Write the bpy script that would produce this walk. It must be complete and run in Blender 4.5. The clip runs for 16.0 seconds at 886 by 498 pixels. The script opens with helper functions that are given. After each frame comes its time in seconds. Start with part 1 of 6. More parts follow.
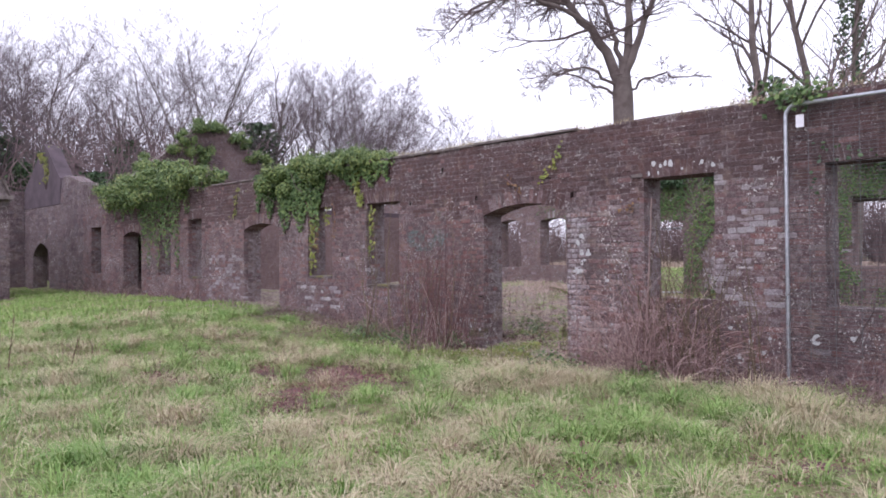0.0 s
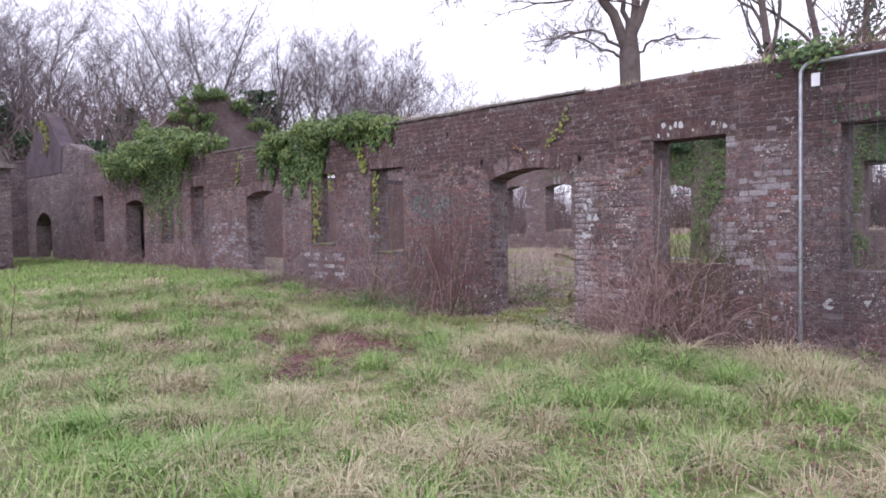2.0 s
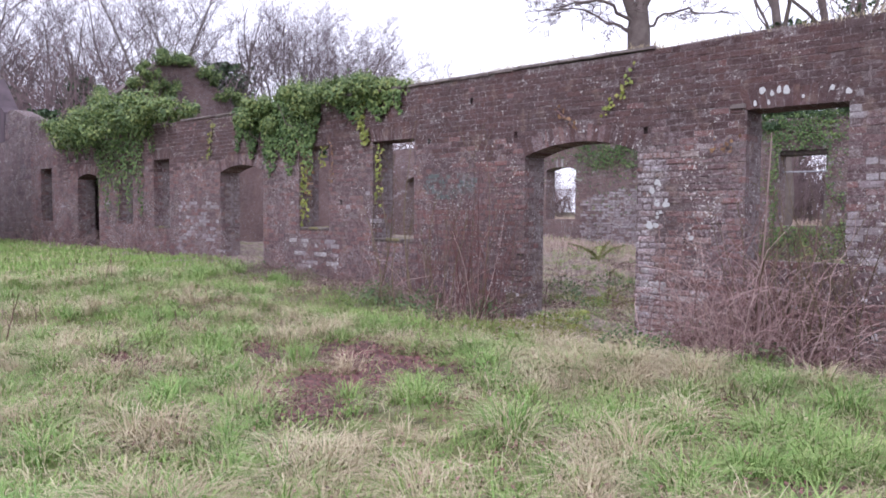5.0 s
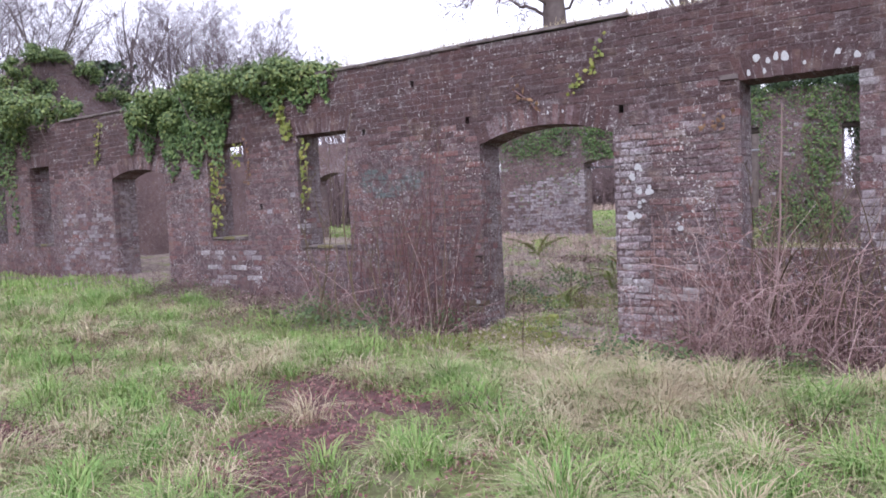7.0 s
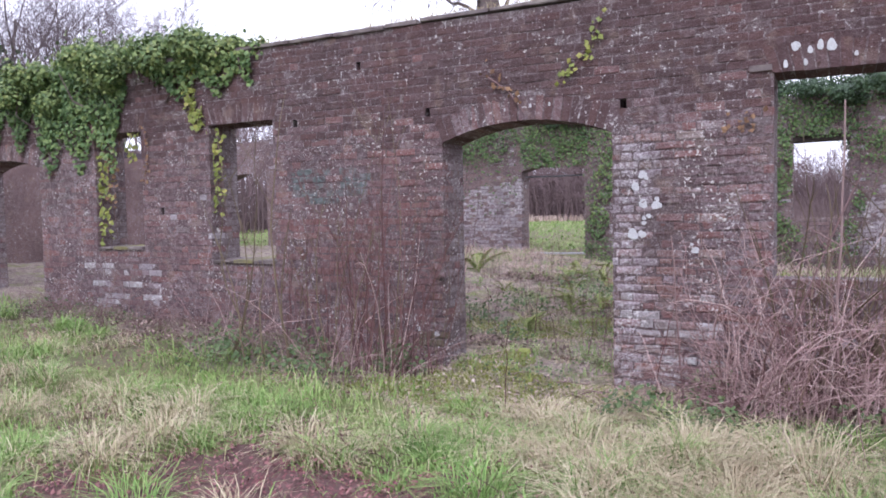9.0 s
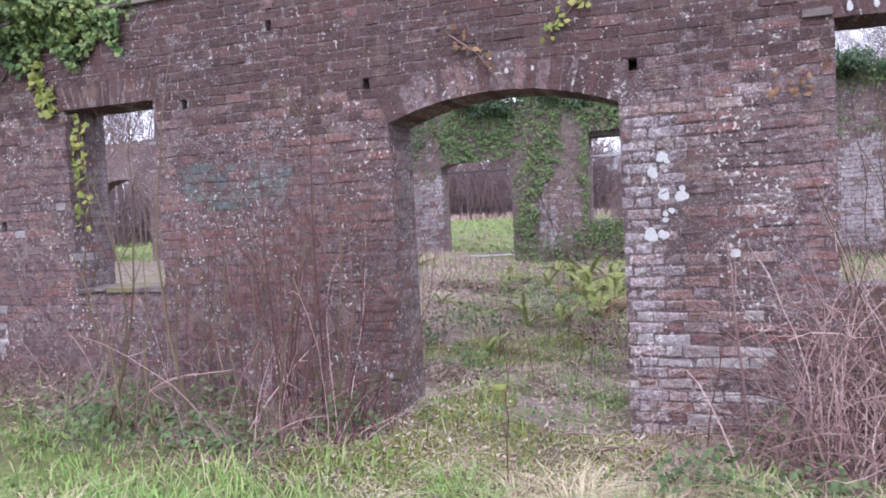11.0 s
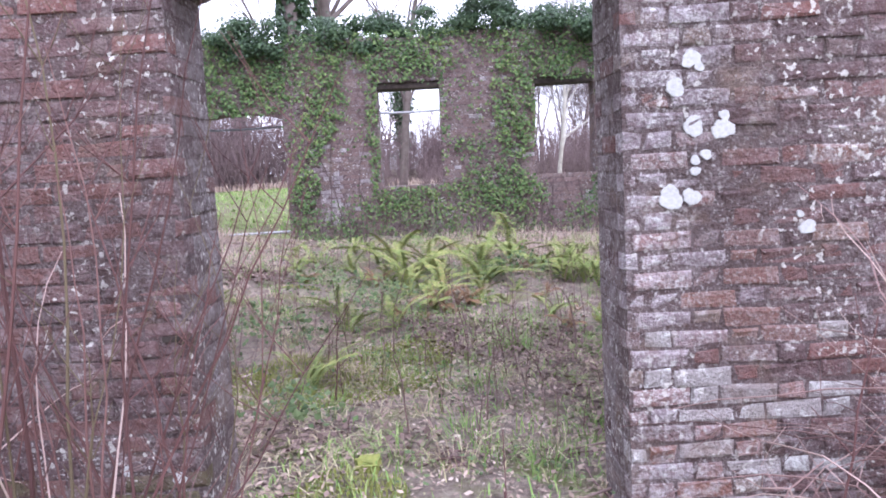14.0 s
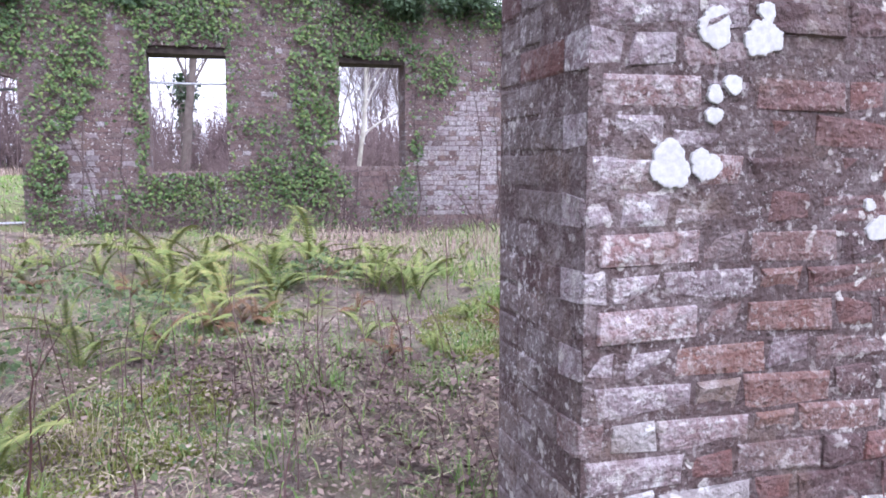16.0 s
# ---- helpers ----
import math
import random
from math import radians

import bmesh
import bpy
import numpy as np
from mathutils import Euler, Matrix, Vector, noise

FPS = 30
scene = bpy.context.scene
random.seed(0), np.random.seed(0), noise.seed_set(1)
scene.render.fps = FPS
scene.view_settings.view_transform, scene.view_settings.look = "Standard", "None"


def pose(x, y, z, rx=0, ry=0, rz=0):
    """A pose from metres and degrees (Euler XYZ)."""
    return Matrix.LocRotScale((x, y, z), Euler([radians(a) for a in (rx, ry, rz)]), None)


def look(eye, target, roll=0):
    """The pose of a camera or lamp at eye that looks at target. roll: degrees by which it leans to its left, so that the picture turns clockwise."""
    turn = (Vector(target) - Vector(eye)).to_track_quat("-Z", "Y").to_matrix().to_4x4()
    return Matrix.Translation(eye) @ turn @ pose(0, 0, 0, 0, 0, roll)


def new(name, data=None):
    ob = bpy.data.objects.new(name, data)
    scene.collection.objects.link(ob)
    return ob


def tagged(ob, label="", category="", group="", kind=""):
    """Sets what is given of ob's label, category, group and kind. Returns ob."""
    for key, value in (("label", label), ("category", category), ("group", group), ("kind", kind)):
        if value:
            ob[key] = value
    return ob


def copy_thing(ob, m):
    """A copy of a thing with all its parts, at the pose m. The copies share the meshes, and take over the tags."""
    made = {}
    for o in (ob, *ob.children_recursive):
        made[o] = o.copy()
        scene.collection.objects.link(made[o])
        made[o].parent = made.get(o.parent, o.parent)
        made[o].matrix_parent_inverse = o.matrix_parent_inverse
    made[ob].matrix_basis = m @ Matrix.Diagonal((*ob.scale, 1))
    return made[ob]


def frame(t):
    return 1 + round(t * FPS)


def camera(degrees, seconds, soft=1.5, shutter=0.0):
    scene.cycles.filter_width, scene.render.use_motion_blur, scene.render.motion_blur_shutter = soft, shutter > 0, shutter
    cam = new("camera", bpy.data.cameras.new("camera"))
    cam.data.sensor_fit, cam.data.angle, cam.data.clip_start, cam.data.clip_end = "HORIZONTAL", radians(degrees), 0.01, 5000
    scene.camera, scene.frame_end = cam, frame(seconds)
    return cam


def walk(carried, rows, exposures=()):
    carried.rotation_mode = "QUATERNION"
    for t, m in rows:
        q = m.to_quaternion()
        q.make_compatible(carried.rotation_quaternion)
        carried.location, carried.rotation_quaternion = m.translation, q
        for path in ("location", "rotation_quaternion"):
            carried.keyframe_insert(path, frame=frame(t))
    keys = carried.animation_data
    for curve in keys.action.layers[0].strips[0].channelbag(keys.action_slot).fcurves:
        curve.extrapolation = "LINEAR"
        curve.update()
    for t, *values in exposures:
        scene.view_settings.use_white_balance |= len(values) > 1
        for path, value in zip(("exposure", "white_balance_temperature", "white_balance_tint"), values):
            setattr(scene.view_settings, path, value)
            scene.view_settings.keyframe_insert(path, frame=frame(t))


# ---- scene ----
cam = camera(61.4, 16.0, 1.8)
PATH = [
    (0, (0.043, -9.081, 1.604), (-1.372, -7.667, 1.627), -0.5),
    (0.5, (0.045, -9.046, 1.596), (-1.38, -7.643, 1.617), 0.1),
    (1, (0.032, -9.044, 1.588), (-1.396, -7.643, 1.597), -0.0),
    (1.5, (0.023, -9.057, 1.579), (-1.405, -7.656, 1.58), -0.3),
    (2, (-0.086, -8.981, 1.566), (-1.508, -7.576, 1.504), -0.8),
    (2.5, (-0.304, -8.811, 1.56), (-1.759, -7.443, 1.468), 0.4),
    (3, (-0.603, -8.695, 1.546), (-2.093, -7.362, 1.472), -1.1),
    (3.5, (-0.979, -8.619, 1.539), (-2.417, -7.23, 1.46), -2.2),
    (4, (-1.369, -8.436, 1.545), (-2.77, -7.011, 1.467), -1.6),
    (4.2, (-1.548, -8.358, 1.546), (-2.931, -6.915, 1.478), -0.4),
    (6.3, (-3.008, -7.853, 1.557), (-4.229, -6.278, 1.391), -2.3),
    (6.5, (-3.148, -7.783, 1.574), (-4.326, -6.176, 1.405), -2.6),
    (7, (-3.478, -7.516, 1.597), (-4.615, -5.875, 1.479), -2.5),
    (7.5, (-3.802, -7.263, 1.594), (-4.893, -5.592, 1.472), -0.6),
    (8, (-4.154, -7.027, 1.619), (-5.162, -5.305, 1.483), -1.0),
    (8.5, (-4.456, -6.705, 1.637), (-5.441, -4.968, 1.528), -1.9),
    (9, (-4.792, -6.415, 1.635), (-5.711, -4.642, 1.53), -1.1),
    (9.2, (-4.923, -6.319, 1.648), (-5.79, -4.52, 1.538), -2.3),
    (11.3, (-6.119, -4.809, 1.649), (-6.726, -2.907, 1.526), -1.5),
    (11.5, (-6.23, -4.652, 1.63), (-6.795, -2.738, 1.496), -0.3),
    (11.6, (-6.293, -4.579, 1.628), (-6.841, -2.66, 1.489), -0.5),
    (12, (-6.521, -4.274, 1.601), (-7.028, -2.349, 1.406), -2.9),
    (12.5, (-6.765, -3.877, 1.575), (-7.242, -1.952, 1.312), -1.9),
    (13, (-6.965, -3.528, 1.543), (-7.325, -1.581, 1.26), -2.2),
    (13.5, (-7.109, -3.187, 1.564), (-7.18, -1.217, 1.226), -5.2),
    (14, (-7.161, -2.774, 1.558), (-7.147, -0.787, 1.338), -3.1),
    (14.5, (-7.221, -2.35, 1.566), (-7.147, -0.359, 1.394), -2.3),
    (15, (-7.253, -1.976, 1.555), (-6.903, -0.015, 1.382), -3.8),
    (15.5, (-7.184, -1.647, 1.49), (-6.692, 0.285, 1.329), -0.8),
    (16, (-7.106, -1.253, 1.402), (-6.543, 0.652, 1.17), -0.1),
]
EXPOSURES = [(0, 0.3), (2, 0.32), (4, 0.45), (6.5, 0.5), (9, 0.62), (11.5, 0.9), (12.5, 1.0), (16, 1.15)]
walk(cam, [(t, look(eye, target, roll)) for t, eye, target, roll in PATH], [(t, e, 5900 - 24 * t, 21) for t, e in EXPOSURES])

# ---- light ----
world = bpy.data.worlds.new("overcast_sky")
scene.world = world
world.use_nodes = True
wn = world.node_tree.nodes
sky = wn.new("ShaderNodeTexSky")
sky.sky_type, sky.sun_disc = "NISHITA", False
sky.sun_elevation, sky.sun_rotation = radians(38), radians(160)
sky.dust_density, sky.air_density = 3.0, 1.0
dull = wn.new("ShaderNodeHueSaturation")
dull.inputs["Saturation"].default_value = 0.12
cloud = wn.new("ShaderNodeMix")
cloud.data_type = "RGBA"
cloud.inputs["Factor"].default_value = 0.75
cloud.inputs["B"].default_value = (9.3, 9.2, 9.6, 1)
wl = world.node_tree.links
wl.new(sky.outputs["Color"], dull.inputs["Color"])
wl.new(dull.outputs["Color"], cloud.inputs["A"])
wl.new(cloud.outputs["Result"], wn["Background"].inputs["Color"])
wn["Background"].inputs["Strength"].default_value = 0.15
sun = new("sun", bpy.data.lights.new("sun", "SUN"))
sun.data.energy, sun.data.angle, sun.data.color = 0.9, radians(25), (1.0, 0.97, 0.93)
sun.matrix_basis = look((6, -14, 16), (0, 0, 0))

# ---- materials ----
rng = np.random.default_rng(11)


def material(name, rough=0.9):
    m = bpy.data.materials.new(name)
    m.use_nodes = True
    nt = m.node_tree
    b = nt.nodes["Principled BSDF"]
    b.inputs["Roughness"].default_value = rough
    b.inputs["Specular IOR Level"].default_value = 0.25
    return m, nt, b


def node(nt, kind, ins=(), operation="", data_type=""):
    n = nt.nodes.new(kind)
    if operation:
        n.operation = operation
    if data_type:
        n.data_type = data_type
    for k, v in dict(ins).items():
        if isinstance(v, bpy.types.NodeSocket):
            nt.links.new(v, n.inputs[k])
        else:
            n.inputs[k].default_value = v
    return n


def where(nt):
    return node(nt, "ShaderNodeNewGeometry").outputs["Position"]


def noise_of(nt, scale, detail=3.0, rough=0.6, vec=None):
    return node(nt, "ShaderNodeTexNoise", {"Vector": vec or where(nt), "Scale": scale, "Detail": detail, "Roughness": rough}).outputs["Fac"]


def ramp(nt, fac, stops):
    r = node(nt, "ShaderNodeValToRGB", {"Fac": fac})
    e = r.color_ramp.elements
    while len(e) < len(stops):
        e.new(0.5)
    for el, (p, c) in zip(e, stops):
        el.position = p
        el.color = (*c, 1) if len(c) == 3 else c
    return r.outputs["Color"]


def grey(v):
    return (v, v, v)


def mixed(nt, fac, a, b):
    n = node(nt, "ShaderNodeMix", data_type="RGBA")
    for key, v in (("Factor", fac), ("A", a), ("B", b)):
        if isinstance(v, bpy.types.NodeSocket):
            nt.links.new(v, n.inputs[key])
        elif key == "Factor":
            n.inputs[key].default_value = v
        else:
            n.inputs[key].default_value = (*v, 1)
    return n.outputs["Result"]


def times(nt, a, b, op="MULTIPLY"):
    n = node(nt, "ShaderNodeMath", operation=op)
    for i, v in enumerate((a, b)):
        if isinstance(v, bpy.types.NodeSocket):
            nt.links.new(v, n.inputs[i])
        else:
            n.inputs[i].default_value = v
    return n.outputs[0]


def bumped(nt, b, height, strength=0.5, distance=0.01):
    bm = node(nt, "ShaderNodeBump", {"Height": height, "Strength": strength, "Distance": distance})
    nt.links.new(bm.outputs["Normal"], b.inputs["Normal"])


def chance(nt):
    a = node(nt, "ShaderNodeNewGeometry").outputs["Random Per Island"]
    o = node(nt, "ShaderNodeObjectInfo").outputs["Random"]
    return times(nt, times(nt, a, o, "ADD"), 1.0, "FRACT")


def painted(nt, b, colour):
    nt.links.new(colour, b.inputs["Base Color"])


def spots_of(nt, scale, chosen, least, most):
    """Round crusts scattered over a surface: 1 inside, 0 outside."""
    wob = node(nt, "ShaderNodeTexNoise", {"Vector": where(nt), "Scale": scale * 2.6, "Detail": 3.0}).outputs["Color"]
    push = node(nt, "ShaderNodeVectorMath", {0: wob, "Scale": 0.42 / scale}, operation="SCALE").outputs[0]
    at = node(nt, "ShaderNodeVectorMath", {0: where(nt), 1: push}, operation="ADD").outputs[0]
    v = node(nt, "ShaderNodeTexVoronoi", {"Vector": at, "Scale": scale})
    pick = node(nt, "ShaderNodeSeparateColor", {"Color": v.outputs["Color"]})
    size = node(nt, "ShaderNodeMapRange", {"Value": pick.outputs[1], "To Min": least, "To Max": most}).outputs[0]
    inside = times(nt, times(nt, size, v.outputs["Distance"], "SUBTRACT"), 14.0)
    inside = node(nt, "ShaderNodeClamp", {"Value": inside}).outputs[0]
    return times(nt, inside, times(nt, pick.outputs[0], chosen, "LESS_THAN"))


def brick_material(name, palette, film, fleck_from, film_colour=(0.37, 0.31, 0.325), green=None, blotch=None, specks=0.75, speck_from=0.58, crust=0.3):
    m, nt, b = material(name, 0.92)
    base = ramp(nt, chance(nt), palette)
    grain = noise_of(nt, 38.0, 5.0, 0.7)
    base = mixed(nt, times(nt, grain, 0.5), base, (0.085, 0.05, 0.046))
    stain = ramp(nt, noise_of(nt, 0.9, 4.0), [(0.42, grey(0.0)), (0.72, grey(0.55))])
    base = mixed(nt, stain, base, (0.06, 0.043, 0.043))
    buff = ramp(nt, noise_of(nt, 4.1, 3.0, 0.6), [(0.56, grey(0.0)), (0.68, grey(0.4))])
    base = mixed(nt, buff, base, (0.25, 0.18, 0.14))
    if green:
        g = ramp(nt, noise_of(nt, 7.0, 3.0), [(0.38, grey(0.0)), (0.55, grey(0.8))])
        base = mixed(nt, g, base, green)
    f = ramp(nt, noise_of(nt, 14.0, 7.0, 0.8), [(0.44, grey(0.0)), (0.66, grey(film))])
    area = ramp(nt, noise_of(nt, 1.6, 3.0), [(0.35, grey(0.25)), (0.65, grey(1.0))])
    base = mixed(nt, times(nt, f, area), base, film_colour)
    damp = ramp(nt, noise_of(nt, 0.55, 3.0), [(0.40, grey(0.45)), (0.60, grey(1.0))])
    speck = ramp(nt, noise_of(nt, 62.0, 4.0, 0.7), [(speck_from, grey(0.0)), (speck_from + 0.08, grey(specks))])
    speck = times(nt, speck, ramp(nt, noise_of(nt, 5.0, 4.0, 0.7), [(0.42, grey(max(specks - 0.75, 0.0))), (0.64, grey(1.0))]))
    pits = ramp(nt, noise_of(nt, 54.0, 4.0, 0.75), [(0.36, grey(0.45)), (0.44, grey(0.0))])
    base = mixed(nt, pits, base, (0.07, 0.05, 0.05))
    base = mixed(nt, times(nt, speck, damp), base, (0.60, 0.57, 0.57))
    small = times(nt, spots_of(nt, 19.0, crust, 0.10, 0.30), damp)
    fleck = ramp(nt, noise_of(nt, 30.0, 2.0, 0.5), [(fleck_from, grey(0.0)), (fleck_from + 0.04, grey(0.9))])
    fleck = times(nt, fleck, ramp(nt, noise_of(nt, 2.2, 2.0), [(0.45, grey(0.0)), (0.62, grey(1.0))]))
    base = mixed(nt, times(nt, times(nt, small, 0.8), fleck, "MAXIMUM"), base, (0.60, 0.57, 0.54))
    if blotch:
        spot = ramp(nt, noise_of(nt, 13.0, 6.0, 0.7), [(blotch, grey(0.0)), (blotch + 0.07, grey(0.85))])
        base = mixed(nt, spot, base, (0.60, 0.59, 0.585))
    painted(nt, b, base)
    bumped(nt, b, times(nt, times(nt, grain, noise_of(nt, 90.0, 3.0), "ADD"), times(nt, noise_of(nt, 11.0, 4.0), 2.0), "ADD"), 1.0, 0.013)
    return m


PURPLE = [(0.0, (0.105, 0.066, 0.07)), (0.3, (0.15, 0.088, 0.09)), (0.6, (0.19, 0.112, 0.112)), (0.93, (0.24, 0.11, 0.095)), (1.0, (0.20, 0.165, 0.165))]
BRICK = brick_material("weathered_brick", PURPLE, 0.75, 0.60, specks=0.85, speck_from=0.555, crust=0.42)
BRICK_PIER = brick_material("speckled_pier_brick", [(0.0, (0.19, 0.125, 0.125)), (0.4, (0.27, 0.17, 0.165)), (0.7, (0.31, 0.15, 0.12)), (0.85, (0.31, 0.23, 0.195)), (1.0, (0.33, 0.29, 0.29))], 0.95, 0.58, (0.48, 0.445, 0.46), None, None, 0.95, 0.525, 0.6)
BRICK_PALE = brick_material("limewashed_brick", [(0.0, (0.30, 0.26, 0.28)), (0.5, (0.42, 0.39, 0.40)), (1.0, (0.27, 0.20, 0.215))], 0.7, 0.6, (0.58, 0.54, 0.56))
BRICK_GREEN = brick_material("brick_with_faded_green_paint", PURPLE, 0.6, 0.64, green=(0.10, 0.145, 0.14))
BRICK_WHITE = brick_material("brick_white_with_lichen", [(0.0, (0.40, 0.36, 0.36)), (0.5, (0.50, 0.47, 0.46)), (1.0, (0.44, 0.39, 0.385))], 0.8, 0.6, (0.5, 0.46, 0.47), None, 0.53, 0.8, 0.54)
BRICK_LICHEN = brick_material("lilac_lichened_brick", [(0.0, (0.24, 0.17, 0.19)), (0.6, (0.32, 0.25, 0.27)), (0.9, (0.33, 0.18, 0.165)), (1.0, (0.30, 0.27, 0.29))], 0.95, 0.58, (0.52, 0.48, 0.51), None, 0.58, 0.95, 0.49, 0.6)
BRICK_DARK = brick_material("dark_upper_brick", [(0.0, (0.072, 0.041, 0.043)), (0.5, (0.10, 0.056, 0.057)), (0.9, (0.125, 0.064, 0.06)), (1.0, (0.13, 0.088, 0.088))], 0.24, 0.66, specks=0.55, speck_from=0.58, crust=0.3)
BRICK_JAMB = brick_material("grey_weathered_jamb_brick", [(0.0, (0.17, 0.135, 0.135)), (0.6, (0.225, 0.18, 0.18)), (1.0, (0.20, 0.15, 0.145))], 0.8, 0.64, (0.42, 0.385, 0.395), specks=0.9, speck_from=0.54, crust=0.2)
BRICK_MOSS = brick_material("damp_mossy_brick", PURPLE, 0.4, 0.68, green=(0.105, 0.095, 0.04), crust=0.1)
BRICK_RED = brick_material("fresh_red_brick", [(0.0, (0.235, 0.112, 0.098)), (1.0, (0.185, 0.092, 0.086))], 0.65, 0.64)
BRICK_BACK = brick_material("sooty_brown_brick", [(0.0, (0.17, 0.115, 0.11)), (0.5, (0.235, 0.16, 0.15)), (1.0, (0.21, 0.165, 0.155))], 0.5, 0.68)
STONE = brick_material("grey_purple_rubble_stone", [(0.0, (0.10, 0.075, 0.085)), (0.5, (0.17, 0.12, 0.125)), (1.0, (0.15, 0.13, 0.14))], 0.5, 0.72)


def plain(name, a, b2, scale, rough=0.9, bump=0.4, metal=0.0):
    m, nt, b = material(name, rough)
    n1 = noise_of(nt, scale, 5.0)
    painted(nt, b, mixed(nt, ramp(nt, n1, [(0.35, grey(0.0)), (0.65, grey(1.0))]), a, b2))
    b.inputs["Metallic"].default_value = metal
    bumped(nt, b, noise_of(nt, scale * 6, 4.0), bump, 0.006)
    return m


MORTAR = brick_material("old_lime_mortar", [(0.0, (0.105, 0.07, 0.07)), (1.0, (0.135, 0.094, 0.094))], 0.8, 0.60, (0.33, 0.285, 0.29), specks=0.9, speck_from=0.54, crust=0.45)
RENDER = plain("grey_cement_render", (0.115, 0.088, 0.10), (0.07, 0.054, 0.062), 1.6)
COPING = plain("lichened_coping_stone", (0.21, 0.18, 0.165), (0.11, 0.085, 0.085), 6.0)
MOSSY = plain("mossy_stone", (0.22, 0.2, 0.08), (0.15, 0.13, 0.11), 4.0)
LICHEN = plain("white_crust_lichen", (0.52, 0.52, 0.52), (0.40, 0.39, 0.39), 90.0, 0.9, 0.12)
STEEL = plain("galvanised_steel", (0.52, 0.53, 0.56), (0.36, 0.37, 0.40), 14.0, 0.42, 0.1, 0.8)
DARK_STEEL = plain("dull_iron", (0.12, 0.125, 0.13), (0.2, 0.2, 0.21), 18.0, 0.6, 0.2, 0.5)
PAPER = plain("white_plastic_notice", (0.78, 0.76, 0.80), (0.7, 0.68, 0.73), 9.0, 0.5, 0.0)
TIMBER = plain("decayed_dark_timber", (0.035, 0.028, 0.025), (0.075, 0.058, 0.05), 12.0)
MOSS = plain("yellow_green_moss", (0.30, 0.31, 0.09), (0.19, 0.215, 0.06), 30.0, 1.0, 0.8)


def leafy(name, stops, scale=1.2, rough=0.6, sheen=0.15):
    m, nt, b = material(name, rough)
    c = node(nt, "ShaderNodeMath", {0: chance(nt), 1: 0.65}, operation="MULTIPLY").outputs[0]
    f = times(nt, c, times(nt, noise_of(nt, scale, 2.0), 0.7), "ADD")
    painted(nt, b, ramp(nt, times(nt, f, 0.22, "SUBTRACT"), stops))
    b.inputs["Specular IOR Level"].default_value = sheen
    return m


GRASS = leafy("lawn_grass", [(0.0, (0.15, 0.27, 0.06)), (0.38, (0.225, 0.36, 0.10)), (0.62, (0.33, 0.42, 0.145)), (0.74, (0.46, 0.43, 0.24)), (1.0, (0.58, 0.50, 0.34))], 1.5)
LUSH = leafy("lush_tussock_grass", [(0.0, (0.10, 0.20, 0.05)), (0.45, (0.215, 0.345, 0.10)), (0.8, (0.34, 0.43, 0.155)), (1.0, (0.48, 0.47, 0.23))], 0.8)
STRAW = leafy("dead_straw_grass", [(0.0, (0.27, 0.205, 0.13)), (0.5, (0.50, 0.43, 0.28)), (1.0, (0.74, 0.67, 0.48))], 0.9, 0.8)
LITTER = leafy("dead_leaves", [(0.0, (0.12, 0.085, 0.075)), (0.35, (0.31, 0.225, 0.19)), (0.7, (0.48, 0.37, 0.31)), (1.0, (0.68, 0.60, 0.55))], 1.5, 0.85)
RED_LITTER = leafy("dark_red_dead_bramble_leaves", [(0.0, (0.075, 0.04, 0.04)), (0.45, (0.205, 0.088, 0.09)), (0.8, (0.33, 0.175, 0.165)), (1.0, (0.46, 0.36, 0.31))], 2.0, 0.85)
GROUND_LEAF = leafy("low_green_leaves", [(0.0, (0.05, 0.085, 0.035)), (0.5, (0.095, 0.14, 0.055)), (1.0, (0.17, 0.20, 0.09))], 1.2, 0.6, 0.25)
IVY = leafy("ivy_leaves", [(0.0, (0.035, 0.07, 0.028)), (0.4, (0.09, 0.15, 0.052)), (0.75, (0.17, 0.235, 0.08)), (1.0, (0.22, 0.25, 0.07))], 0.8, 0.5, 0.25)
# Lit copy of IVY: paler wall-top leaves, with daylight put into the colour.
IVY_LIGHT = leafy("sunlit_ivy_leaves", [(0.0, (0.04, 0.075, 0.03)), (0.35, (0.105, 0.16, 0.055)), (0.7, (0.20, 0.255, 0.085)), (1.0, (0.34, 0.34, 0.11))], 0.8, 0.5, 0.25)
IVY_DARK = leafy("dark_ivy_leaves", [(0.0, (0.02, 0.045, 0.02)), (0.5, (0.045, 0.085, 0.035)), (1.0, (0.085, 0.135, 0.05))], 0.8, 0.45, 0.4)
IVY_YELLOW = leafy("yellowing_ivy_leaves", [(0.0, (0.12, 0.155, 0.04)), (0.5, (0.22, 0.245, 0.055)), (1.0, (0.34, 0.28, 0.08))], 1.5, 0.5, 0.3)
FERN = leafy("yellow_green_fern", [(0.0, (0.10, 0.14, 0.045)), (0.4, (0.19, 0.24, 0.075)), (0.75, (0.31, 0.32, 0.11)), (1.0, (0.40, 0.29, 0.13))], 1.2, 0.7)
RUSTY_FERN = leafy("rusty_dead_fern", [(0.0, (0.11, 0.062, 0.04)), (0.6, (0.22, 0.13, 0.075)), (1.0, (0.33, 0.22, 0.12))], 1.2, 0.8)
BARK = plain("grey_brown_bark", (0.10, 0.078, 0.072), (0.165, 0.135, 0.125), 3.0, 0.95, 0.8)
TWIG = leafy("bare_twigs", [(0.0, (0.09, 0.065, 0.064)), (1.0, (0.165, 0.125, 0.12))], 0.3, 0.9)
# Paler, greyer copy of TWIG: distance haze is put into the colour.
FAR_TWIG = leafy("hazed_far_twigs", [(0.0, (0.115, 0.09, 0.10)), (1.0, (0.21, 0.17, 0.18))], 0.05, 0.9)
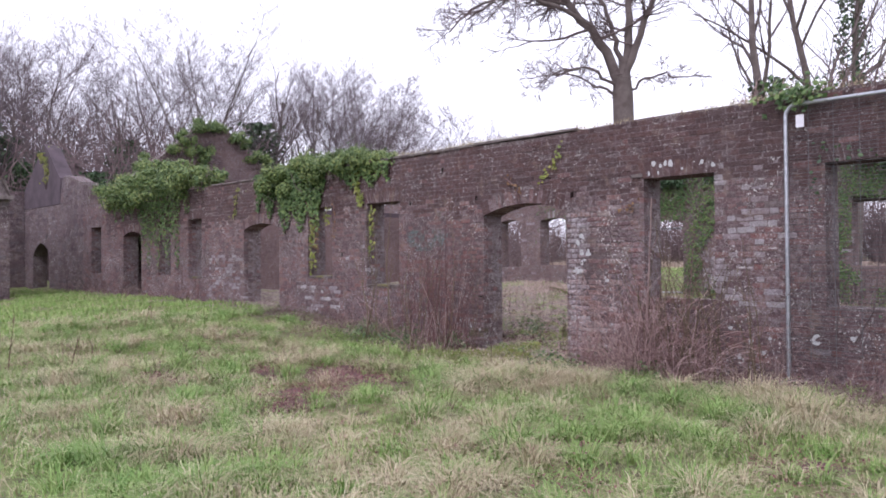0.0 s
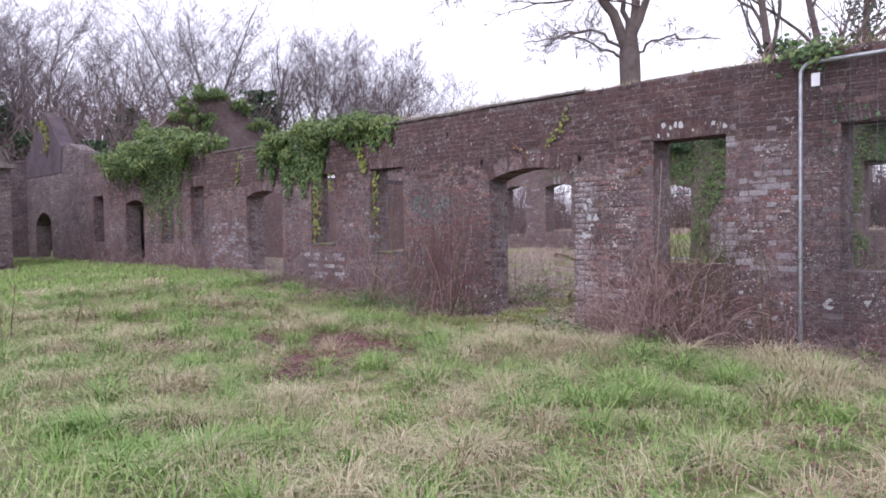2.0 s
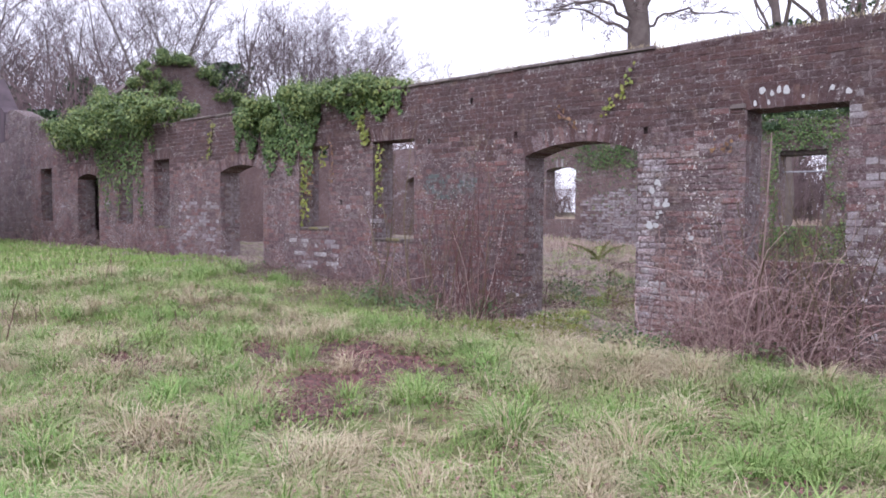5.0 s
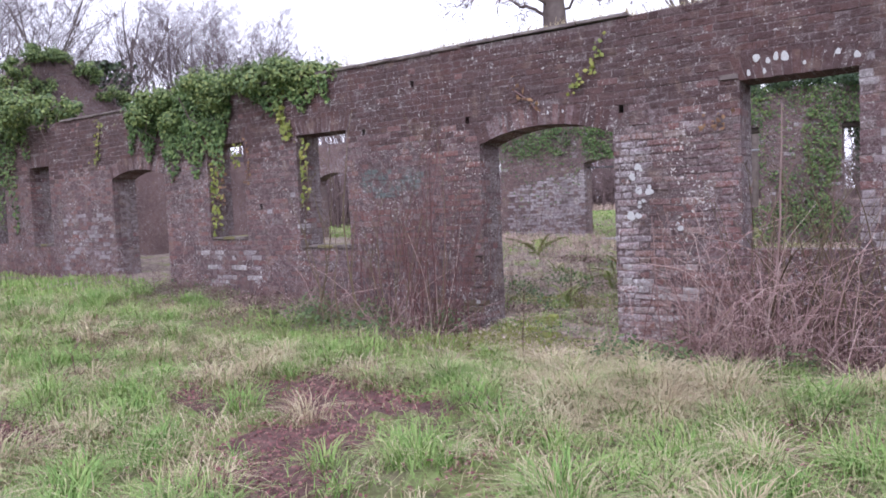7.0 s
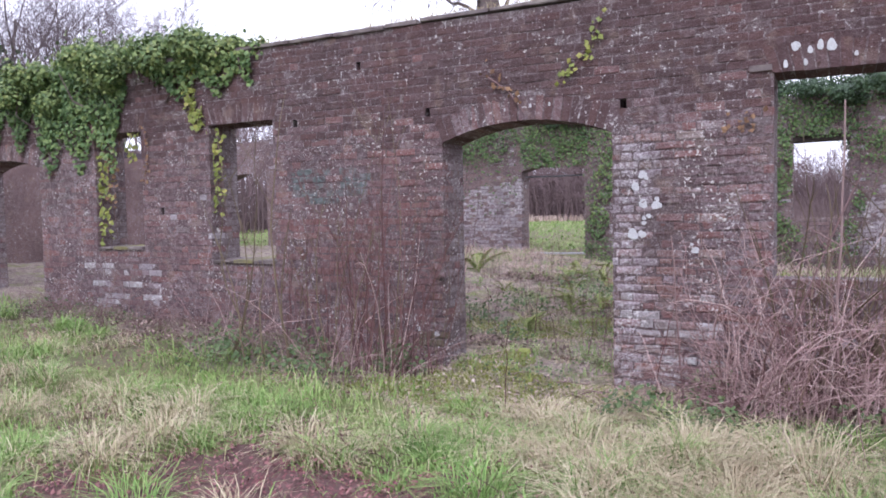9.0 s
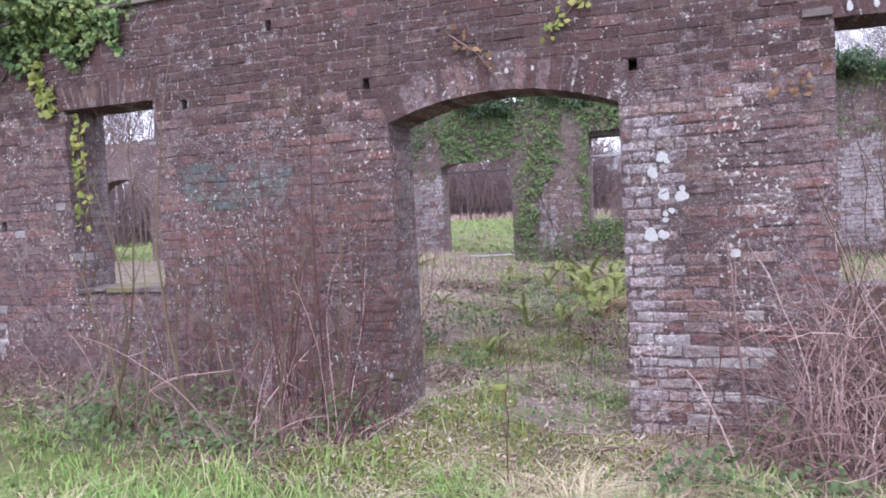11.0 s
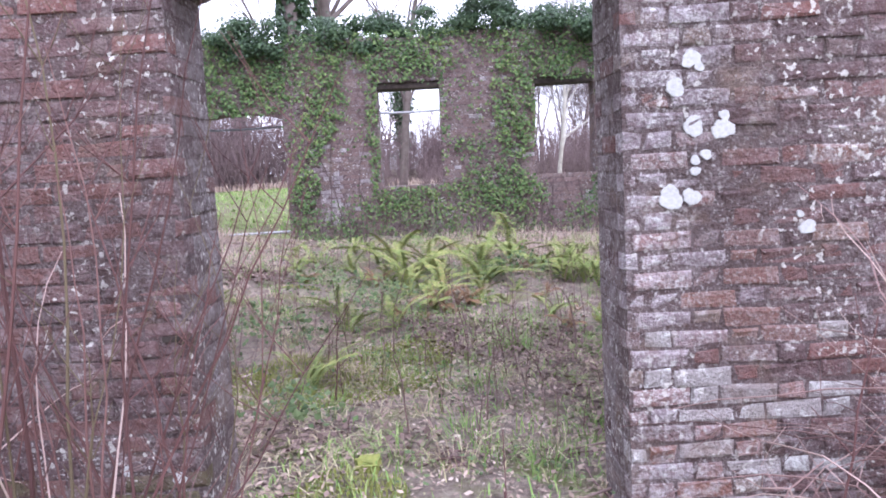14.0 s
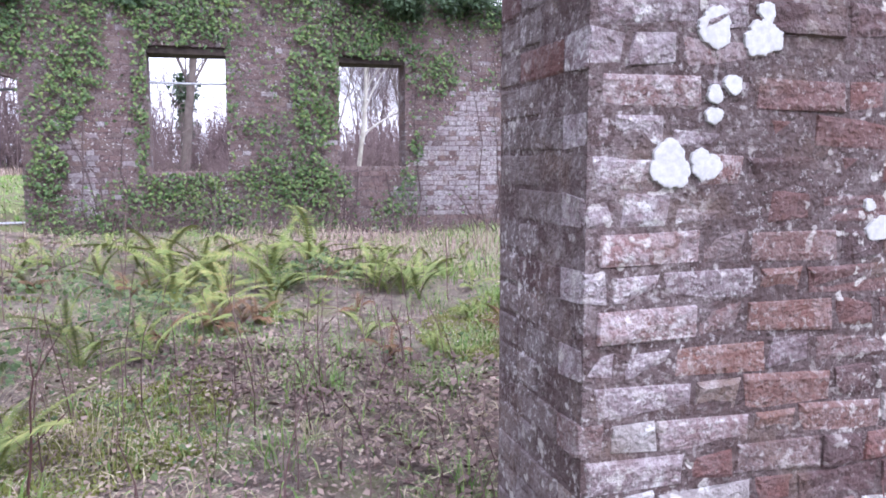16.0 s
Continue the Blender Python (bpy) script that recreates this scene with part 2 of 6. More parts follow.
BIRCH = plain("pale_birch_bark", (0.5, 0.47, 0.42), (0.30, 0.27, 0.24), 5.0)
WALL_LITTER = leafy("dark_brown_leaves", [(0.0, (0.09, 0.062, 0.055)), (0.5, (0.17, 0.12, 0.105)), (0.85, (0.27, 0.20, 0.17)), (1.0, (0.42, 0.35, 0.31))], 1.5, 0.85)
BRAMBLE = leafy("pinkish_dead_canes", [(0.0, (0.20, 0.115, 0.115)), (0.5, (0.37, 0.25, 0.235)), (1.0, (0.60, 0.48, 0.43))], 1.3, 0.75)
OLIVE_STEM = leafy("olive_brown_stems", [(0.0, (0.10, 0.075, 0.05)), (1.0, (0.19, 0.15, 0.095))], 0.9, 0.6)
RED_STEM = leafy("red_brown_saplings", [(0.0, (0.085, 0.045, 0.045)), (0.6, (0.155, 0.078, 0.075)), (1.0, (0.25, 0.15, 0.135))], 0.9, 0.6)
CANE = leafy("dead_bramble_canes", [(0.0, (0.11, 0.065, 0.065)), (0.5, (0.21, 0.135, 0.13)), (1.0, (0.44, 0.35, 0.31))], 1.3, 0.75)
DARK_CANE = leafy("dark_red_brown_bramble_canes", [(0.0, (0.085, 0.045, 0.045)), (0.6, (0.19, 0.11, 0.105)), (1.0, (0.34, 0.24, 0.22))], 1.3, 0.8)
PINK_GRASS = leafy("pale_pinkish_dead_grass", [(0.0, (0.36, 0.26, 0.22)), (1.0, (0.58, 0.47, 0.40))], 0.6, 0.85)
SCRUB = leafy("pinkish_brown_scrub", [(0.0, (0.14, 0.098, 0.102)), (1.0, (0.24, 0.178, 0.178))], 0.1, 0.9)

m, nt, b = material("rough_turf", 1.0)
t1 = noise_of(nt, 0.8, 5.0)
t2 = noise_of(nt, 6.0, 6.0, 0.7)
turf = ramp(nt, t2, [(0.3, (0.075, 0.06, 0.045)), (0.45, (0.16, 0.17, 0.07)), (0.58, (0.20, 0.25, 0.09)), (0.75, (0.34, 0.30, 0.19))])
painted(nt, b, mixed(nt, ramp(nt, t1, [(0.45, grey(0.0)), (0.62, grey(0.55))]), turf, (0.17, 0.125, 0.105)))
bumped(nt, b, noise_of(nt, 25.0, 6.0, 0.7), 0.9, 0.03)
TURF = m
m, nt, b = material("leafy_ruin_soil", 1.0)
t2 = noise_of(nt, 9.0, 7.0, 0.75)
soil = ramp(nt, t2, [(0.3, (0.11, 0.085, 0.075)), (0.46, (0.24, 0.19, 0.165)), (0.58, (0.33, 0.275, 0.225)), (0.75, (0.48, 0.42, 0.36))])
painted(nt, b, mixed(nt, ramp(nt, noise_of(nt, 2.2, 5.0), [(0.5, grey(0.0)), (0.66, grey(0.7))]), soil, (0.21, 0.23, 0.08)))
bumped(nt, b, noise_of(nt, 30.0, 6.0, 0.75), 1.0, 0.04)
SOIL = m
RED_SOIL = plain("bare_reddish_soil", (0.095, 0.055, 0.052), (0.17, 0.105, 0.095), 9.0, 1.0, 0.9)


# ---- mesh helpers ----
class Shape:
    """Gathers quads and triangles of one mesh."""

    def __init__(self):
        self.v, self.q, self.t, self.qm, self.n = [], [], [], [], 0

    def add(self, verts, quads=None, tris=None, mat=None):
        verts = np.asarray(verts, float).reshape(-1, 3)
        self.v.append(verts)
        if quads is not None and len(quads):
            quads = np.asarray(quads, int).reshape(-1, 4)
            self.q.append(quads + self.n)
            self.qm.append(np.zeros(len(quads), int) if mat is None else np.asarray(mat, int))
        if tris is not None and len(tris):
            self.t.append(np.asarray(tris, int).reshape(-1, 3) + self.n)
        self.n += len(verts)

    def mesh(self, name, mats, smooth=False):
        me = bpy.data.meshes.new(name)
        v = np.concatenate(self.v)
        q = np.concatenate(self.q) if self.q else np.zeros((0, 4), int)
        t = np.concatenate(self.t) if self.t else np.zeros((0, 3), int)
        me.vertices.add(len(v))
        me.vertices.foreach_set("co", v.ravel())
        me.loops.add(q.size + t.size)
        me.loops.foreach_set("vertex_index", np.concatenate([q.ravel(), t.ravel()]).astype(np.int32))
        me.polygons.add(len(q) + len(t))
        starts = np.concatenate([np.arange(len(q)) * 4, q.size + np.arange(len(t)) * 3])
        me.polygons.foreach_set("loop_start", starts.astype(np.int32))
        if self.qm:
            idx = np.concatenate([np.concatenate(self.qm), np.zeros(len(t), int)])
            me.polygons.foreach_set("material_index", idx.astype(np.int32))
        me.polygons.foreach_set("use_smooth", np.full(len(q) + len(t), smooth))
        me.update(calc_edges=True)
        me.validate()
        for mt in mats if isinstance(mats, (list, tuple)) else [mats]:
            me.materials.append(mt)
        return me


def thing(name, at, label, category, group="", kind=""):
    ob = new(name)
    ob.location = at
    return tagged(ob, label, category, group, kind)


def part(name, me, parent, label="", kind=""):
    ob = new(name, me)
    ob.parent = parent
    ob.matrix_parent_inverse = Matrix.Translation(-Vector(parent.location))
    if label or kind:
        tagged(ob, label, kind=kind)
    return ob


def solid(name, me, label, category="", kind="structure"):
    return tagged(new(name, me), label, category, kind=kind)


def ease(a, b, x):
    s = np.clip((np.asarray(x, float) - a) / (b - a), 0, 1)
    return s * s * (3 - 2 * s)


def bumps(x, y):
    x, y = np.asarray(x, float), np.asarray(y, float)
    return (0.035 * np.sin(1.9 * x + 0.7 * y) * np.sin(1.3 * y - 0.5 * x) + 0.02 * np.sin(4.3 * x + 1.1) * np.sin(3.7 * y + 2.0)
            + 0.012 * np.sin(9.1 * x - 4.0 * y)
            + 0.034 * np.sin(6.3 * x + 2.2 * y + 0.8 * np.sin(2.7 * y)) * np.sin(5.9 * y - 1.7 * x + np.sin(3.1 * x)) * ease(-7.4, -5.6, y))


def land(x, y):
    """Height of the ground."""
    x, y = np.asarray(x, float), np.asarray(y, float)
    z = 0.06 + 0.40 * ease(-6, -16, x) * ease(-9, -1, y) + 0.10 * ease(-6, -16, x)
    z = z + 0.30 * ease(1, 9, y) * (1 - 0.5 * ease(-8, -20, x))
    return z + bumps(x, y) * (1 - ease(14, 40, y))


def patches(x, y, s, seed):
    """Soft noise between 0 and 1."""
    r = np.random.default_rng(seed)
    f = np.zeros(np.shape(x))
    for k in range(5):
        a = r.uniform(0, 6.283)
        f = f + np.sin((np.cos(a) * x + np.sin(a) * y) * s * r.uniform(0.6, 1.7) + r.uniform(0, 6.283))
    return 0.5 + f / 7.0


def tube(shape, pts, radii, sides=5):
    pts = np.asarray(pts, float)
    radii = np.broadcast_to(np.asarray(radii, float), (len(pts),))
    d = np.gradient(pts, axis=0)
    d /= np.linalg.norm(d, axis=1)[:, None] + 1e-9
    ref = np.eye(3)[np.argmin(np.abs(d).max(0))]
    a = np.cross(d, ref)
    a /= np.linalg.norm(a, axis=1)[:, None] + 1e-9
    b = np.cross(d, a)
    ang = np.arange(sides) * 2 * np.pi / sides
    ring = pts[:, None] + radii[:, None, None] * (np.cos(ang)[None, :, None] * a[:, None] + np.sin(ang)[None, :, None] * b[:, None])
    n = len(pts)
    i, j = np.meshgrid(np.arange(n - 1), np.arange(sides), indexing="ij")
    k = (j + 1) % sides
    quads = np.stack([i * sides + j, i * sides + k, (i + 1) * sides + k, (i + 1) * sides + j], -1)
    shape.add(ring.reshape(-1, 3), quads)
    if sides > 3:
        shape.add(ring[-1], tris=[(0, x, x + 1) for x in range(1, sides - 1)])


def box(shape, lo, hi, mat=0):
    x0, y0, z0 = lo
    x1, y1, z1 = hi
    shape.add([(x0, y0, z0), (x1, y0, z0), (x1, y1, z0), (x0, y1, z0), (x0, y0, z1), (x1, y0, z1), (x1, y1, z1), (x0, y1, z1)],
              [(0, 3, 2, 1), (4, 5, 6, 7), (0, 1, 5, 4), (1, 2, 6, 5), (2, 3, 7, 6), (3, 0, 4, 7)], mat=[mat] * 6)


def stone_mesh(name, size, mat, seed, chip=0.12):
    """A rough bevelled block, its base at z 0."""
    bm = bmesh.new()
    bmesh.ops.create_cube(bm, size=1.0)
    bmesh.ops.scale(bm, vec=size, verts=bm.verts)
    bmesh.ops.bevel(bm, geom=bm.edges[:], offset=min(size) * 0.16, segments=2, affect="EDGES")
    r = random.Random(seed)
    for v in bm.verts:
        v.co += Vector((r.uniform(-1, 1), r.uniform(-1, 1), r.uniform(-1, 1))) * min(size) * chip * 0.4
        v.co.z += size[2] / 2
    me = bpy.data.meshes.new(name)
    bm.to_mesh(me)
    bm.free()
    me.materials.append(mat)
    return me


# ---- masonry ----
def piece_verts(corners, depth, proud, chamfer, jitter, gen):
    """corners (n, 4, 2) in the wall's plane; gives (n, 16, 3): back ring, two shoulder rings, front ring."""
    c = corners.mean(1, keepdims=True)
    out = np.zeros((len(corners), 16, 3))
    inward = (c - corners) / np.maximum(np.abs(c - corners), 1e-6)
    out[:, 0:4, :2], out[:, 4:8, :2] = corners, corners
    out[:, 8:12, :2], out[:, 12:16, :2] = corners + inward * chamfer * 0.35, corners + inward * chamfer * 1.3
    out[:, 0:4, 2] = -depth[:, None]
    out[:, 4:8, 2] = proud[:, None] - chamfer
    out[:, 8:12, 2] = proud[:, None] - chamfer * 0.3
    out[:, 12:16, 2] = proud[:, None]
    shift = gen.normal(0, jitter, (len(corners), 4, 3))
    for k in (4, 8, 12):
        out[:, k:k + 4] += shift * (1, 1, 0.8) + gen.normal(0, jitter * 0.4, (len(corners), 4, 3))
    return out


PIECE = np.array([(12, 13, 14, 15)] + [(k + i, k + (i + 1) % 4, k + 4 + (i + 1) % 4, k + 4 + i) for k in (0, 4, 8) for i in range(4)])


class Wall:
    """A brick wall along u from an origin, facing n. Openings: (u0, u1, z0, z1, rise), rise 0 for a flat head, u0 and u1 the jambs, z1 the springing."""

    def __init__(self, origin, along, face, length, thick, top, openings, course=0.075, brick=0.215, seed=1, base=-0.15):
        self.o, self.u, self.nrm = np.array(origin, float), np.array(along, float), np.array(face, float)
        self.length, self.thick, self.top, self.openings = length, thick, top, openings
        self.course, self.brick, self.gen, self.base = course, brick, np.random.default_rng(seed), base
        self.pieces, self.head = [], 0.23

    def place(self, uvn):
        return self.o + uvn[..., 0:1] * self.u + uvn[..., 1:2] * np.array([0, 0, 1.0]) + uvn[..., 2:3] * self.nrm

    def arch(self, op):
        u0, u1, z0, z1, rise = op
        a = (u1 - u0) / 2
        rad = (a * a + rise * rise) / (2 * rise)
        return (u0 + u1) / 2, a, rad, z1 + rise - rad, math.asin(min(1, a / rad))

    def gaps(self, z):
        """Stretches of u with no plain coursing at height z, and whether each is an open jamb."""
        out = []
        for op in self.openings:
            u0, u1, z0, z1, rise = op
            if z0 < z < z1:
                out.append((u0, u1, True))
            elif rise > 0 and z1 <= z < z1 + rise + self.head:
                c, a, rad, zc, half = self.arch(op)
                outer = rad + self.head
                w = min(math.sqrt(max(outer * outer - (z - zc) ** 2, 0)), a + (z - z1) * math.tan(half))
                out.append((c - w, c + w, False))
            elif not rise and z1 <= z < z1 + self.head:
                s = 0.03 + (z - z1) * 0.35
                out.append((u0 - s, u1 + s, False))
        return out

    def lay(self, pick, loose=0.0015):
        """All pieces: arrays of corners, depth, proud and material."""
        cor, dep, mat = [], [], []
        h = self.course - 0.010
        rows = int(5.2 / self.course) + 40
        for r in range(rows):
            z0 = self.base + r * self.course
            zm = z0 + h / 2
            stops = self.gaps(zm)
            u = -0.169 * (r % 2) * (self.brick / 0.215) - self.gen.uniform(0, 0.03) - 0.3 * self.gen.random() * (self.brick > 0.25)
            k = 0
            while u < self.length:
                w = self.brick if k % 2 == 0 else (self.brick - 0.01) / 2
                if self.brick > 0.25:
                    w = self.brick * self.gen.uniform(0.6, 1.3)
                k += 1
                spans = [(max(u, 0), min(u + w, self.length))]
                u += w + 0.010
                edge = 0
                for g0, g1, opened in stops:
                    nxt = []
                    for s0, s1 in spans:
                        if s1 <= g0 + 1e-6 or s0 >= g1 - 1e-6:
                            nxt.append((s0, s1))
                            if opened and min(abs(s1 - g0), abs(s0 - g1)) < 0.012:
                                edge = 1
                        else:
                            if g0 - s0 > 0.03:
                                nxt.append((s0, g0))
                                edge = edge or opened
                            if s1 - g1 > 0.03:
                                nxt.append((g1, s1))
                                edge = edge or opened
                    spans = nxt
                for s0, s1 in spans:
                    if s1 - s0 < 0.03 or zm + h / 2 > self.top((s0 + s1) / 2):
                        continue
                    cor.append(((s0, z0), (s1, z0), (s1, z0 + h), (s0, z0 + h)))
                    dep.append((0.10 if r % 2 else 0.21) if edge else 0.05)
                    mat.append(pick((s0 + s1) / 2, zm, self.gen))
        for op in self.openings:
            u0, u1, z0, z1, rise = op
            full = self.thick - 0.01
            if rise < 0:
                continue
            if rise:
                c, a, rad, zc, half = self.arch(op)
                n = max(8, int(2 * half * rad / 0.078))
                for i in range(n):
                    t0, t1 = -half + 2 * half * (i + 0.07) / n, -half + 2 * half * (i + 0.93) / n
                    ro = rad + self.head - 0.008
                    cor.append(((c + rad * math.sin(t0), zc + rad * math.cos(t0)), (c + rad * math.sin(t1), zc + rad * math.cos(t1)),
                                (c + ro * math.sin(t1), zc + ro * math.cos(t1)), (c + ro * math.sin(t0), zc + ro * math.cos(t0))))
                    dep.append(full)
                    mat.append(pick(c, z1 + rise, self.gen))
            else:
                n = int((u1 - u0 + 0.06) / 0.076)
                for i in range(n):
                    x0, x1 = (i + 0.06) / n, (i + 0.94) / n
                    lo0, lo1 = u0 - 0.02 + x0 * (u1 - u0 + 0.04), u0 - 0.02 + x1 * (u1 - u0 + 0.04)
                    hi0, hi1 = u0 - 0.1 + x0 * (u1 - u0 + 0.2), u0 - 0.1 + x1 * (u1 - u0 + 0.2)
                    cor.append(((lo0, z1), (lo1, z1), (hi1, z1 + self.head - 0.01), (hi0, z1 + self.head - 0.01)))
                    dep.append(full)
                    mat.append(pick((lo0 + lo1) / 2, z1 + 0.1, self.gen))
        cor, dep, mat = np.array(cor), np.array(dep), np.array(mat)
        n = len(cor)
        cor = cor + self.gen.normal(0, loose, (n, 1, 2)) * (1, 1)
        proud = np.clip(self.gen.normal(0.0005, 0.0023, n), -0.003, 0.006)
        return cor, dep, proud, mat

    def jambs(self, pick):
        """Return courses inside every opening, as a Shape in world space."""
        sh = Shape()
        h = self.course - 0.010
        for op in self.openings:
            u0, u1, z0, z1, rise = op
            if rise < 0:
                continue
            for at, side in ((u0, 1.0), (u1, -1.0)):
                cor, mat = [], []
                r0 = int(math.ceil((max(z0, self.base) - self.base) / self.course - 0.45))
                r = max(r0, 0)
                while self.base + r * self.course + h / 2 < z1 - 0.01:
                    z = self.base + r * self.course
                    d = 0.11 if r % 2 else 0.22
                    while d < self.thick - 0.03:
                        e = min(d + (0.215 if d < 0.2 else 0.105), self.thick)
                        cor.append(((d, z), (e, z), (e, min(z + h, z1)), (d, min(z + h, z1))))
                        mat.append(pick(at, z + h / 2, self.gen))
                        d = e + 0.01
                    r += 1
                if not cor:
                    continue
                cor = np.array(cor)
                pv = piece_verts(cor, np.full(len(cor), 0.05), self.gen.normal(0, 0.002, len(cor)), 0.005, 0.0012, self.gen)
                w = np.zeros_like(pv)
                w[..., 0], w[..., 1], w[..., 2] = at + side * pv[..., 2], pv[..., 1], -pv[..., 0]
                quads = (np.arange(len(cor))[:, None, None] * 16 + PIECE[None]).reshape(-1, 4)
                sh.add(self.place(w).reshape(-1, 3), quads, mat=np.repeat(mat, 13))
        return sh

    def joined(self, cor, dep, proud, mat, chamfer=0.0045, jitter=0.0024):
        sh = Shape()
        pv = piece_verts(cor, dep, proud, chamfer, jitter, self.gen)
        quads = (np.arange(len(cor))[:, None, None] * 16 + PIECE[None]).reshape(-1, 4)
        sh.add(self.place(pv).reshape(-1, 3), quads, mat=np.repeat(mat, 13))
        return sh

    def core(self, skin=0.0032):
        """The mortar body behind the brick faces, open through its openings."""
        sh = Shape()
        cuts = {0.0, self.length}
        for u0, u1, z0, z1, rise in self.openings:
            cuts.update((u0 - skin, u1 + skin))
            if rise > 0:
                cuts.update(np.linspace(u0 - skin, u1 + skin, 13)[1:-1].tolist())
        cuts.update(np.arange(0.5, self.length, 0.5).tolist())
        cuts = sorted(c for c in cuts if 0 <= c <= self.length)

        def block(a, b, za, zb, ta, tb):
            pts = []
            for n in (-skin, -self.thick):
                for u, z in ((a, za), (b, zb), (b, tb), (a, ta)):
                    pts.append((u, z, n))
            sh.add(self.place(np.array(pts)), [(0, 1, 2, 3), (5, 4, 7, 6), (1, 0, 4, 5), (2, 1, 5, 6), (3, 2, 6, 7), (0, 3, 7, 4)])

        for a, b in zip(cuts[:-1], cuts[1:]):
            if b - a < 1e-5:
                continue
            mid = (a + b) / 2
            op = next((o for o in self.openings if o[0] - skin < mid < o[1] + skin), None)
            ta, tb = self.top(a) - 0.005, self.top(b) - 0.005
            if not op:
                block(a, b, self.base - 0.2, self.base - 0.2, ta, tb)
                continue
            u0, u1, z0, z1, rise = op
            if z0 > self.base:
                block(a, b, self.base - 0.2, self.base - 0.2, z0 - 0.004, z0 - 0.004)
            if rise > 0:
                c, hw, rad, zc, half = self.arch(op)
                zz = [zc + math.sqrt(max((rad + skin) ** 2 - min(abs(u - c), hw + skin * 0.99) ** 2, 0)) for u in (a, b)]
            else:
                zz = [z1 + skin, z1 + skin]
            block(a, b, zz[0], zz[1], ta, tb)
        return sh


def wavy_top(level, amp, seed, f=1.0):
    r = random.Random(seed)
    k = [(r.uniform(0.4, 3.2) * f, r.uniform(0, 6.28)) for _ in range(4)]
    return lambda u: level + amp * sum(math.sin(a * u + p) for a, p in k) / 4


# ---- ground ----
# Bare reddish patches of dead bramble: centre and half widths.
DEAD = [(-7.6, -3.2, 1.0, 0.55), (-7.1, -4.1, 0.6, 0.55), (-8.4, -3.8, 0.5, 0.3), (-6.7, -4.7, 0.4, 0.35), (-8.7, -5.2, 0.45, 0.22)]


def dead_here(x, y):
    d = np.zeros(np.shape(x))
    for cx, cy, rx, ry in DEAD:
        d = np.maximum(d, 1 - ((x - cx) / rx) ** 2 - ((y - cy) / ry) ** 2)
    d = d + 0.35 * (patches(x, y, 5.0, 3) - 0.5)
    # Small scattered dark patches: bare soil, also standing in for shade between tussocks.
    return np.maximum(d, (patches(x, y, 3.4, 9) - 0.82) * 2.0 * (np.asarray(y) > -4.6))


def ground():
    xs = np.concatenate([[-600, -300, -150, -90, -60, -45], np.arange(-36, 8, 0.2), [12, 20, 40, 90, 200, 500]])
    ys = np.concatenate([[-400, -150, -60, -30, -18], np.arange(-12, 16, 0.2), np.arange(17, 60, 3.0), [70, 100, 160, 300, 700]])
    gx, gy = np.meshgrid(xs, ys, indexing="ij")
    gz = land(gx, gy)
    i, j = np.meshgrid(np.arange(len(xs) - 1), np.arange(len(ys) - 1), indexing="ij")
    n = len(ys)
    sh = Shape()
    cx, cy = xs[:-1, None] + 0.1 + 0 * ys[None, :-1], ys[None, :-1] + 0.1 + 0 * xs[:-1, None]
    dead = dead_here(cx, cy) > 0.24
    inside = (cx > -26) & (cx < 5) & (cy > -1.0 + 0.4 * np.sin(cx * 2.1)) & (cy < 9.7)
    sh.add(np.stack([gx, gy, gz], -1), np.stack([i * n + j, (i + 1) * n + j, (i + 1) * n + j + 1, i * n + j + 1], -1), mat=np.where(dead & (cy < -1.4), 2, inside.astype(int)).ravel())
    solid("ground", sh.mesh("ground", [TURF, SOIL, RED_SOIL], True), "uneven damp turf ground, green with bare brown patches", "ground")


ground()

# ---- walls ----
WX = -26.0
FRONT_OPEN = [(-25.25, -24.42, 1.20, 2.68, 0), (-22.68, -21.38, -1, 2.32, 0.13), (-20.3, -19.5, 1.18, 2.67, 0), (-18.46, -17.74, 1.14, 2.66, 0),
              (-15.66, -14.17, -1, 2.29, 0.13), (-13.06, -12.22, 1.22, 2.655, 0), (-11.11, -10.18, 1.08, 2.65, 0), (-8.10, -6.46, -1, 2.275, 0.16),
              (-5.18, -4.19, 1.03, 2.65, 0), (-2.88, -1.88, 1.0, 2.65, 0)]


def front_pick(u, z, g):
    x, p = u + WX, g.random()
    if -10.0 < x < -8.88 and 1.70 < z < 2.08:
        return 2 if p < 0.8 else 0
    if -6.46 < x < -5.55 and 0.25 < z < 1.15 and p < (0.25 if z < 0.75 else 0.15):
        return 3
    if -6.47 < x < -5.95 - 0.15 * (z > 1.3) and z < 2.2 and p < 0.78:
        return 5 if p < 0.62 - 0.45 * (x > -6.05) else 4 if p > 0.70 else 8
    if -4.2 < x < -3.3 and 1.0 < z < 2.75 and p < 0.33:
        return 1
    if -13.3 < x < -11.9 and 0.4 < z < 1.05 and p < 0.3:
        return 3 if p < 0.12 else 1
    if -17.4 < x < -15.7 and 0.6 < z < 1.7 and p < 0.35:
        return 1
    if -8.95 < x < -8.1 and z < 0.42 and p < 0.6:
        return 9
    if -10.6 < x < -8.1 and 0.4 < z < 1.75 and p < 0.24:
        return 4
    if -6.2 < x < -5.2 and 0.7 < z < 1.5 and p < 0.22:
        return 4
    # Dark bricks come more often with height, from 2.25 to 2.7 m.
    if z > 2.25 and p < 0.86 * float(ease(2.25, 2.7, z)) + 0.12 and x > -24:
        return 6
    if p < 0.012:
        return 1
    if -6.47 < x < (-6.0 if p < 0.75 else -5.6) and z < 2.3:
        return 8
    return 4 if p > 0.975 else 0


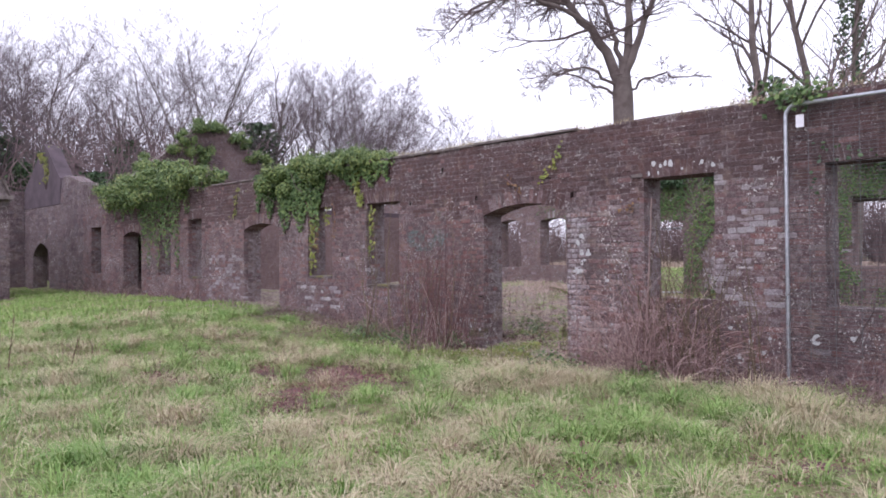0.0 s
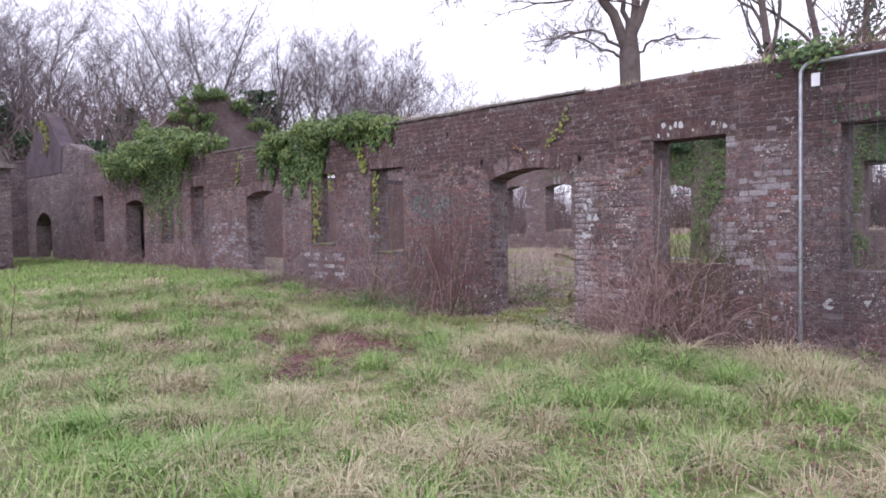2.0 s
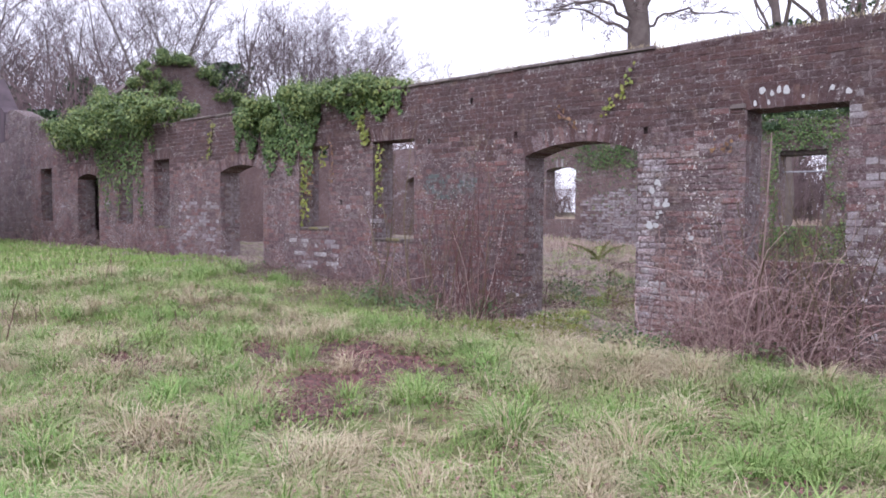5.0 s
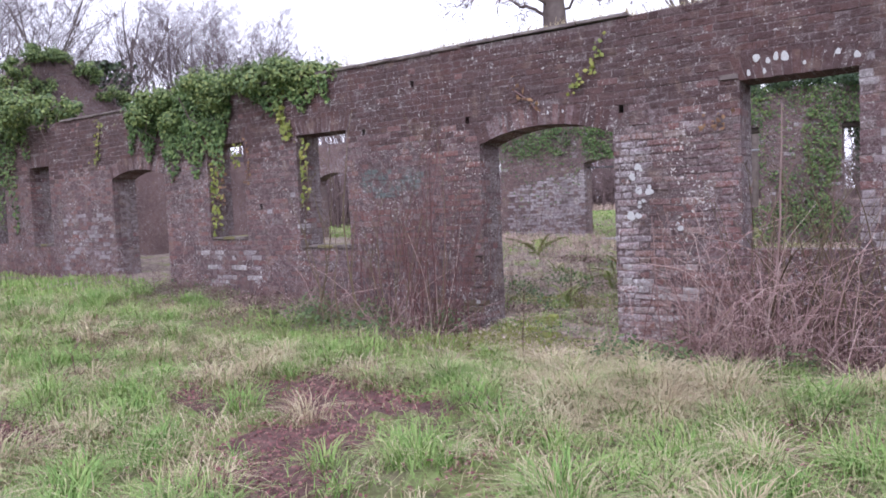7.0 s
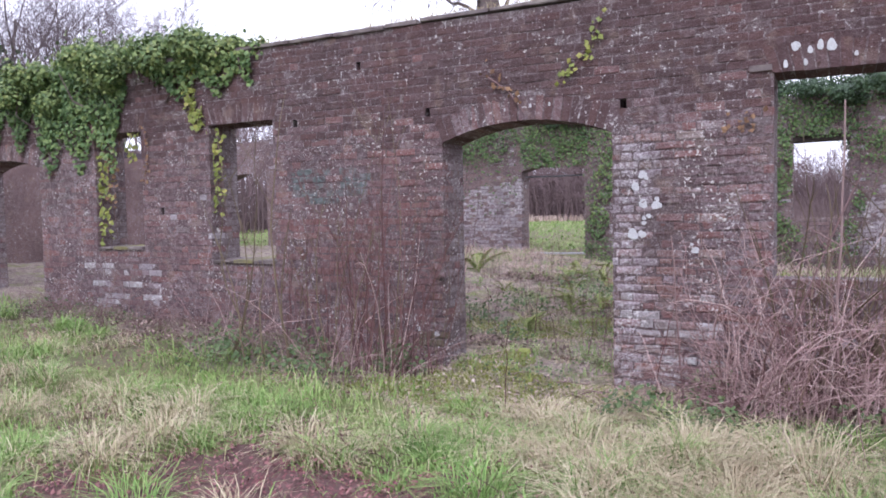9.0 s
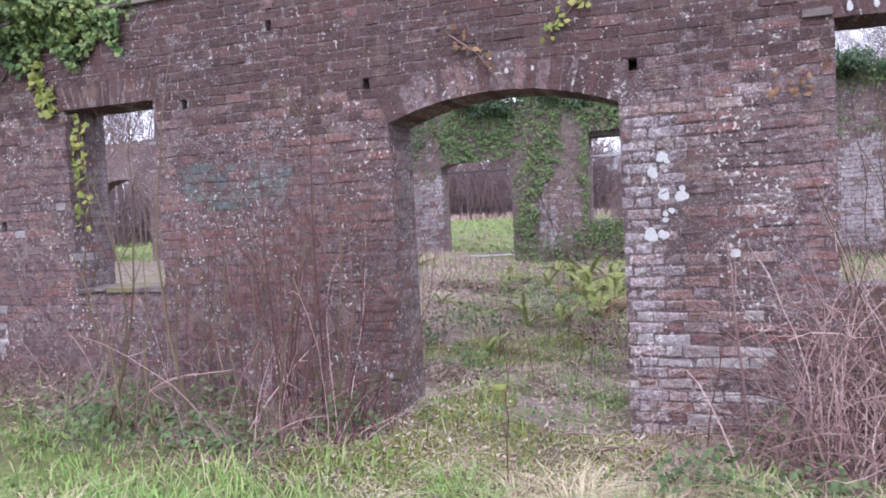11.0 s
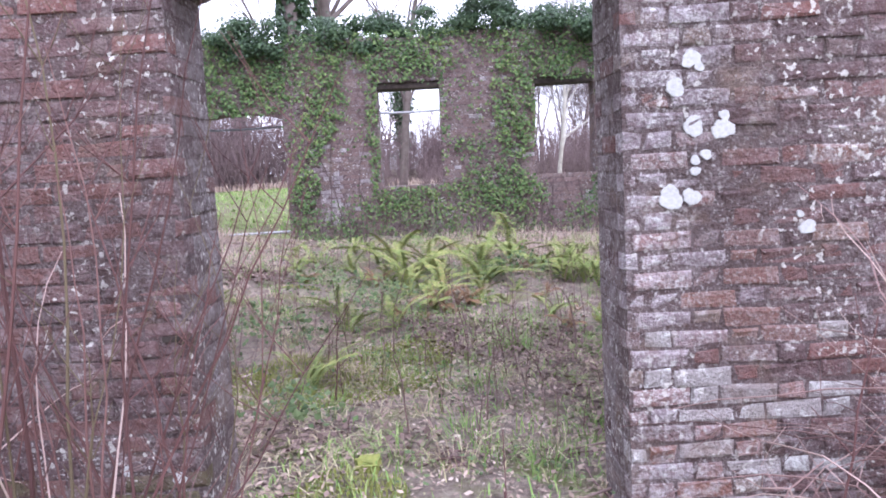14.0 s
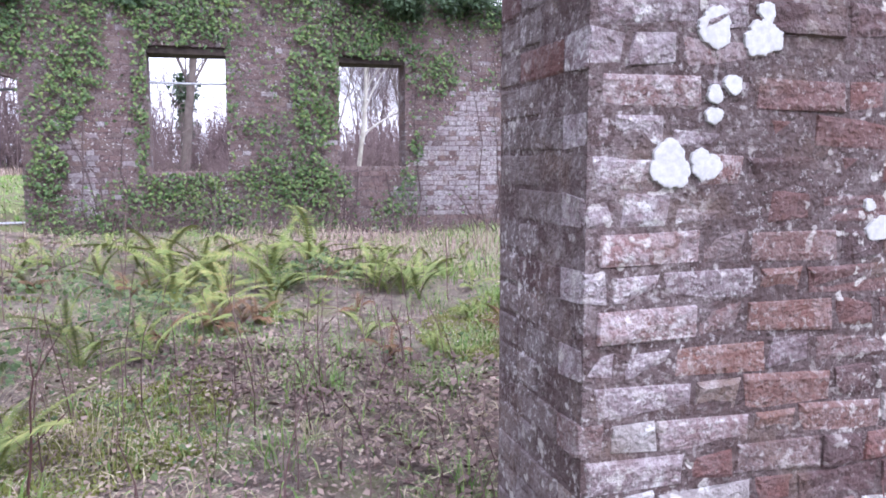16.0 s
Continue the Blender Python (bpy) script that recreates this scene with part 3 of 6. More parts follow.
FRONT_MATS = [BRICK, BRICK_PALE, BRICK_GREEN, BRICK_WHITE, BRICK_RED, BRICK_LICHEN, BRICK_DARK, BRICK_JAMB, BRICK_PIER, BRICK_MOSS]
HOLES = [(-9.87, 2.57), (-8.26, 2.55), (-6.36, 2.52), (-9.05, 3.12), (-11.9, 1.72), (-7.9, 3.2)]
ft = wavy_top(3.44, 0.03, 3)
front = Wall((WX, 0, 0), (1, 0, 0), (0, -1, 0), 31.0, 0.45, lambda u: ft(u) + 0.04 * float(ease(19, 24, u)),
             [(a - WX, b - WX, c, d, e) for a, b, c, d, e in FRONT_OPEN]
             + [(x - WX - 0.026, x - WX + 0.026, -0.155 + 0.075 * round((z + 0.1175) / 0.075), -0.08 + 0.075 * round((z + 0.1175) / 0.075), -1) for x, z in HOLES], seed=5)
wall_front = solid("wall_front", front.core().mesh("wall_front", MORTAR), "long roofless red-purple brick wall with gaping windows and arched doorways", "brick wall")

BACK_Y = 9.71
BACK_OPEN = [(-28.1, -26.9, 1.3, 2.75, 0.09), (-24.2, -23.2, 1.3, 2.75, 0.09), (-20.15, -18.6, -1, 2.52, 0.22), (-16.1, -15.2, 1.27, 2.72, 0.09), (-14.42, -13.45, 1.33, 2.72, 0.09),
             (-11.08, -9.6, -1, 2.47, 0.12), (-8.02, -7.0, 1.27, 2.97, 0), (-5.43, -4.45, 1.31, 2.93, 0)]


def back_pick(u, z, g):
    x, p = u - 32.0, g.random()
    if -4.75 + (z - 0.75) * 0.75 < x < -2.9 and 0.6 < z < 2.45 and p < 0.85:
        return 1
    if -13.2 < x < -11.1 and 0.5 < z < 2.3 - 0.45 * (x + 11.1) * -0.4 and p < 0.8:
        return 1
    if -9.05 < x < -8.62 and 0.7 < z < 2.0 and p < 0.75:
        return 1
    return 1 if p < 0.05 else 0


bt = wavy_top(3.62, 0.09, 8)
back = Wall((-32, BACK_Y, 0), (1, 0, 0), (0, -1, 0), 37.0, 0.45, lambda u: bt(u) + 0.12 * float(ease(18, 24, u)),
            [(a + 32, b + 32, c, d, e) for a, b, c, d, e in BACK_OPEN], seed=9, base=0.0)
wall_back = solid("wall_back", back.core().mesh("wall_back", MORTAR), "ivy-hung inner brick wall with broken windows and a doorway", "brick wall")


def gable_end():
    """End wall of the range, facing along it, with a stepped-down peak."""
    sh = Shape()
    prof = [(0.2, 3.45), (1.3, 4.25), (2.7, 5.35), (3.7, 6.2), (4.25, 6.65), (5.1, 6.72), (6.0, 5.95), (7.2, 4.95), (9.0, 3.55), (9.7, 3.4)]
    for (y0, z0), (y1, z1) in zip(prof[:-1], prof[1:]):
        sh.add([(-26.0, y0, 0), (-26.0, y1, 0), (-26.0, y1, z1), (-26.0, y0, z0), (-26.45, y0, 0), (-26.45, y1, 0), (-26.45, y1, z1), (-26.45, y0, z0)],
               [(0, 1, 2, 3), (5, 4, 7, 6), (3, 2, 6, 7), (1, 0, 4, 5), (0, 3, 7, 4), (2, 1, 5, 6)])
    wall = solid("wall_gable", sh.mesh("wall_gable", MORTAR), "tall brick gable end wall of the roofless range", "brick wall")
    cor, mat = [], []
    gen = np.random.default_rng(4)
    for r in range(int(4.0 / 0.075)):
        z = 3.0 + r * 0.075
        ys = [y for y in np.arange(0.2, 9.7, 0.225)]
        top = np.interp(np.array(ys) + 0.1 + 0.11 * (r % 2), [p[0] for p in prof], [p[1] for p in prof])
        for y, t in zip(ys, top):
            if z + 0.07 < t:
                y2 = y + 0.11 * (r % 2)
                cor.append(((y2, z), (y2 + 0.215, z), (y2 + 0.215, z + 0.065), (y2, z + 0.065)))
                mat.append(0)
    cor = np.array(cor)
    pv = piece_verts(cor, np.full(len(cor), 0.03), gen.normal(0.012, 0.003, len(cor)), 0.006, 0.0015, gen)
    w = np.stack([-26.0 + pv[..., 2], pv[..., 0], pv[..., 1]], -1)
    sb = Shape()
    sb.add(w.reshape(-1, 3), (np.arange(len(cor))[:, None, None] * 16 + PIECE[None]).reshape(-1, 4), mat=np.repeat(mat, 13))
    part("brickwork", sb.mesh("gable_bricks", BRICK_BACK), wall, kind="stuff")


gable_end()

# Gabled stone bay that goes on in line with the front wall.
def bay_top(u):
    x = u - 32.4
    return float(np.interp(x, [-32.4, -32.3, -30.6, -30.0, -29.6, -28.5, -28.2, -27.0, -26.0], [4.1, 4.3, 5.5, 5.95, 5.75, 4.75, 4.55, 4.5, 4.2]))


bay = Wall((-32.4, 0.02, 0), (1, 0, 0), (0, -1, 0), 6.35, 0.5, lambda u: min(bay_top(u), 3.62) if u < 4.2 else bay_top(u) + 0.06 * math.sin(9 * u), [(1.1, 2.95, -1, 1.78, 0.48)], course=0.16, brick=0.34, seed=14)
bay_wall = solid("wall_bay", bay.core().mesh("wall_bay", MORTAR), "grey rubble stone wall of the gabled bay with a round-headed doorway", "stone wall")
sh = Shape()
us = [0.0, 0.1, 1.8, 2.4, 2.8, 3.9, 4.2]
for a, b2 in zip(us[:-1], us[1:]):
    pts = [(a - 32.4, y, z) for y in (0.0, 0.5) for z in (3.62, bay_top(a))] + [(b2 - 32.4, y, z) for y in (0.0, 0.5) for z in (3.62, bay_top(b2))]
    sh.add(pts, [(0, 4, 5, 1), (2, 3, 7, 6), (1, 5, 7, 3), (0, 2, 6, 4), (0, 1, 3, 2), (4, 6, 7, 5)])
part("rendered_gable", sh.mesh("rendered_gable", RENDER), bay_wall, "smooth grey rendered gable top")
solid("wall_bay_back", (lambda s: (box(s, (-32.4, 4.2, -0.2), (-26.5, 4.6, 3.3)), s.mesh("wall_bay_back", BRICK_BACK))[1])(Shape()), "plain brick wall behind the gabled bay", "brick wall")

# Return wall that closes the court between the bay and the outbuilding.
end_top = wavy_top(4.25, 0.22, 17, 2.0)
end = Wall((-32.3, -6.0, 0), (0, 1, 0), (1, 0, 0), 6.0, 0.45, end_top, [], course=0.15, brick=0.3, seed=23)
end_wall = solid("wall_end", end.core().mesh("wall_end", MORTAR), "ragged rubble wall closing the far corner of the court", "stone wall")

# Stone outbuilding on the courtyard's far side.
outb = Wall((-23.8, -8.6, 0), (0, 1, 0), (1, 0, 0), 5.83, 0.5, lambda u: 3.36, [(3.2, 5.5, -1, 2.15, 0)], course=0.15, brick=0.36, seed=21)
out_wall = solid("wall_outbuilding", outb.core().mesh("wall_outbuilding", MORTAR), "purple rubble stone wall of a ruined outbuilding with a wide dark opening", "stone wall")
sh = Shape()
box(sh, (-29.5, -3.27, -0.2), (-24.3, -2.77, 3.36))
box(sh, (-30.0, -8.6, -0.2), (-29.5, -2.77, 3.36))
part("side_wall", sh.mesh("side_walls", STONE), out_wall)
sh = Shape()
for a, b2, za, zb in ((-7.2, -5.05, 3.5, 7.9), (-5.05, -3.0, 7.9, 3.7)):
    pts = [(x, a, z) for x in (-23.86, -24.3) for z in (3.36, za)] + [(x, b2, z) for x in (-23.86, -24.3) for z in (3.36, zb)]
    sh.add(pts, [(0, 4, 5, 1), (2, 3, 7, 6), (1, 5, 7, 3), (0, 2, 6, 4), (0, 1, 3, 2), (4, 6, 7, 5)])
part("gable", sh.mesh("outbuilding_gable", RENDER), out_wall, "grey rendered gable above the cornice")
sh = Shape()
box(sh, (-24.3, -8.6, 3.36), (-23.62, -2.7, 3.47))
part("cornice", sh.mesh("outbuilding_cornice", COPING), out_wall, "projecting stone cornice")
z, k = 3.47, 0
while z < 7.8:
    L = random.uniform(0.3, 0.62)
    cp = part("coping_stone", stone_mesh("gable_coping", (0.6, 0.34, L), MOSSY if k % 3 else COPING, 40 + k, 0.75), out_wall, "mossy coping block on the raking gable" if k == 0 else "")
    cp.location = (-24.02 + random.uniform(-0.03, 0.03), -2.95 - (z - 3.47) * 0.488, z - 0.05)
    cp.rotation_euler = (radians(24 + random.uniform(-5, 5)), 0, radians(random.uniform(-4, 4)))
    cp.matrix_parent_inverse = Matrix.Identity(4)
    z, k = z + L * 0.86, k + 1
for k in range(16):
    up = random.uniform(0.5, 2.1) if k < 10 else 2.05
    cp = part("broken_stone", stone_mesh("broken_stone", (0.42, random.uniform(0.16, 0.5), random.uniform(0.12, 0.26)), STONE, 70 + k, 0.9), out_wall)
    cp.location = (-24.02 + random.uniform(-0.1, 0.06), (-3.1 - random.uniform(-0.05, 0.45) * up / 2.1) if k < 10 else -3.2 - 0.33 * (k - 10), up - 0.05 - 0.3 * random.random() * (k >= 10))
    cp.rotation_euler = (radians(random.uniform(-12, 12)), 0, radians(random.uniform(-15, 15)))
    cp.matrix_parent_inverse = Matrix.Identity(4)
# Unseen slab and end wall, added to darken the outbuilding's opening.
sh = Shape()
box(sh, (-29.9, -8.6, 3.2), (-24.3, -3.27, 3.34))
box(sh, (-29.9, -9.0, -0.2), (-24.3, -8.6, 3.34))
part("ceiling_slab", sh.mesh("outbuilding_shade", RENDER), out_wall)
# Unseen slabs, added to keep sky light out of the far rooms.
sh = Shape()
box(sh, (-25.98, 0.46, 3.1), (-20.75, 9.7, 3.25))
box(sh, (-32.3, 0.53, 3.2), (-26.5, 4.2, 3.3))
solid("ceiling", sh.mesh("ceiling", RENDER), "added unseen flat slab that darkens the far rooms", "ceiling")
# Assumed cross wall; it also shuts light out of the slab-covered rooms.
sh = Shape()
box(sh, (-21.05, 0.46, -0.2), (-20.75, 9.7, 3.1))
solid("wall_cross", sh.mesh("wall_cross", BRICK_BACK), "assumed plain brick cross wall darkening the far rooms", "brick wall")

# Plain walls that close the court behind the walk.
sh = Shape()
box(sh, (5.0, -16.0, -0.3), (5.45, 9.7, 3.4))
box(sh, (-40.0, -16.45, -0.3), (5.45, -16.0, 2.2))
solid("wall_court", sh.mesh("wall_court", BRICK), "plain brick wall closing the courtyard", "brick wall")


# ---- coping, sills and fittings ----
def coping(x0, x1, high, deep, top, group):
    x, k = x0, 0
    while x < x1 - 0.1:
        w = min(random.uniform(0.55, 0.95), x1 - x)
        me = stone_mesh("coping", (w - 0.012, deep, high), COPING, 60 + k, 0.25)
        ob = tagged(new("coping_stone", me), "flat dark lichened coping slab on the wall top", "coping stone", group)
        ob.matrix_basis = pose(x + w / 2, 0.5 * 0.45 - 0.012, top + random.uniform(-0.005, 0.012), 0, 0, random.uniform(-0.8, 0.8))
        x += w
        k += 1


coping(-8.32, -6.25, 0.036, 0.48, 3.445, "coping stones of the front wall")
coping(-17.2, -8.34, 0.04, 0.49, 3.425, "coping stones of the front wall")


def sill(x0, x1, z):
    n = 3
    for i in range(n):
        w = (x1 - x0) / n
        ob = tagged(new("sill_stone", stone_mesh("sill_stone", (w - 0.02, 0.46, 0.036), MOSSY if i == 1 else COPING, 90 + i, 0.7)),
                    "worn window sill slab with yellow moss", "sill", "window sills of the front wall")
        ob.matrix_basis = pose(x0 + w * (i + 0.5), 0.205, z - 0.006)


for a, b2, c, d, e in FRONT_OPEN:
    if not e and a > -19 and a < -9:
        sill(a + 0.02, b2 - 0.02, c)


def fence_panel():
    t = thing("fence_panel", (-3.27, -0.1, 0.1), "tall galvanised steel mesh fence panel propped against the brick wall", "fence")
    x0, x1, z0, z1, y, r = -3.27, 0.23, 0.12, 3.34, -0.1, 0.13
    sh = Shape()
    arc = [(x0 + r - r * math.cos(a), y, z1 - r + r * math.sin(a)) for a in np.linspace(0, math.pi / 2, 8)]
    arc2 = [(x1 - r + r * math.sin(a), y, z1 - r + r * math.cos(a)) for a in np.linspace(0, math.pi / 2, 8)]
    tube(sh, [(x0, y, z0), (x0, y, 1.7)] + arc + arc2 + [(x1, y, z0)], 0.024, 10)
    part("tube_frame", sh.mesh("tube_frame", STEEL, True), t)
    for x in np.arange(x0 + 0.25, x1, 0.265):
        sh = Shape()
        tube(sh, [(x, y, 0.35), (x, y, z1)], 0.003, 4)
        part("upright_wire", sh.mesh("upright_wire", DARK_STEEL), t)
    for z in np.arange(0.4, z1 - 0.03, 0.042):
        sh = Shape()
        tube(sh, [(x0 + 0.02, y + 0.004, z), (x1 - 0.02, y + 0.004, z)], 0.0022, 4)
        part("cross_wire", sh.mesh("cross_wire", DARK_STEEL), t)


fence_panel()
sh = Shape()
box(sh, (-3.145, -0.133, 3.065), (-3.055, -0.128, 3.21))
nt_ = tagged(new("notice", sh.mesh("notice", PAPER)), "small blank white plastic notice hung on the mesh fence", "notice")


def bar(name, x0, x1, y, z, r, mt, label, category):
    sh = Shape()
    tube(sh, [(x0, y, z), ((x0 + x1) / 2, y, z - 0.01), (x1, y, z)], r, 8)
    tagged(new(name, sh.mesh(name, mt, True)), label, category)


bar("steel_bar", -11.1, -9.58, 9.95, 2.36, 0.018, DARK_STEEL, "thin dark iron bar fixed across the doorway head", "bar")
bar("steel_bar", -8.05, -6.97, 9.95, 2.50, 0.018, STEEL, "thin grey steel bar fixed across the window opening", "bar")
bar("threshold_rail", -11.12, -9.56, 9.86, 0.60, 0.022, STEEL, "pale steel rail lying across the doorway threshold", "rail")
for x0, x1, z in ((-8.06, -6.96, 2.86), (-5.47, -4.41, 2.82)):
    me = stone_mesh("timber_lintel", (x1 - x0, 0.4, 0.13), TIMBER, 7, 0.3)
    ob = tagged(new("timber_lintel", me), "decayed dark timber lintel over the window opening", "lintel")
    ob.location = ((x0 + x1) / 2, 9.95, z)


# ---- lichen ----
def lichen(x, z, r, seed, tall=0.95):
    g = np.random.default_rng(seed)
    n = 44
    a = np.arange(n) * 2 * np.pi / n
    rr = r * (1 + 0.10 * np.sin(a * 2 + g.uniform(0, 6)) + 0.09 * np.sin(a * 3 + g.uniform(0, 6)) + 0.035 * np.sin(a * 7 + g.uniform(0, 6)) + g.normal(0, 0.045, n))
    ring = np.stack([x + rr * np.cos(a), np.full(n, -0.004), z + rr * tall * np.sin(a)], -1)
    inner = np.stack([x + rr * 0.9 * np.cos(a), np.full(n, -0.0050), z + rr * tall * 0.9 * np.sin(a)], -1)
    back_ = ring + (0, 0.012, 0)
    sh = Shape()
    i = np.arange(n)
    k = (i + 1) % n
    sh.add(np.concatenate([back_, ring, inner]), np.concatenate([np.stack([i, k, n + k, n + i], -1), np.stack([n + i, n + k, 2 * n + k, 2 * n + i], -1)]),
           None)
    sh.add(np.concatenate([inner, [(x, -0.0054, z)]]), tris=np.stack([i, k, np.full(n, n)], -1))
    part("lichen_patch", sh.mesh("lichen_patch", LICHEN), wall_front)


for i, (x, z, r) in enumerate([(-6.284, 1.395, 0.045), (-6.205, 1.395, 0.033), (-6.195, 1.655, 0.038), (-6.085, 1.64, 0.04), (-6.08, 1.69, 0.02), (-6.26, 1.80, 0.035),
                               (-6.20, 1.90, 0.033), (-6.17, 1.87, 0.018), (-6.19, 1.53, 0.018), (-6.19, 1.49, 0.018), (-6.15, 1.55, 0.02), (-5.77, 1.26, 0.03), (-5.8, 1.31, 0.014),
                               (-4.2, 2.75, 0.03), (-3.0, 0.62, 0.06), (-2.6, 0.66, 0.04),
                               (-3.75, 0.55, 0.03), (-3.6, 0.42, 0.028), (-3.52, 0.6, 0.02), (-4.0, 0.7, 0.025), (-3.9, 0.35, 0.03), (-8.4, 0.46, 0.02), (-8.2, 0.42, 0.026), (-9.75, 0.62, 0.03)]):
    lichen(x, z, r, 300 + i)
for i, (x, z, r, tall) in enumerate([(-4.86, 2.83, 0.024, 1.5), (-4.785, 2.82, 0.034, 1.3), (-4.93, 2.80, 0.02, 1.4), (-5.03, 2.84, 0.035, 0.9), (-5.1, 2.71, 0.018, 1.6), (-4.96, 2.71, 0.016, 1.5),
                                     (-4.62, 2.74, 0.013, 1.6), (-4.45, 2.76, 0.012, 1.8), (-4.35, 2.80, 0.02, 1.5), (-7.2, 2.56, 0.012, 1.8), (-7.02, 2.56, 0.011, 1.6), (-7.45, 2.54, 0.009, 1.5)]):
    lichen(x, z, r, 340 + i, tall)
sh = Shape()
box(sh, (-5.36, -0.025, 2.672), (-5.195, 0.1, 2.718))
part("lintel_end", sh.mesh("lintel_end", COPING), wall_front, "pale stone lintel end standing proud of the brick")
sh = Shape()
# Dark strip stands in for the slot's shade; the rings are the staple.
box(sh, (-8.215, -0.0075, 0.955), (-8.125, 0.02, 0.975))
for cx in (-8.14, -8.108):
    tube(sh, [(cx + 0.014 * math.cos(a), -0.02, 0.962 + 0.014 * math.sin(a)) for a in np.linspace(0, 6.28, 11)], 0.004, 5)
part("iron_staple", sh.mesh("iron_staple", TIMBER), wall_front, "rusted iron staple on a dark strip drawn as its shaded slot")


# ---- plants ----
def blades(sh, x, y, h, w, lean, gen, z=None, az=None):
    """Bent tapering grass blades, one per x, y."""
    n = len(x)
    z = land(x, y) - 0.01 if z is None else z
    az = gen.uniform(0, 2 * np.pi, n) if az is None else az
    d = np.stack([np.cos(az), np.sin(az), np.zeros(n)], -1)
    s = np.stack([-np.sin(az), np.cos(az), np.zeros(n)], -1) * (w / 2)[:, None]
    p = np.stack([x, y, z], -1)
    up = np.array([0, 0, 1.0])
    bow = np.clip(lean, 0, 1.6)
    mid = p + d * (lean * h * 0.38)[:, None] + up * (h * (0.62 - 0.12 * bow))[:, None]
    tip = p + d * (lean * h * 1.0)[:, None] + up * (h * (1.0 - 0.56 * bow))[:, None]
    v = np.stack([p - s, p + s, mid + s * 0.75, mid - s * 0.75, tip], 1)
    b = np.arange(n)[:, None] * 5
    sh.add(v.reshape(-1, 3), b + np.array([[0, 1, 2, 3]]), b + np.array([[3, 2, 4]]))


def arcs(sh, x, y, h, w, lean, gen, az):
    """Long drooping blades in three bends."""
    n = len(x)
    p = np.stack([x, y, land(x, y) - 0.01], -1)
    d = np.stack([np.cos(az), np.sin(az), np.zeros(n)], -1)
    twist = gen.normal(0, 0.35, n)
    d2 = np.stack([np.cos(az + twist), np.sin(az + twist), np.zeros(n)], -1)
    s = np.stack([-np.sin(az), np.cos(az), np.zeros(n)], -1) * (w / 2)[:, None]
    bow = np.clip(lean, 0, 1.8)
    rows = []
    for k, f in enumerate((0.0, 0.4, 0.75, 1.0)):
        out = lean * h * f ** 1.7 * 1.05
        up = h * np.maximum(f * (1 + 0.45 * bow) - 0.92 * bow * f * f, 0.02 * k)
        c = p + (d * (1 - f) + d2 * f) * out[:, None] + np.array([0, 0, 1.0]) * up[:, None]
        rows.append((c, s * (1 - 0.6 * f)))
    v = np.stack([rows[0][0] - rows[0][1], rows[0][0] + rows[0][1], rows[1][0] - rows[1][1], rows[1][0] + rows[1][1], rows[2][0] - rows[2][1], rows[2][0] + rows[2][1], rows[3][0]], 1)
    b = (np.arange(n) * 7)[:, None]
    quads = np.concatenate([b + np.array([[0, 1, 3, 2]]), b + np.array([[2, 3, 5, 4]])])
    sh.add(v.reshape(-1, 3), quads, b + np.array([[4, 5, 6]]))


def scatter(n, x0, x1, y0, y1, gen):
    return gen.uniform(x0, x1, n), gen.uniform(y0, y1, n)


def stuff(name, sh, mats, label, category):
    return solid(name, sh.mesh(name, mats), label, category, "stuff")


def lawn():
    g = np.random.default_rng(21)
    sh = Shape()
    x, y = scatter(130000, -14, 2.5, -9.6, -0.25, g)
    keep = (g.random(len(x)) > 0.85 * ease(-0.05, 0.45, dead_here(x, y))) & (g.random(len(x)) < 0.35 + 0.65 * ease(0.3, 0.62, patches(x, y, 1.9, 5))) & (g.random(len(x)) > 0.75 * ease(-1.4, -0.4, y))
    x, y = x[keep], y[keep]
    tall = patches(x, y, 2.0, 6)
    comb = 14 * patches(x, y, 1.5, 7) + g.normal(0, 1.7, len(x))
    blades(sh, x, y, g.uniform(0.05, 0.15, len(x)) * (0.45 + 1.6 * tall), g.uniform(0.005, 0.009, len(x)), g.uniform(0.3, 1.6, len(x)), g, az=comb)
    x, y = scatter(60000, -27, -14, -9.6, -0.25, g)
    keep = (g.random(len(x)) < 0.4 + 0.6 * patches(x, y, 0.9, 5)) & ~((x < -23.3) & (y < -2.6))
    x, y = x[keep], y[keep]
    blades(sh, x, y, g.uniform(0.07, 0.17, len(x)), g.uniform(0.009, 0.016, len(x)), g.uniform(0.2, 1.1, len(x)), g)
    stuff("grass", sh, GRASS, "rough mown winter grass, green mixed with straw", "grass")
    sh = Shape()
    x, y = scatter(80000, -14, 2.5, -9.0, -1.0, g)
    f = 0.4 * patches(x, y, 0.9, 15) + 0.6 * patches(x, y, 2.8, 16)
    keep = (g.random(len(x)) < ease(0.42, 0.62, f) * 0.75 + 0.07 + 0.15 * ease(-3.6, -1.2, y)) & (dead_here(x, y) < 0.1) & ~((x < -7.3) & (y > -2.3) & (x > -11))
    x, y = x[keep], y[keep]
    arcs(sh, x, y, g.uniform(0.09, 0.25, len(x)), g.uniform(0.004, 0.0075, len(x)), g.uniform(0.8, 1.9, len(x)), g, 16 * patches(x, y, 1.7, 17) + g.normal(0, 1.3, len(x)))
    stuff("dead_grass", sh, STRAW, "flattened pale dead grass", "grass")


lawn()


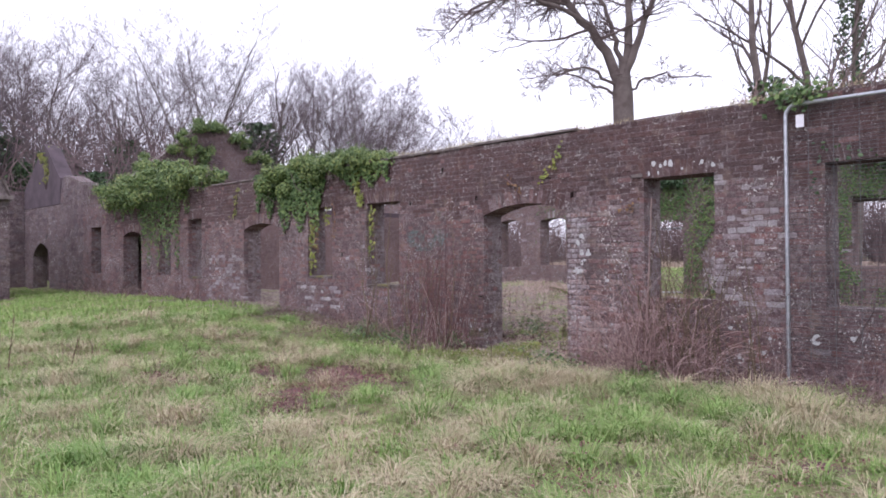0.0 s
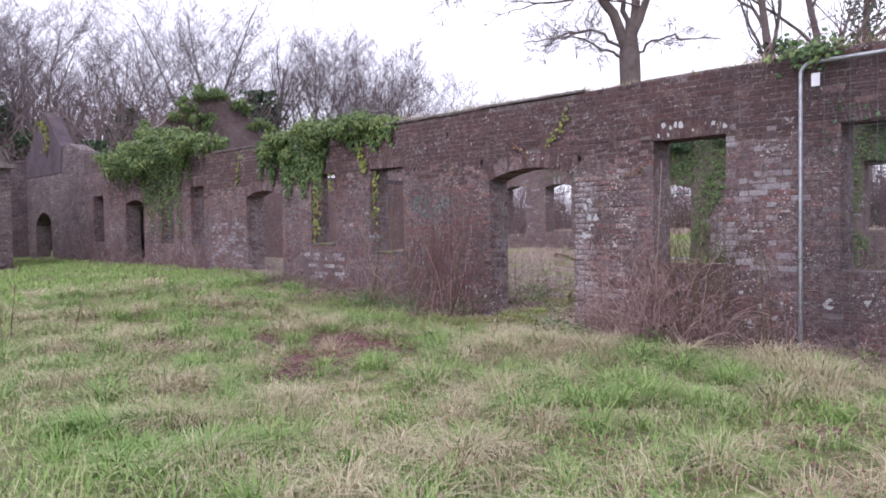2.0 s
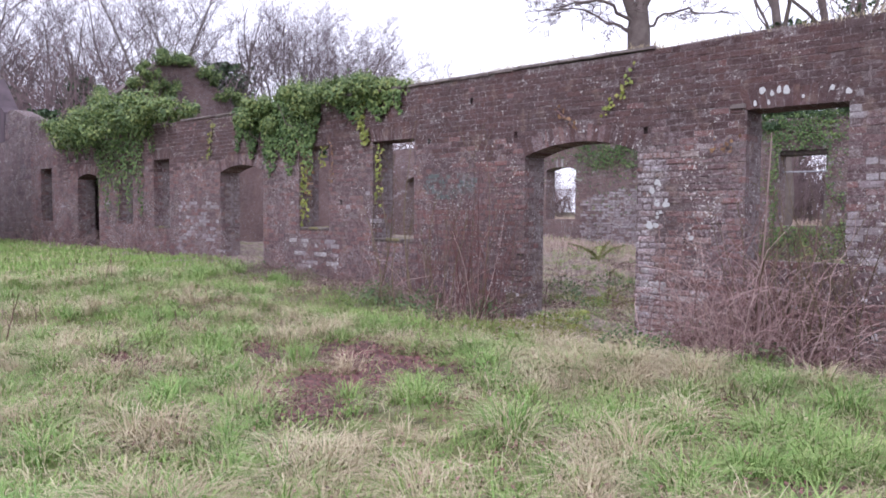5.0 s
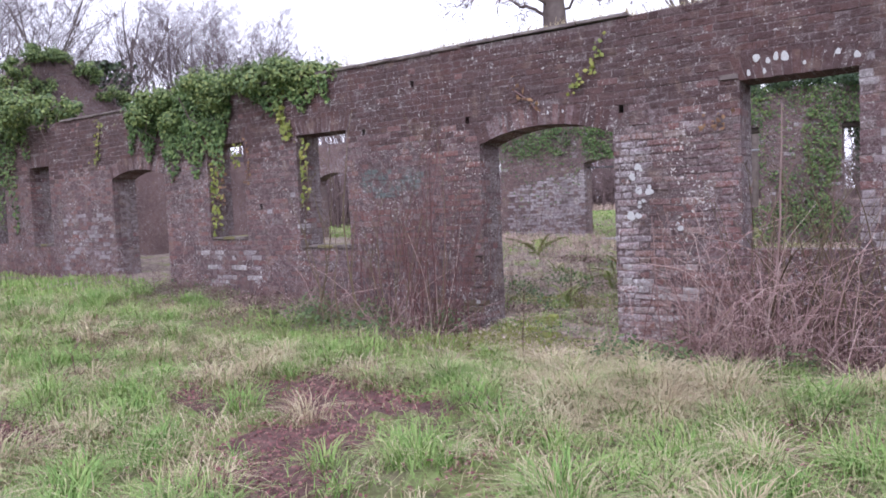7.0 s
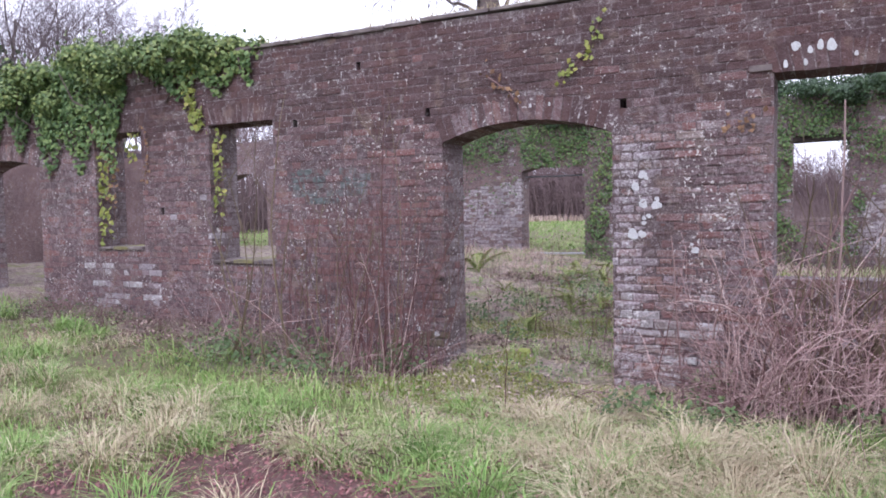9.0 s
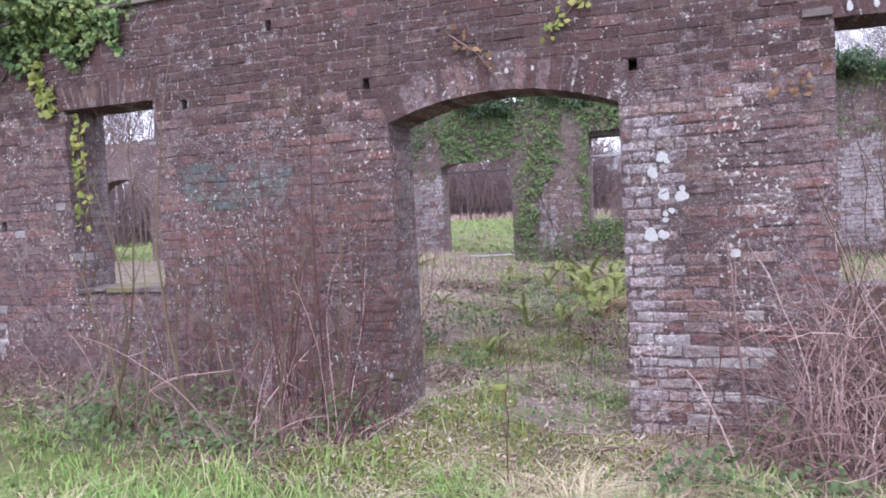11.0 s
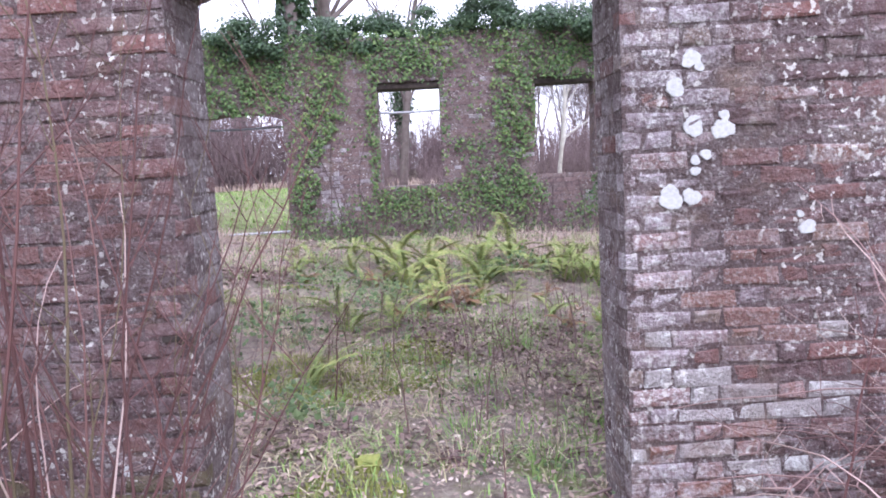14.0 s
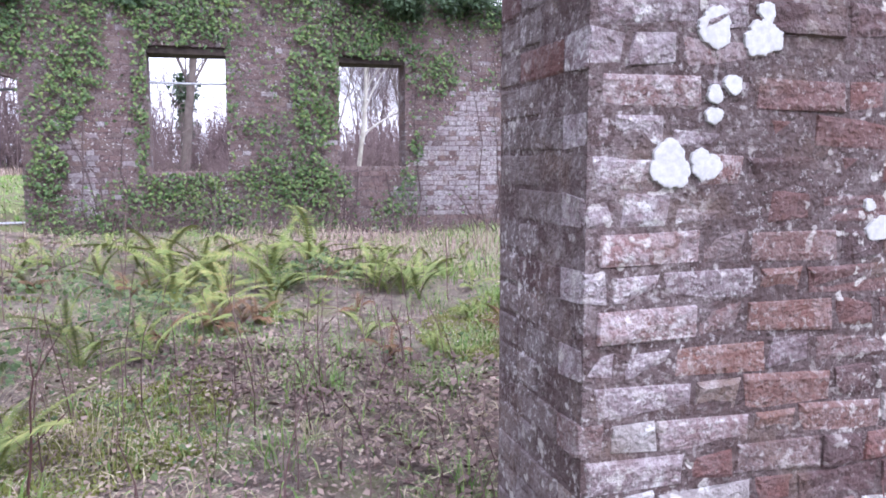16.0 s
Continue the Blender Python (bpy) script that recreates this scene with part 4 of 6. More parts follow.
def tussocks(name, spots, count, height, spread, mt, label, lean=(0.3, 1.4), width=0.006, comb=None):
    g = np.random.default_rng(len(spots) * 7 + count)
    sh = Shape()
    for cx, cy, s in spots:
        n = int(count * s)
        az = g.uniform(0, 2 * np.pi, n)
        r = np.sqrt(g.random(n)) * spread * s
        x, y = cx + np.cos(az) * r, cy + np.sin(az) * r
        a2 = az + g.normal(0, 0.5, n) if comb is None else g.normal(comb, 0.9, n)
        arcs(sh, x, y, g.uniform(0.5, 1.15, n) * height * s, g.uniform(0.7, 1.3, n) * width, g.uniform(*lean, n), g, a2)
    return stuff(name, sh, mt, label, "grass")


def spread_spots(n, x0, x1, y0, y1, seed, lo=0.6, hi=1.3, keep=None):
    g = np.random.default_rng(seed)
    x, y = scatter(n, x0, x1, y0, y1, g)
    s = g.uniform(lo, hi, n)
    return [(a, b_, c) for a, b_, c in zip(x, y, s) if (keep is None or keep(a, b_)) and dead_here(np.array(a), np.array(b_)) < 0.42]


green_spots = spread_spots(620, -14, 1.5, -7.4, -1.0, 31, 0.4, 1.35, lambda a, b_: not (-10.8 < a < -7.5 and b_ > -2.1)) + [(-5.0, -4.4, 1.5), (-6.1, -4.1, 1.4), (-3.6, -2.3, 1.5), (-4.2, -2.0, 1.5), (-3.0, -2.5, 1.4), (-5.4, -2.6, 1.3), (-6.4, -2.9, 1.3), (-4.9, -3.2, 1.4), (-3.9, -3.0, 1.4), (-6.9, -2.0, 1.2), (-5.9, -3.4, 1.3), (-11.3, -2.2, 1.4),
                                                                        (-4.7, -2.4, 1.3), (-5.6, -2.0, 1.2), (-9.3, -5.6, 1.3), (-12.5, -4.2, 1.2), (-7.3, -1.2, 1.0), (-7.05, -1.45, 0.9)]
tussocks("green_tussocks", green_spots, 90, 0.23, 0.11, LUSH, "lush green grass tussocks in the courtyard", (0.3, 1.7), 0.007)
straw_spots = spread_spots(500, -15, 1.5, -6.9, -1.15, 33, 0.45, 1.15, lambda a, b_: not (a < -7.3 and b_ > -2.4) and random.random() < 0.45 + 0.55 * float(ease(-4.5, -1.5, b_))) + \
    [(-5.05, -1.75, 1.3), (-5.4, -2.1, 0.9), (-6.3, -1.6, 0.9), (-4.4, -3.1, 1.1), (-5.7, -2.7, 1.0), (-2.4, -2.0, 1.7), (-1.5, -1.8, 1.7), (-2.9, -1.4, 1.5), (-6.6, -2.3, 0.9), (-4.0, -1.5, 1.2), (-3.2, -1.2, 1.5), (-4.85, -1.9, 1.6), (-5.9, -2.25, 1.4), (-5.4, -1.9, 1.5), (-5.65, -2.45, 1.2), (-4.5, -2.1, 1.2)]
tussocks("straw_tussocks", straw_spots, 150, 0.31, 0.13, STRAW, "bleached collapsed grass tussocks", (0.7, 1.9), 0.005)


tussocks("ruin_tufts", [(-5.6, 3.4, 1.5), (-5.3, 3.8, 1.4), (-5.1, 4.4, 1.5), (-4.8, 5.0, 1.3), (-7.4, 0.9, 1.1), (-6.9, 2.0, 1.1), (-7.6, 2.6, 1.0), (-6.2, 1.5, 1.2), (-5.0, 5.6, 1.8), (-4.7, 4.6, 1.8), (-5.5, 4.6, 1.5), (-4.5, 6.0, 1.7), (-6.6, 2.9, 1.4), (-6.4, 3.4, 1.3), (-7.9, 1.6, 1.3)] + spread_spots(170, -11, -3.5, 0.6, 8.8, 35, 0.4, 1.1), 48, 0.18, 0.12, LUSH, "small green grass tufts on the floor of the ruin", (0.3, 1.4), 0.005)
tussocks("ruin_straw_tufts", spread_spots(90, -11, -3.0, 0.8, 9.2, 36, 0.5, 1.1), 40, 0.26, 0.12, STRAW, "small dead grass tufts on the floor of the ruin", (0.4, 1.6), 0.004)


def flakes(name, x, y, size, mt, label, gen, lift=0.02, z=None):
    n = len(x)
    z = land(x, y) + gen.uniform(0, lift, n) if z is None else z
    a = gen.uniform(0, 2 * np.pi, n)
    t = np.stack([np.cos(a), np.sin(a), gen.normal(0, 0.35, n)], -1) * size[:, None]
    s = np.stack([-np.sin(a), np.cos(a), gen.normal(0, 0.35, n)], -1) * (size * gen.uniform(0.35, 0.6, n))[:, None]
    p = np.stack([x, y, z], -1)
    sh = Shape()
    sh.add(np.stack([p - t, p - s, p + t, p + s], 1).reshape(-1, 3), np.arange(n)[:, None] * 4 + np.array([[0, 1, 2, 3]]))
    return stuff(name, sh, mt, label, "leaf litter")


def litter():
    g = np.random.default_rng(41)
    x, y = scatter(190000, -12.5, -1, -6.2, -1.2, g)
    k = g.random(len(x)) < 0.65 * ease(-0.15, 0.5, dead_here(x, y))
    flakes("bramble_litter", x[k], y[k], g.uniform(0.006, 0.019, k.sum()), RED_LITTER, "dark reddish patch of dead bramble leaves in the grass", g, 0.09)
    x, y = scatter(50000, -14, 0, -1.9, 0.0, g)
    k = (g.random(len(x)) < ease(-1.9, -0.7, y) * 0.9) & ((x < -8.2) | (x > -5.7))
    flakes("wall_foot_litter", x[k], y[k], g.uniform(0.008, 0.02, k.sum()), WALL_LITTER, "brown leaf litter along the wall foot", g, 0.05)
    x, y = scatter(84000, -9.5, -4.2, -1.5, 4.8, g)
    k = (g.random(len(x)) < 0.35 + 0.65 * ease(0.3, 0.6, patches(x, y, 1.6, 45))) & (g.random(len(x)) < ease(0.3, 0.8, ((x + 7.5) / 0.7) ** 2 + ((y - 0.0) / 0.8) ** 2) * 0.5 + 0.5)
    flakes("doorway_litter", x[k], y[k], g.uniform(0.006, 0.018, k.sum()), LITTER, "crumbled dead leaves and stalks on the doorway floor", g, 0.03)
    x, y = scatter(60000, -13, -3, -1.2, 9.0, g)
    k = (g.random(len(x)) < 0.15 + 0.6 * ease(0.35, 0.6, patches(x, y, 1.2, 44)))
    flakes("inner_litter", x[k], y[k], g.uniform(0.012, 0.03, k.sum()), LITTER, "brown fallen leaves on the floor of the ruin", g, 0.05)
    x, y = scatter(26000, -10, -4.3, 0.8, 6.5, g)
    k = patches(x, y, 1.5, 46) > 0.66
    flakes("ruin_leaf_litter", x[k], y[k], g.uniform(0.015, 0.035, k.sum()), WALL_LITTER, "brown fallen leaves between the ferns", g, 0.07)


litter()


def inner_green():
    g = np.random.default_rng(51)
    sh = Shape()
    x, y = scatter(52000, -14.5, -1.5, -0.3, 9.7, g)
    f = patches(x, y, 1.3, 52)
    k = g.random(len(x)) < (0.03 + 0.7 * ease(0.55, 0.72, f)) * (0.35 + 0.65 * ease(1.0, 4.0, y))
    x, y = x[k], y[k]
    blades(sh, x, y, g.uniform(0.05, 0.16, len(x)) * (1 + 0.6 * ease(5, 9, y)), g.uniform(0.005, 0.009, len(x)), g.uniform(0.2, 1.2, len(x)), g)
    stuff("ruin_grass", sh, GRASS, "thin grass growing on the floor of the ruin", "grass")
    sh = Shape()
    x, y = scatter(26000, -14.5, -1.5, 5.0, 9.7, g)
    k = g.random(len(x)) < ease(0.3, 0.7, patches(x, y, 0.9, 53)) * ease(5, 8, y) * 0.7
    x, y = x[k], y[k]
    blades(sh, x, y, g.uniform(0.12, 0.34, len(x)), g.uniform(0.006, 0.010, len(x)), g.uniform(0.3, 1.5, len(x)), g)
    stuff("ruin_dead_grass", sh, PINK_GRASS, "tall dead grass before the inner wall", "grass")
    sh = Shape()
    x, y = scatter(26000, -32, 4, 10.3, 48, g)
    k = g.random(len(x)) < 0.9
    x, y = x[k], y[k]
    blades(sh, x, y, g.uniform(0.06, 0.16, len(x)), g.uniform(0.03, 0.05, len(x)), g.uniform(0.3, 1.2, len(x)), g)
    stuff("field_grass", sh, GRASS, "bright green field grass beyond the ruin", "grass")
    sh = Shape()
    x, y = scatter(16000, -60, 14, 41, 52, g)
    blades(sh, x, y, g.uniform(0.25, 0.75, len(x)), g.uniform(0.04, 0.07, len(x)), g.uniform(0.2, 0.9, len(x)), g)
    stuff("field_edge_grass", sh, PINK_GRASS, "tall pale dead grass at the field edge", "grass")
    sh = Shape()
    x, y = scatter(130000, -9, -4.6, -1.3, 5.2, g)
    k = (patches(x, y, 2.1, 57) > 0.69) | (1.1 * patches(x, y, 4.2, 58) + ((x + 7.5) / 0.75) ** 2 + ((y - 0.0) / 0.75) ** 2 < 0.9)
    x, y = x[k], y[k]
    blades(sh, x, y, g.uniform(0.02, 0.06, len(x)), g.uniform(0.005, 0.009, len(x)), g.uniform(0.2, 1.4, len(x)), g, z=land(x, y) - 0.002)
    stuff("moss_carpet", sh, MOSS, "yellow-green moss cushions in the doorway", "moss")
    sh = Shape()
    x, y = scatter(9000, -8.4, -5.3, -1.9, 2.6, g)
    k = g.random(len(x)) < ease(0.35, 0.6, patches(x, y, 2.4, 59)) * (0.3 + 0.7 * ease(1.6, -0.4, y))
    x, y = x[k], y[k]
    arcs(sh, x, y, g.uniform(0.04, 0.12, len(x)), g.uniform(0.004, 0.008, len(x)), g.uniform(1.4, 3.2, len(x)), g, g.uniform(0, 6.28, len(x)))
    stuff("doorway_straw", sh, STRAW, "trodden pale straw on the doorway floor", "grass")
    sh = Shape()
    x, y = scatter(9000, -8.3, -4.4, -1.6, 4.5, g)
    k = patches(x, y, 2.9, 60) > 0.69
    x, y = x[k], y[k]
    blades(sh, x, y, g.uniform(0.05, 0.12, len(x)), g.uniform(0.005, 0.009, len(x)), g.uniform(0.2, 1.2, len(x)), g)
    stuff("doorway_grass", sh, LUSH, "bright green grass patches by the doorway", "grass")


inner_green()


def leaf_quads(sh, p, nrm, size, gen):
    n = len(p)
    r = gen.normal(0, 1, (n, 3))
    t = np.cross(nrm, r)
    t /= np.linalg.norm(t, axis=1)[:, None] + 1e-9
    b_ = np.cross(nrm, t)
    s = size[:, None]
    sh.add(np.stack([p - t * 0.5 * s, p + b_ * 0.48 * s - nrm * 0.12 * s, p + t * 0.62 * s, p - b_ * 0.48 * s - nrm * 0.12 * s], 1).reshape(-1, 3),
           np.arange(n)[:, None] * 4 + np.array([[0, 1, 2, 3]]))


def outward(n, lean, gen, spread=0.55):
    v = np.array(lean, float) + gen.normal(0, spread, (n, 3))
    return v / np.linalg.norm(v, axis=1)[:, None]


def ivy_clump(name, at, lumps, mats, label, seed, hang=(), deepest=1.2):
    """A heap of ivy over a wall top: leaves in the skin of overlapping lumps, trailing curtains below, woody stems inside."""
    g = np.random.default_rng(seed)
    t = thing(name, at, label, "ivy")
    sh = Shape()
    for cx, cy, cz, rx, ry, rz, n in lumps:
        n = int(n * 2.0)
        k = max(8, int(20 * rx))
        c = g.normal(0, 1, (k, 3))
        c *= (g.uniform(0.35, 0.95, k) / np.linalg.norm(c, axis=1))[:, None]
        own = g.integers(0, k, n)
        d = g.normal(0, 1, (n, 3))
        d /= np.linalg.norm(d, axis=1)[:, None]
        rad = g.uniform(0.45, 1.08, n) * g.uniform(0.22, 0.42, k)[own]
        p = np.array([cx, cy, cz]) + c[own] * np.array([rx, ry, rz]) + d * rad[:, None] * np.array([max(0.6, rx * 0.7), max(0.45, ry), max(0.5, rz)])
        stray = g.random(n) < 0.08
        p[stray] += g.normal(0, 0.09, (int(stray.sum()), 3))
        p[:, 1] = np.minimum(p[:, 1], deepest)
        nn = d * 0.8 + np.array([0, -0.3, 0.35]) + g.normal(0, 0.45, (n, 3))
        nn /= np.linalg.norm(nn, axis=1)[:, None]
        leaf_quads(sh, p, nn, g.uniform(0.028, 0.058, n) * (1.35 if cx < -16 else 1.0), g)
    part("leaves", sh.mesh(name + "_leaves", mats[0]), t, kind="stuff")
    if hang:
        sh = Shape()
        for x0, x1, z0, z1, y, n in hang:
            u = g.random(n)
            x = x0 + (x1 - x0) * g.random(n)
            z = z1 - (z1 - z0) * u ** 1.3 * (0.45 + 0.55 * np.sin(x * 5.3 + seed) ** 2)
            p = np.stack([x, y - g.uniform(0.01, 0.12, n) * (1 - 0.6 * u), z], -1)
            leaf_quads(sh, p, outward(n, (0, -1, 0.25), g, 0.5), g.uniform(0.04, 0.072, n), g)
        part("trailing_leaves", sh.mesh(name + "_trails", mats[1]), t, kind="stuff")
    sh = Shape()
    for cx, cy, cz, rx, ry, rz, n in lumps:
        for k in range(4):
            a = np.array([cx + g.uniform(-0.6, 0.6) * rx, cy if deepest > 9 else -0.02, cz - rz - g.uniform(0.0, 0.3)])
            e = np.array([cx, cy, cz]) + g.normal(0, 0.4, 3) * (rx, ry, rz)
            tube(sh, [a, a * 0.6 + e * 0.4 + g.normal(0, 0.06, 3), e], [0.012, 0.010, 0.006], 5)
    part("stem", sh.mesh(name + "_stems", TWIG), t, kind="stuff")


def ground_leaves():
    """Low green leaves of bramble and ivy on the ground."""
    g = np.random.default_rng(61)
    sh = Shape()
    for n, x0, x1, y0, y1, s_, seed in ((9000, -13, -3, 3.0, 9.5, 1.7, 62), (6000, -9.8, -4.2, 3.6, 8.6, 1.2, 64), (4000, -9.0, -4.2, 0.2, 5.5, 2.6, 65), (5000, -16, -3, -1.2, -0.05, 2.3, 63)):
        x, y = scatter(n, x0, x1, y0, y1, g)
        k = (patches(x, y, s_, seed) > 0.62) & (g.random(len(x)) < 0.6)
        x, y = x[k], y[k]
        p = np.stack([x, y, land(x, y) + g.uniform(0.02, 0.14, len(x)) * (1 + 0.5 * ease(3.5, 5, y))], -1)
        leaf_quads(sh, p, outward(len(x), (0, -0.2, 1), g, 0.4), g.uniform(0.02, 0.036, len(x)), g)
    for cx, cy, r, n in ((-8.6, 3.3, 0.5, 260), (-8.9, 2.3, 0.45, 240), (-7.7, 4.4, 0.4, 160), (-8.3, 5.2, 0.5, 220), (-6.2, 5.6, 0.45, 180), (-8.0, 1.3, 0.3, 110), (-8.5, -0.35, 0.35, 170), (-9.4, -0.4, 0.4, 170), (-8.9, -1.2, 0.45, 230), (-9.8, -1.15, 0.5, 230), (-6.05, -1.15, 0.35, 150), (-5.5, -1.35, 0.3, 120), (-4.6, -1.0, 0.35, 120), (-8.25, -0.6, 0.2, 70), (-5.6, -0.5, 0.3, 110), (-10.2, -0.6, 0.4, 150)):
        x, y = g.normal(cx, r * 0.5, n), g.normal(cy, r * 0.4, n)
        y = np.where(cy < 0, np.minimum(y, -0.06), y)
        dist = np.hypot((x - cx) / r, (y - cy) / r)
        p = np.stack([x, y, land(x, y) + 0.02 + g.uniform(0.2, 1.0, n) * 0.3 * np.exp(-dist ** 2)], -1)
        leaf_quads(sh, p, outward(n, (0, -0.4, 1), g, 0.5), g.uniform(0.025, 0.052, n), g)
    stuff("ground_leaves", sh, GROUND_LEAF, "low green bramble and ivy leaves on the ground", "undergrowth")


ground_leaves()
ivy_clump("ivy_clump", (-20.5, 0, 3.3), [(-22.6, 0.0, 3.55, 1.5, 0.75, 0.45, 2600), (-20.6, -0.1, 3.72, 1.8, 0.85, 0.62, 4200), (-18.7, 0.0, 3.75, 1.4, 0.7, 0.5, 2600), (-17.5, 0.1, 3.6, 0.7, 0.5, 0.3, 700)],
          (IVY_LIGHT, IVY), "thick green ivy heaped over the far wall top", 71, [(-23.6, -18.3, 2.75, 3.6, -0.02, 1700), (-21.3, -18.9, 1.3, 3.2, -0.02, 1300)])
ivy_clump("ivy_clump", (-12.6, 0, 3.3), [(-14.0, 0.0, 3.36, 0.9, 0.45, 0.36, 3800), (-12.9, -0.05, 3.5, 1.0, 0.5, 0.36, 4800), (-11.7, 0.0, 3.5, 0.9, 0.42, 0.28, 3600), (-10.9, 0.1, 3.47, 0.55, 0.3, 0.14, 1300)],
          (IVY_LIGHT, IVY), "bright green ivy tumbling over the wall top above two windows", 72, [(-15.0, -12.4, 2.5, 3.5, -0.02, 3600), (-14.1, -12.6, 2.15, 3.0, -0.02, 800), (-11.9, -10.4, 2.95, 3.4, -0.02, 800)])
ivy_clump("gable_ivy", (-26, 4.5, 5.8), [(-25.9, 4.5, 6.65, 0.35, 0.9, 0.3, 1700), (-25.85, 3.3, 5.85, 0.3, 0.7, 0.5, 1500), (-25.9, 5.7, 6.25, 0.3, 0.55, 0.3, 900), (-25.9, 6.6, 5.5, 0.3, 0.6, 0.3, 800),
                                         (-25.85, 2.3, 4.95, 0.3, 0.7, 0.55, 1300), (-25.85, 1.4, 4.2, 0.3, 0.7, 0.45, 900), (-25.8, 4.1, 5.6, 0.12, 0.5, 0.6, 700)],
          (IVY_LIGHT, IVY), "yellow-green ivy capping the tall gable", 73, deepest=99)
ivy_clump("gable_ivy", (-29.8, 0, 5.5), [(-29.9, 0.1, 5.6, 0.35, 0.3, 0.3, 420), (-29.6, 0.0, 5.0, 0.2, 0.15, 0.5, 200)], (IVY_YELLOW, IVY), "small yellow ivy tuft on the rendered gable peak", 74)


def wall_ivy(name, x0, x1, z0, z1, y, n, mask, mats, label, seed):
    """Ivy creeping flat over a wall, where mask(x, z) lets it."""
    g = np.random.default_rng(seed)
    x, z = g.uniform(x0, x1, n), g.uniform(z0, z1, n)
    k = g.random(n) < mask(x, z)
    x, z = x[k], z[k]
    p = np.stack([x, y - g.uniform(0.02, 0.13, len(x)), z], -1)
    sh = Shape()
    leaf_quads(sh, p, outward(len(x), (0, -1, 0.5), g, 0.55), g.uniform(0.03, 0.058, len(x)), g)
    t = thing(name, ((x0 + x1) / 2, y, z0), label, "ivy")
    part("leaves", sh.mesh(name + "_leaves", mats), t, kind="stuff")
    sh = Shape()
    for i in range(24):
        sx = g.uniform(x0, x1)
        zz = np.linspace(z0, z1, 9)
        wx = sx + np.cumsum(g.normal(0, 0.09, 9))
        keep = clear(wx, zz) > 0
        runs = 9 if keep.all() else int(np.argmin(keep))
        if runs > 2:
            tube(sh, np.stack([wx, np.full(9, y - 0.015), zz], -1)[:runs], np.linspace(0.009, 0.003, 9)[:runs], 4)
    part("stem", sh.mesh(name + "_stems", TWIG), t, kind="stuff")


def clear(x, z):
    """1 outside the openings of the inner wall."""
    ok = np.ones(np.shape(x))
    for a, b2, c, d, e in BACK_OPEN:
        ok = ok * ~((x > a - 0.0) & (x < b2 + 0.0) & (z > c - 0.02) & (z < d + e - 0.06))
    return ok


# where the ivy grows on the inner wall: x, z, half width, half height, lean, density
IVY_FIELDS = [(-10.3, 3.25, 1.3, 0.75, 0.0, 1.0), (-8.95, 2.6, 0.38, 1.2, 0.28, 1.0), (-9.3, 1.3, 0.25, 0.6, 0.1, 0.8), (-7.6, 3.4, 0.95, 0.38, 0.0, 0.95), (-5.25, 3.22, 0.95, 0.4, 0.0, 1.0),
              (-5.75, 2.45, 0.40, 0.8, -0.05, 1.0), (-6.35, 1.75, 0.45, 0.35, -0.3, 0.35), (-6.0, 1.15, 0.75, 0.36, -0.3, 0.95), (-7.45, 1.0, 0.75, 0.36, 0.0, 1.0), (-4.0, 2.75, 0.45, 0.4, 0.0, 0.7),
              (-4.33, 1.5, 0.14, 0.5, 0.2, 0.8), (-8.1, 2.1, 0.11, 1.0, 0.0, 0.85), (-6.95, 2.3, 0.09, 0.9, 0.0, 0.45), (-12.3, 3.2, 1.2, 0.5, 0.0, 0.8)]


def back_mask(x, z):
    fine = patches(x, z * 1.2, 7.5, 86)
    tiny = patches(x * 1.3, z, 17.0, 88)
    run = patches(x * 2.4, z * 0.55, 2.0, 87)
    m_ = 0.10 * ease(1.0, 3.0, z)
    for cx, cz, rx, rz, lean, dense in IVY_FIELDS:
        d = ((x - cx - lean * (z - cz)) / rx) ** 2 + ((z - cz) / rz) ** 2
        m_ = np.maximum(m_, dense * ease(1.5, 0.5, d + 1.1 * (fine - 0.5) + 0.7 * (run - 0.5)))
    m_ = np.maximum(m_, ((x > -9.8) & (x < -3.4)) * ease(1.2, 0.6, z + 0.5 * (run - 0.5)) * 0.5)
    m_ = np.maximum(m_, ease(3.2, 3.5, z) * 0.6)
    lime = (x > -4.75 + (z - 0.75) * 0.75) & (x > -4.3) & (z < 2.5)
    return m_ * (0.25 + 0.75 * ease(0.25, 0.6, 0.5 * fine + 0.5 * tiny)) * clear(x, z) * np.where(lime, 0.08, 1)


wall_ivy("wall_ivy", -14.5, -2.5, 0.4, 3.8, BACK_Y, 64000, back_mask, IVY, "green ivy creeping over the inner brick wall round its windows", 82)
ivy_clump("ivy_bush", (-6.5, 9.9, 3.7), [(-10.4, 9.8, 3.75, 1.3, 0.55, 0.36, 3600), (-8.4, 9.85, 3.8, 1.3, 0.55, 0.34, 3600), (-6.2, 9.8, 3.95, 1.3, 0.6, 0.5, 4600), (-4.3, 9.7, 3.8, 1.3, 0.7, 0.46, 4600), (-12.8, 9.9, 3.75, 1.3, 0.5, 0.3, 2000), (-2.6, 9.8, 3.7, 1.0, 0.5, 0.35, 2000), (-1.0, 9.8, 3.8, 1.2, 0.5, 0.35, 1000)],
          (IVY_DARK, IVY_DARK), "dark ivy bushes crowning the inner wall", 83, deepest=99)
wall_ivy("wall_ivy", -3.0, 4.0, 0.6, 3.7, -0.02, 2600, lambda x, z: ease(0.45, 0.75, patches(x, z, 2.5, 84)) * ~((x > -2.88) & (x < -1.88) & (z > 1.0) & (z < 2.65)) * 0.8, IVY_DARK, "dark ivy on the brick wall behind the mesh fence", 85)


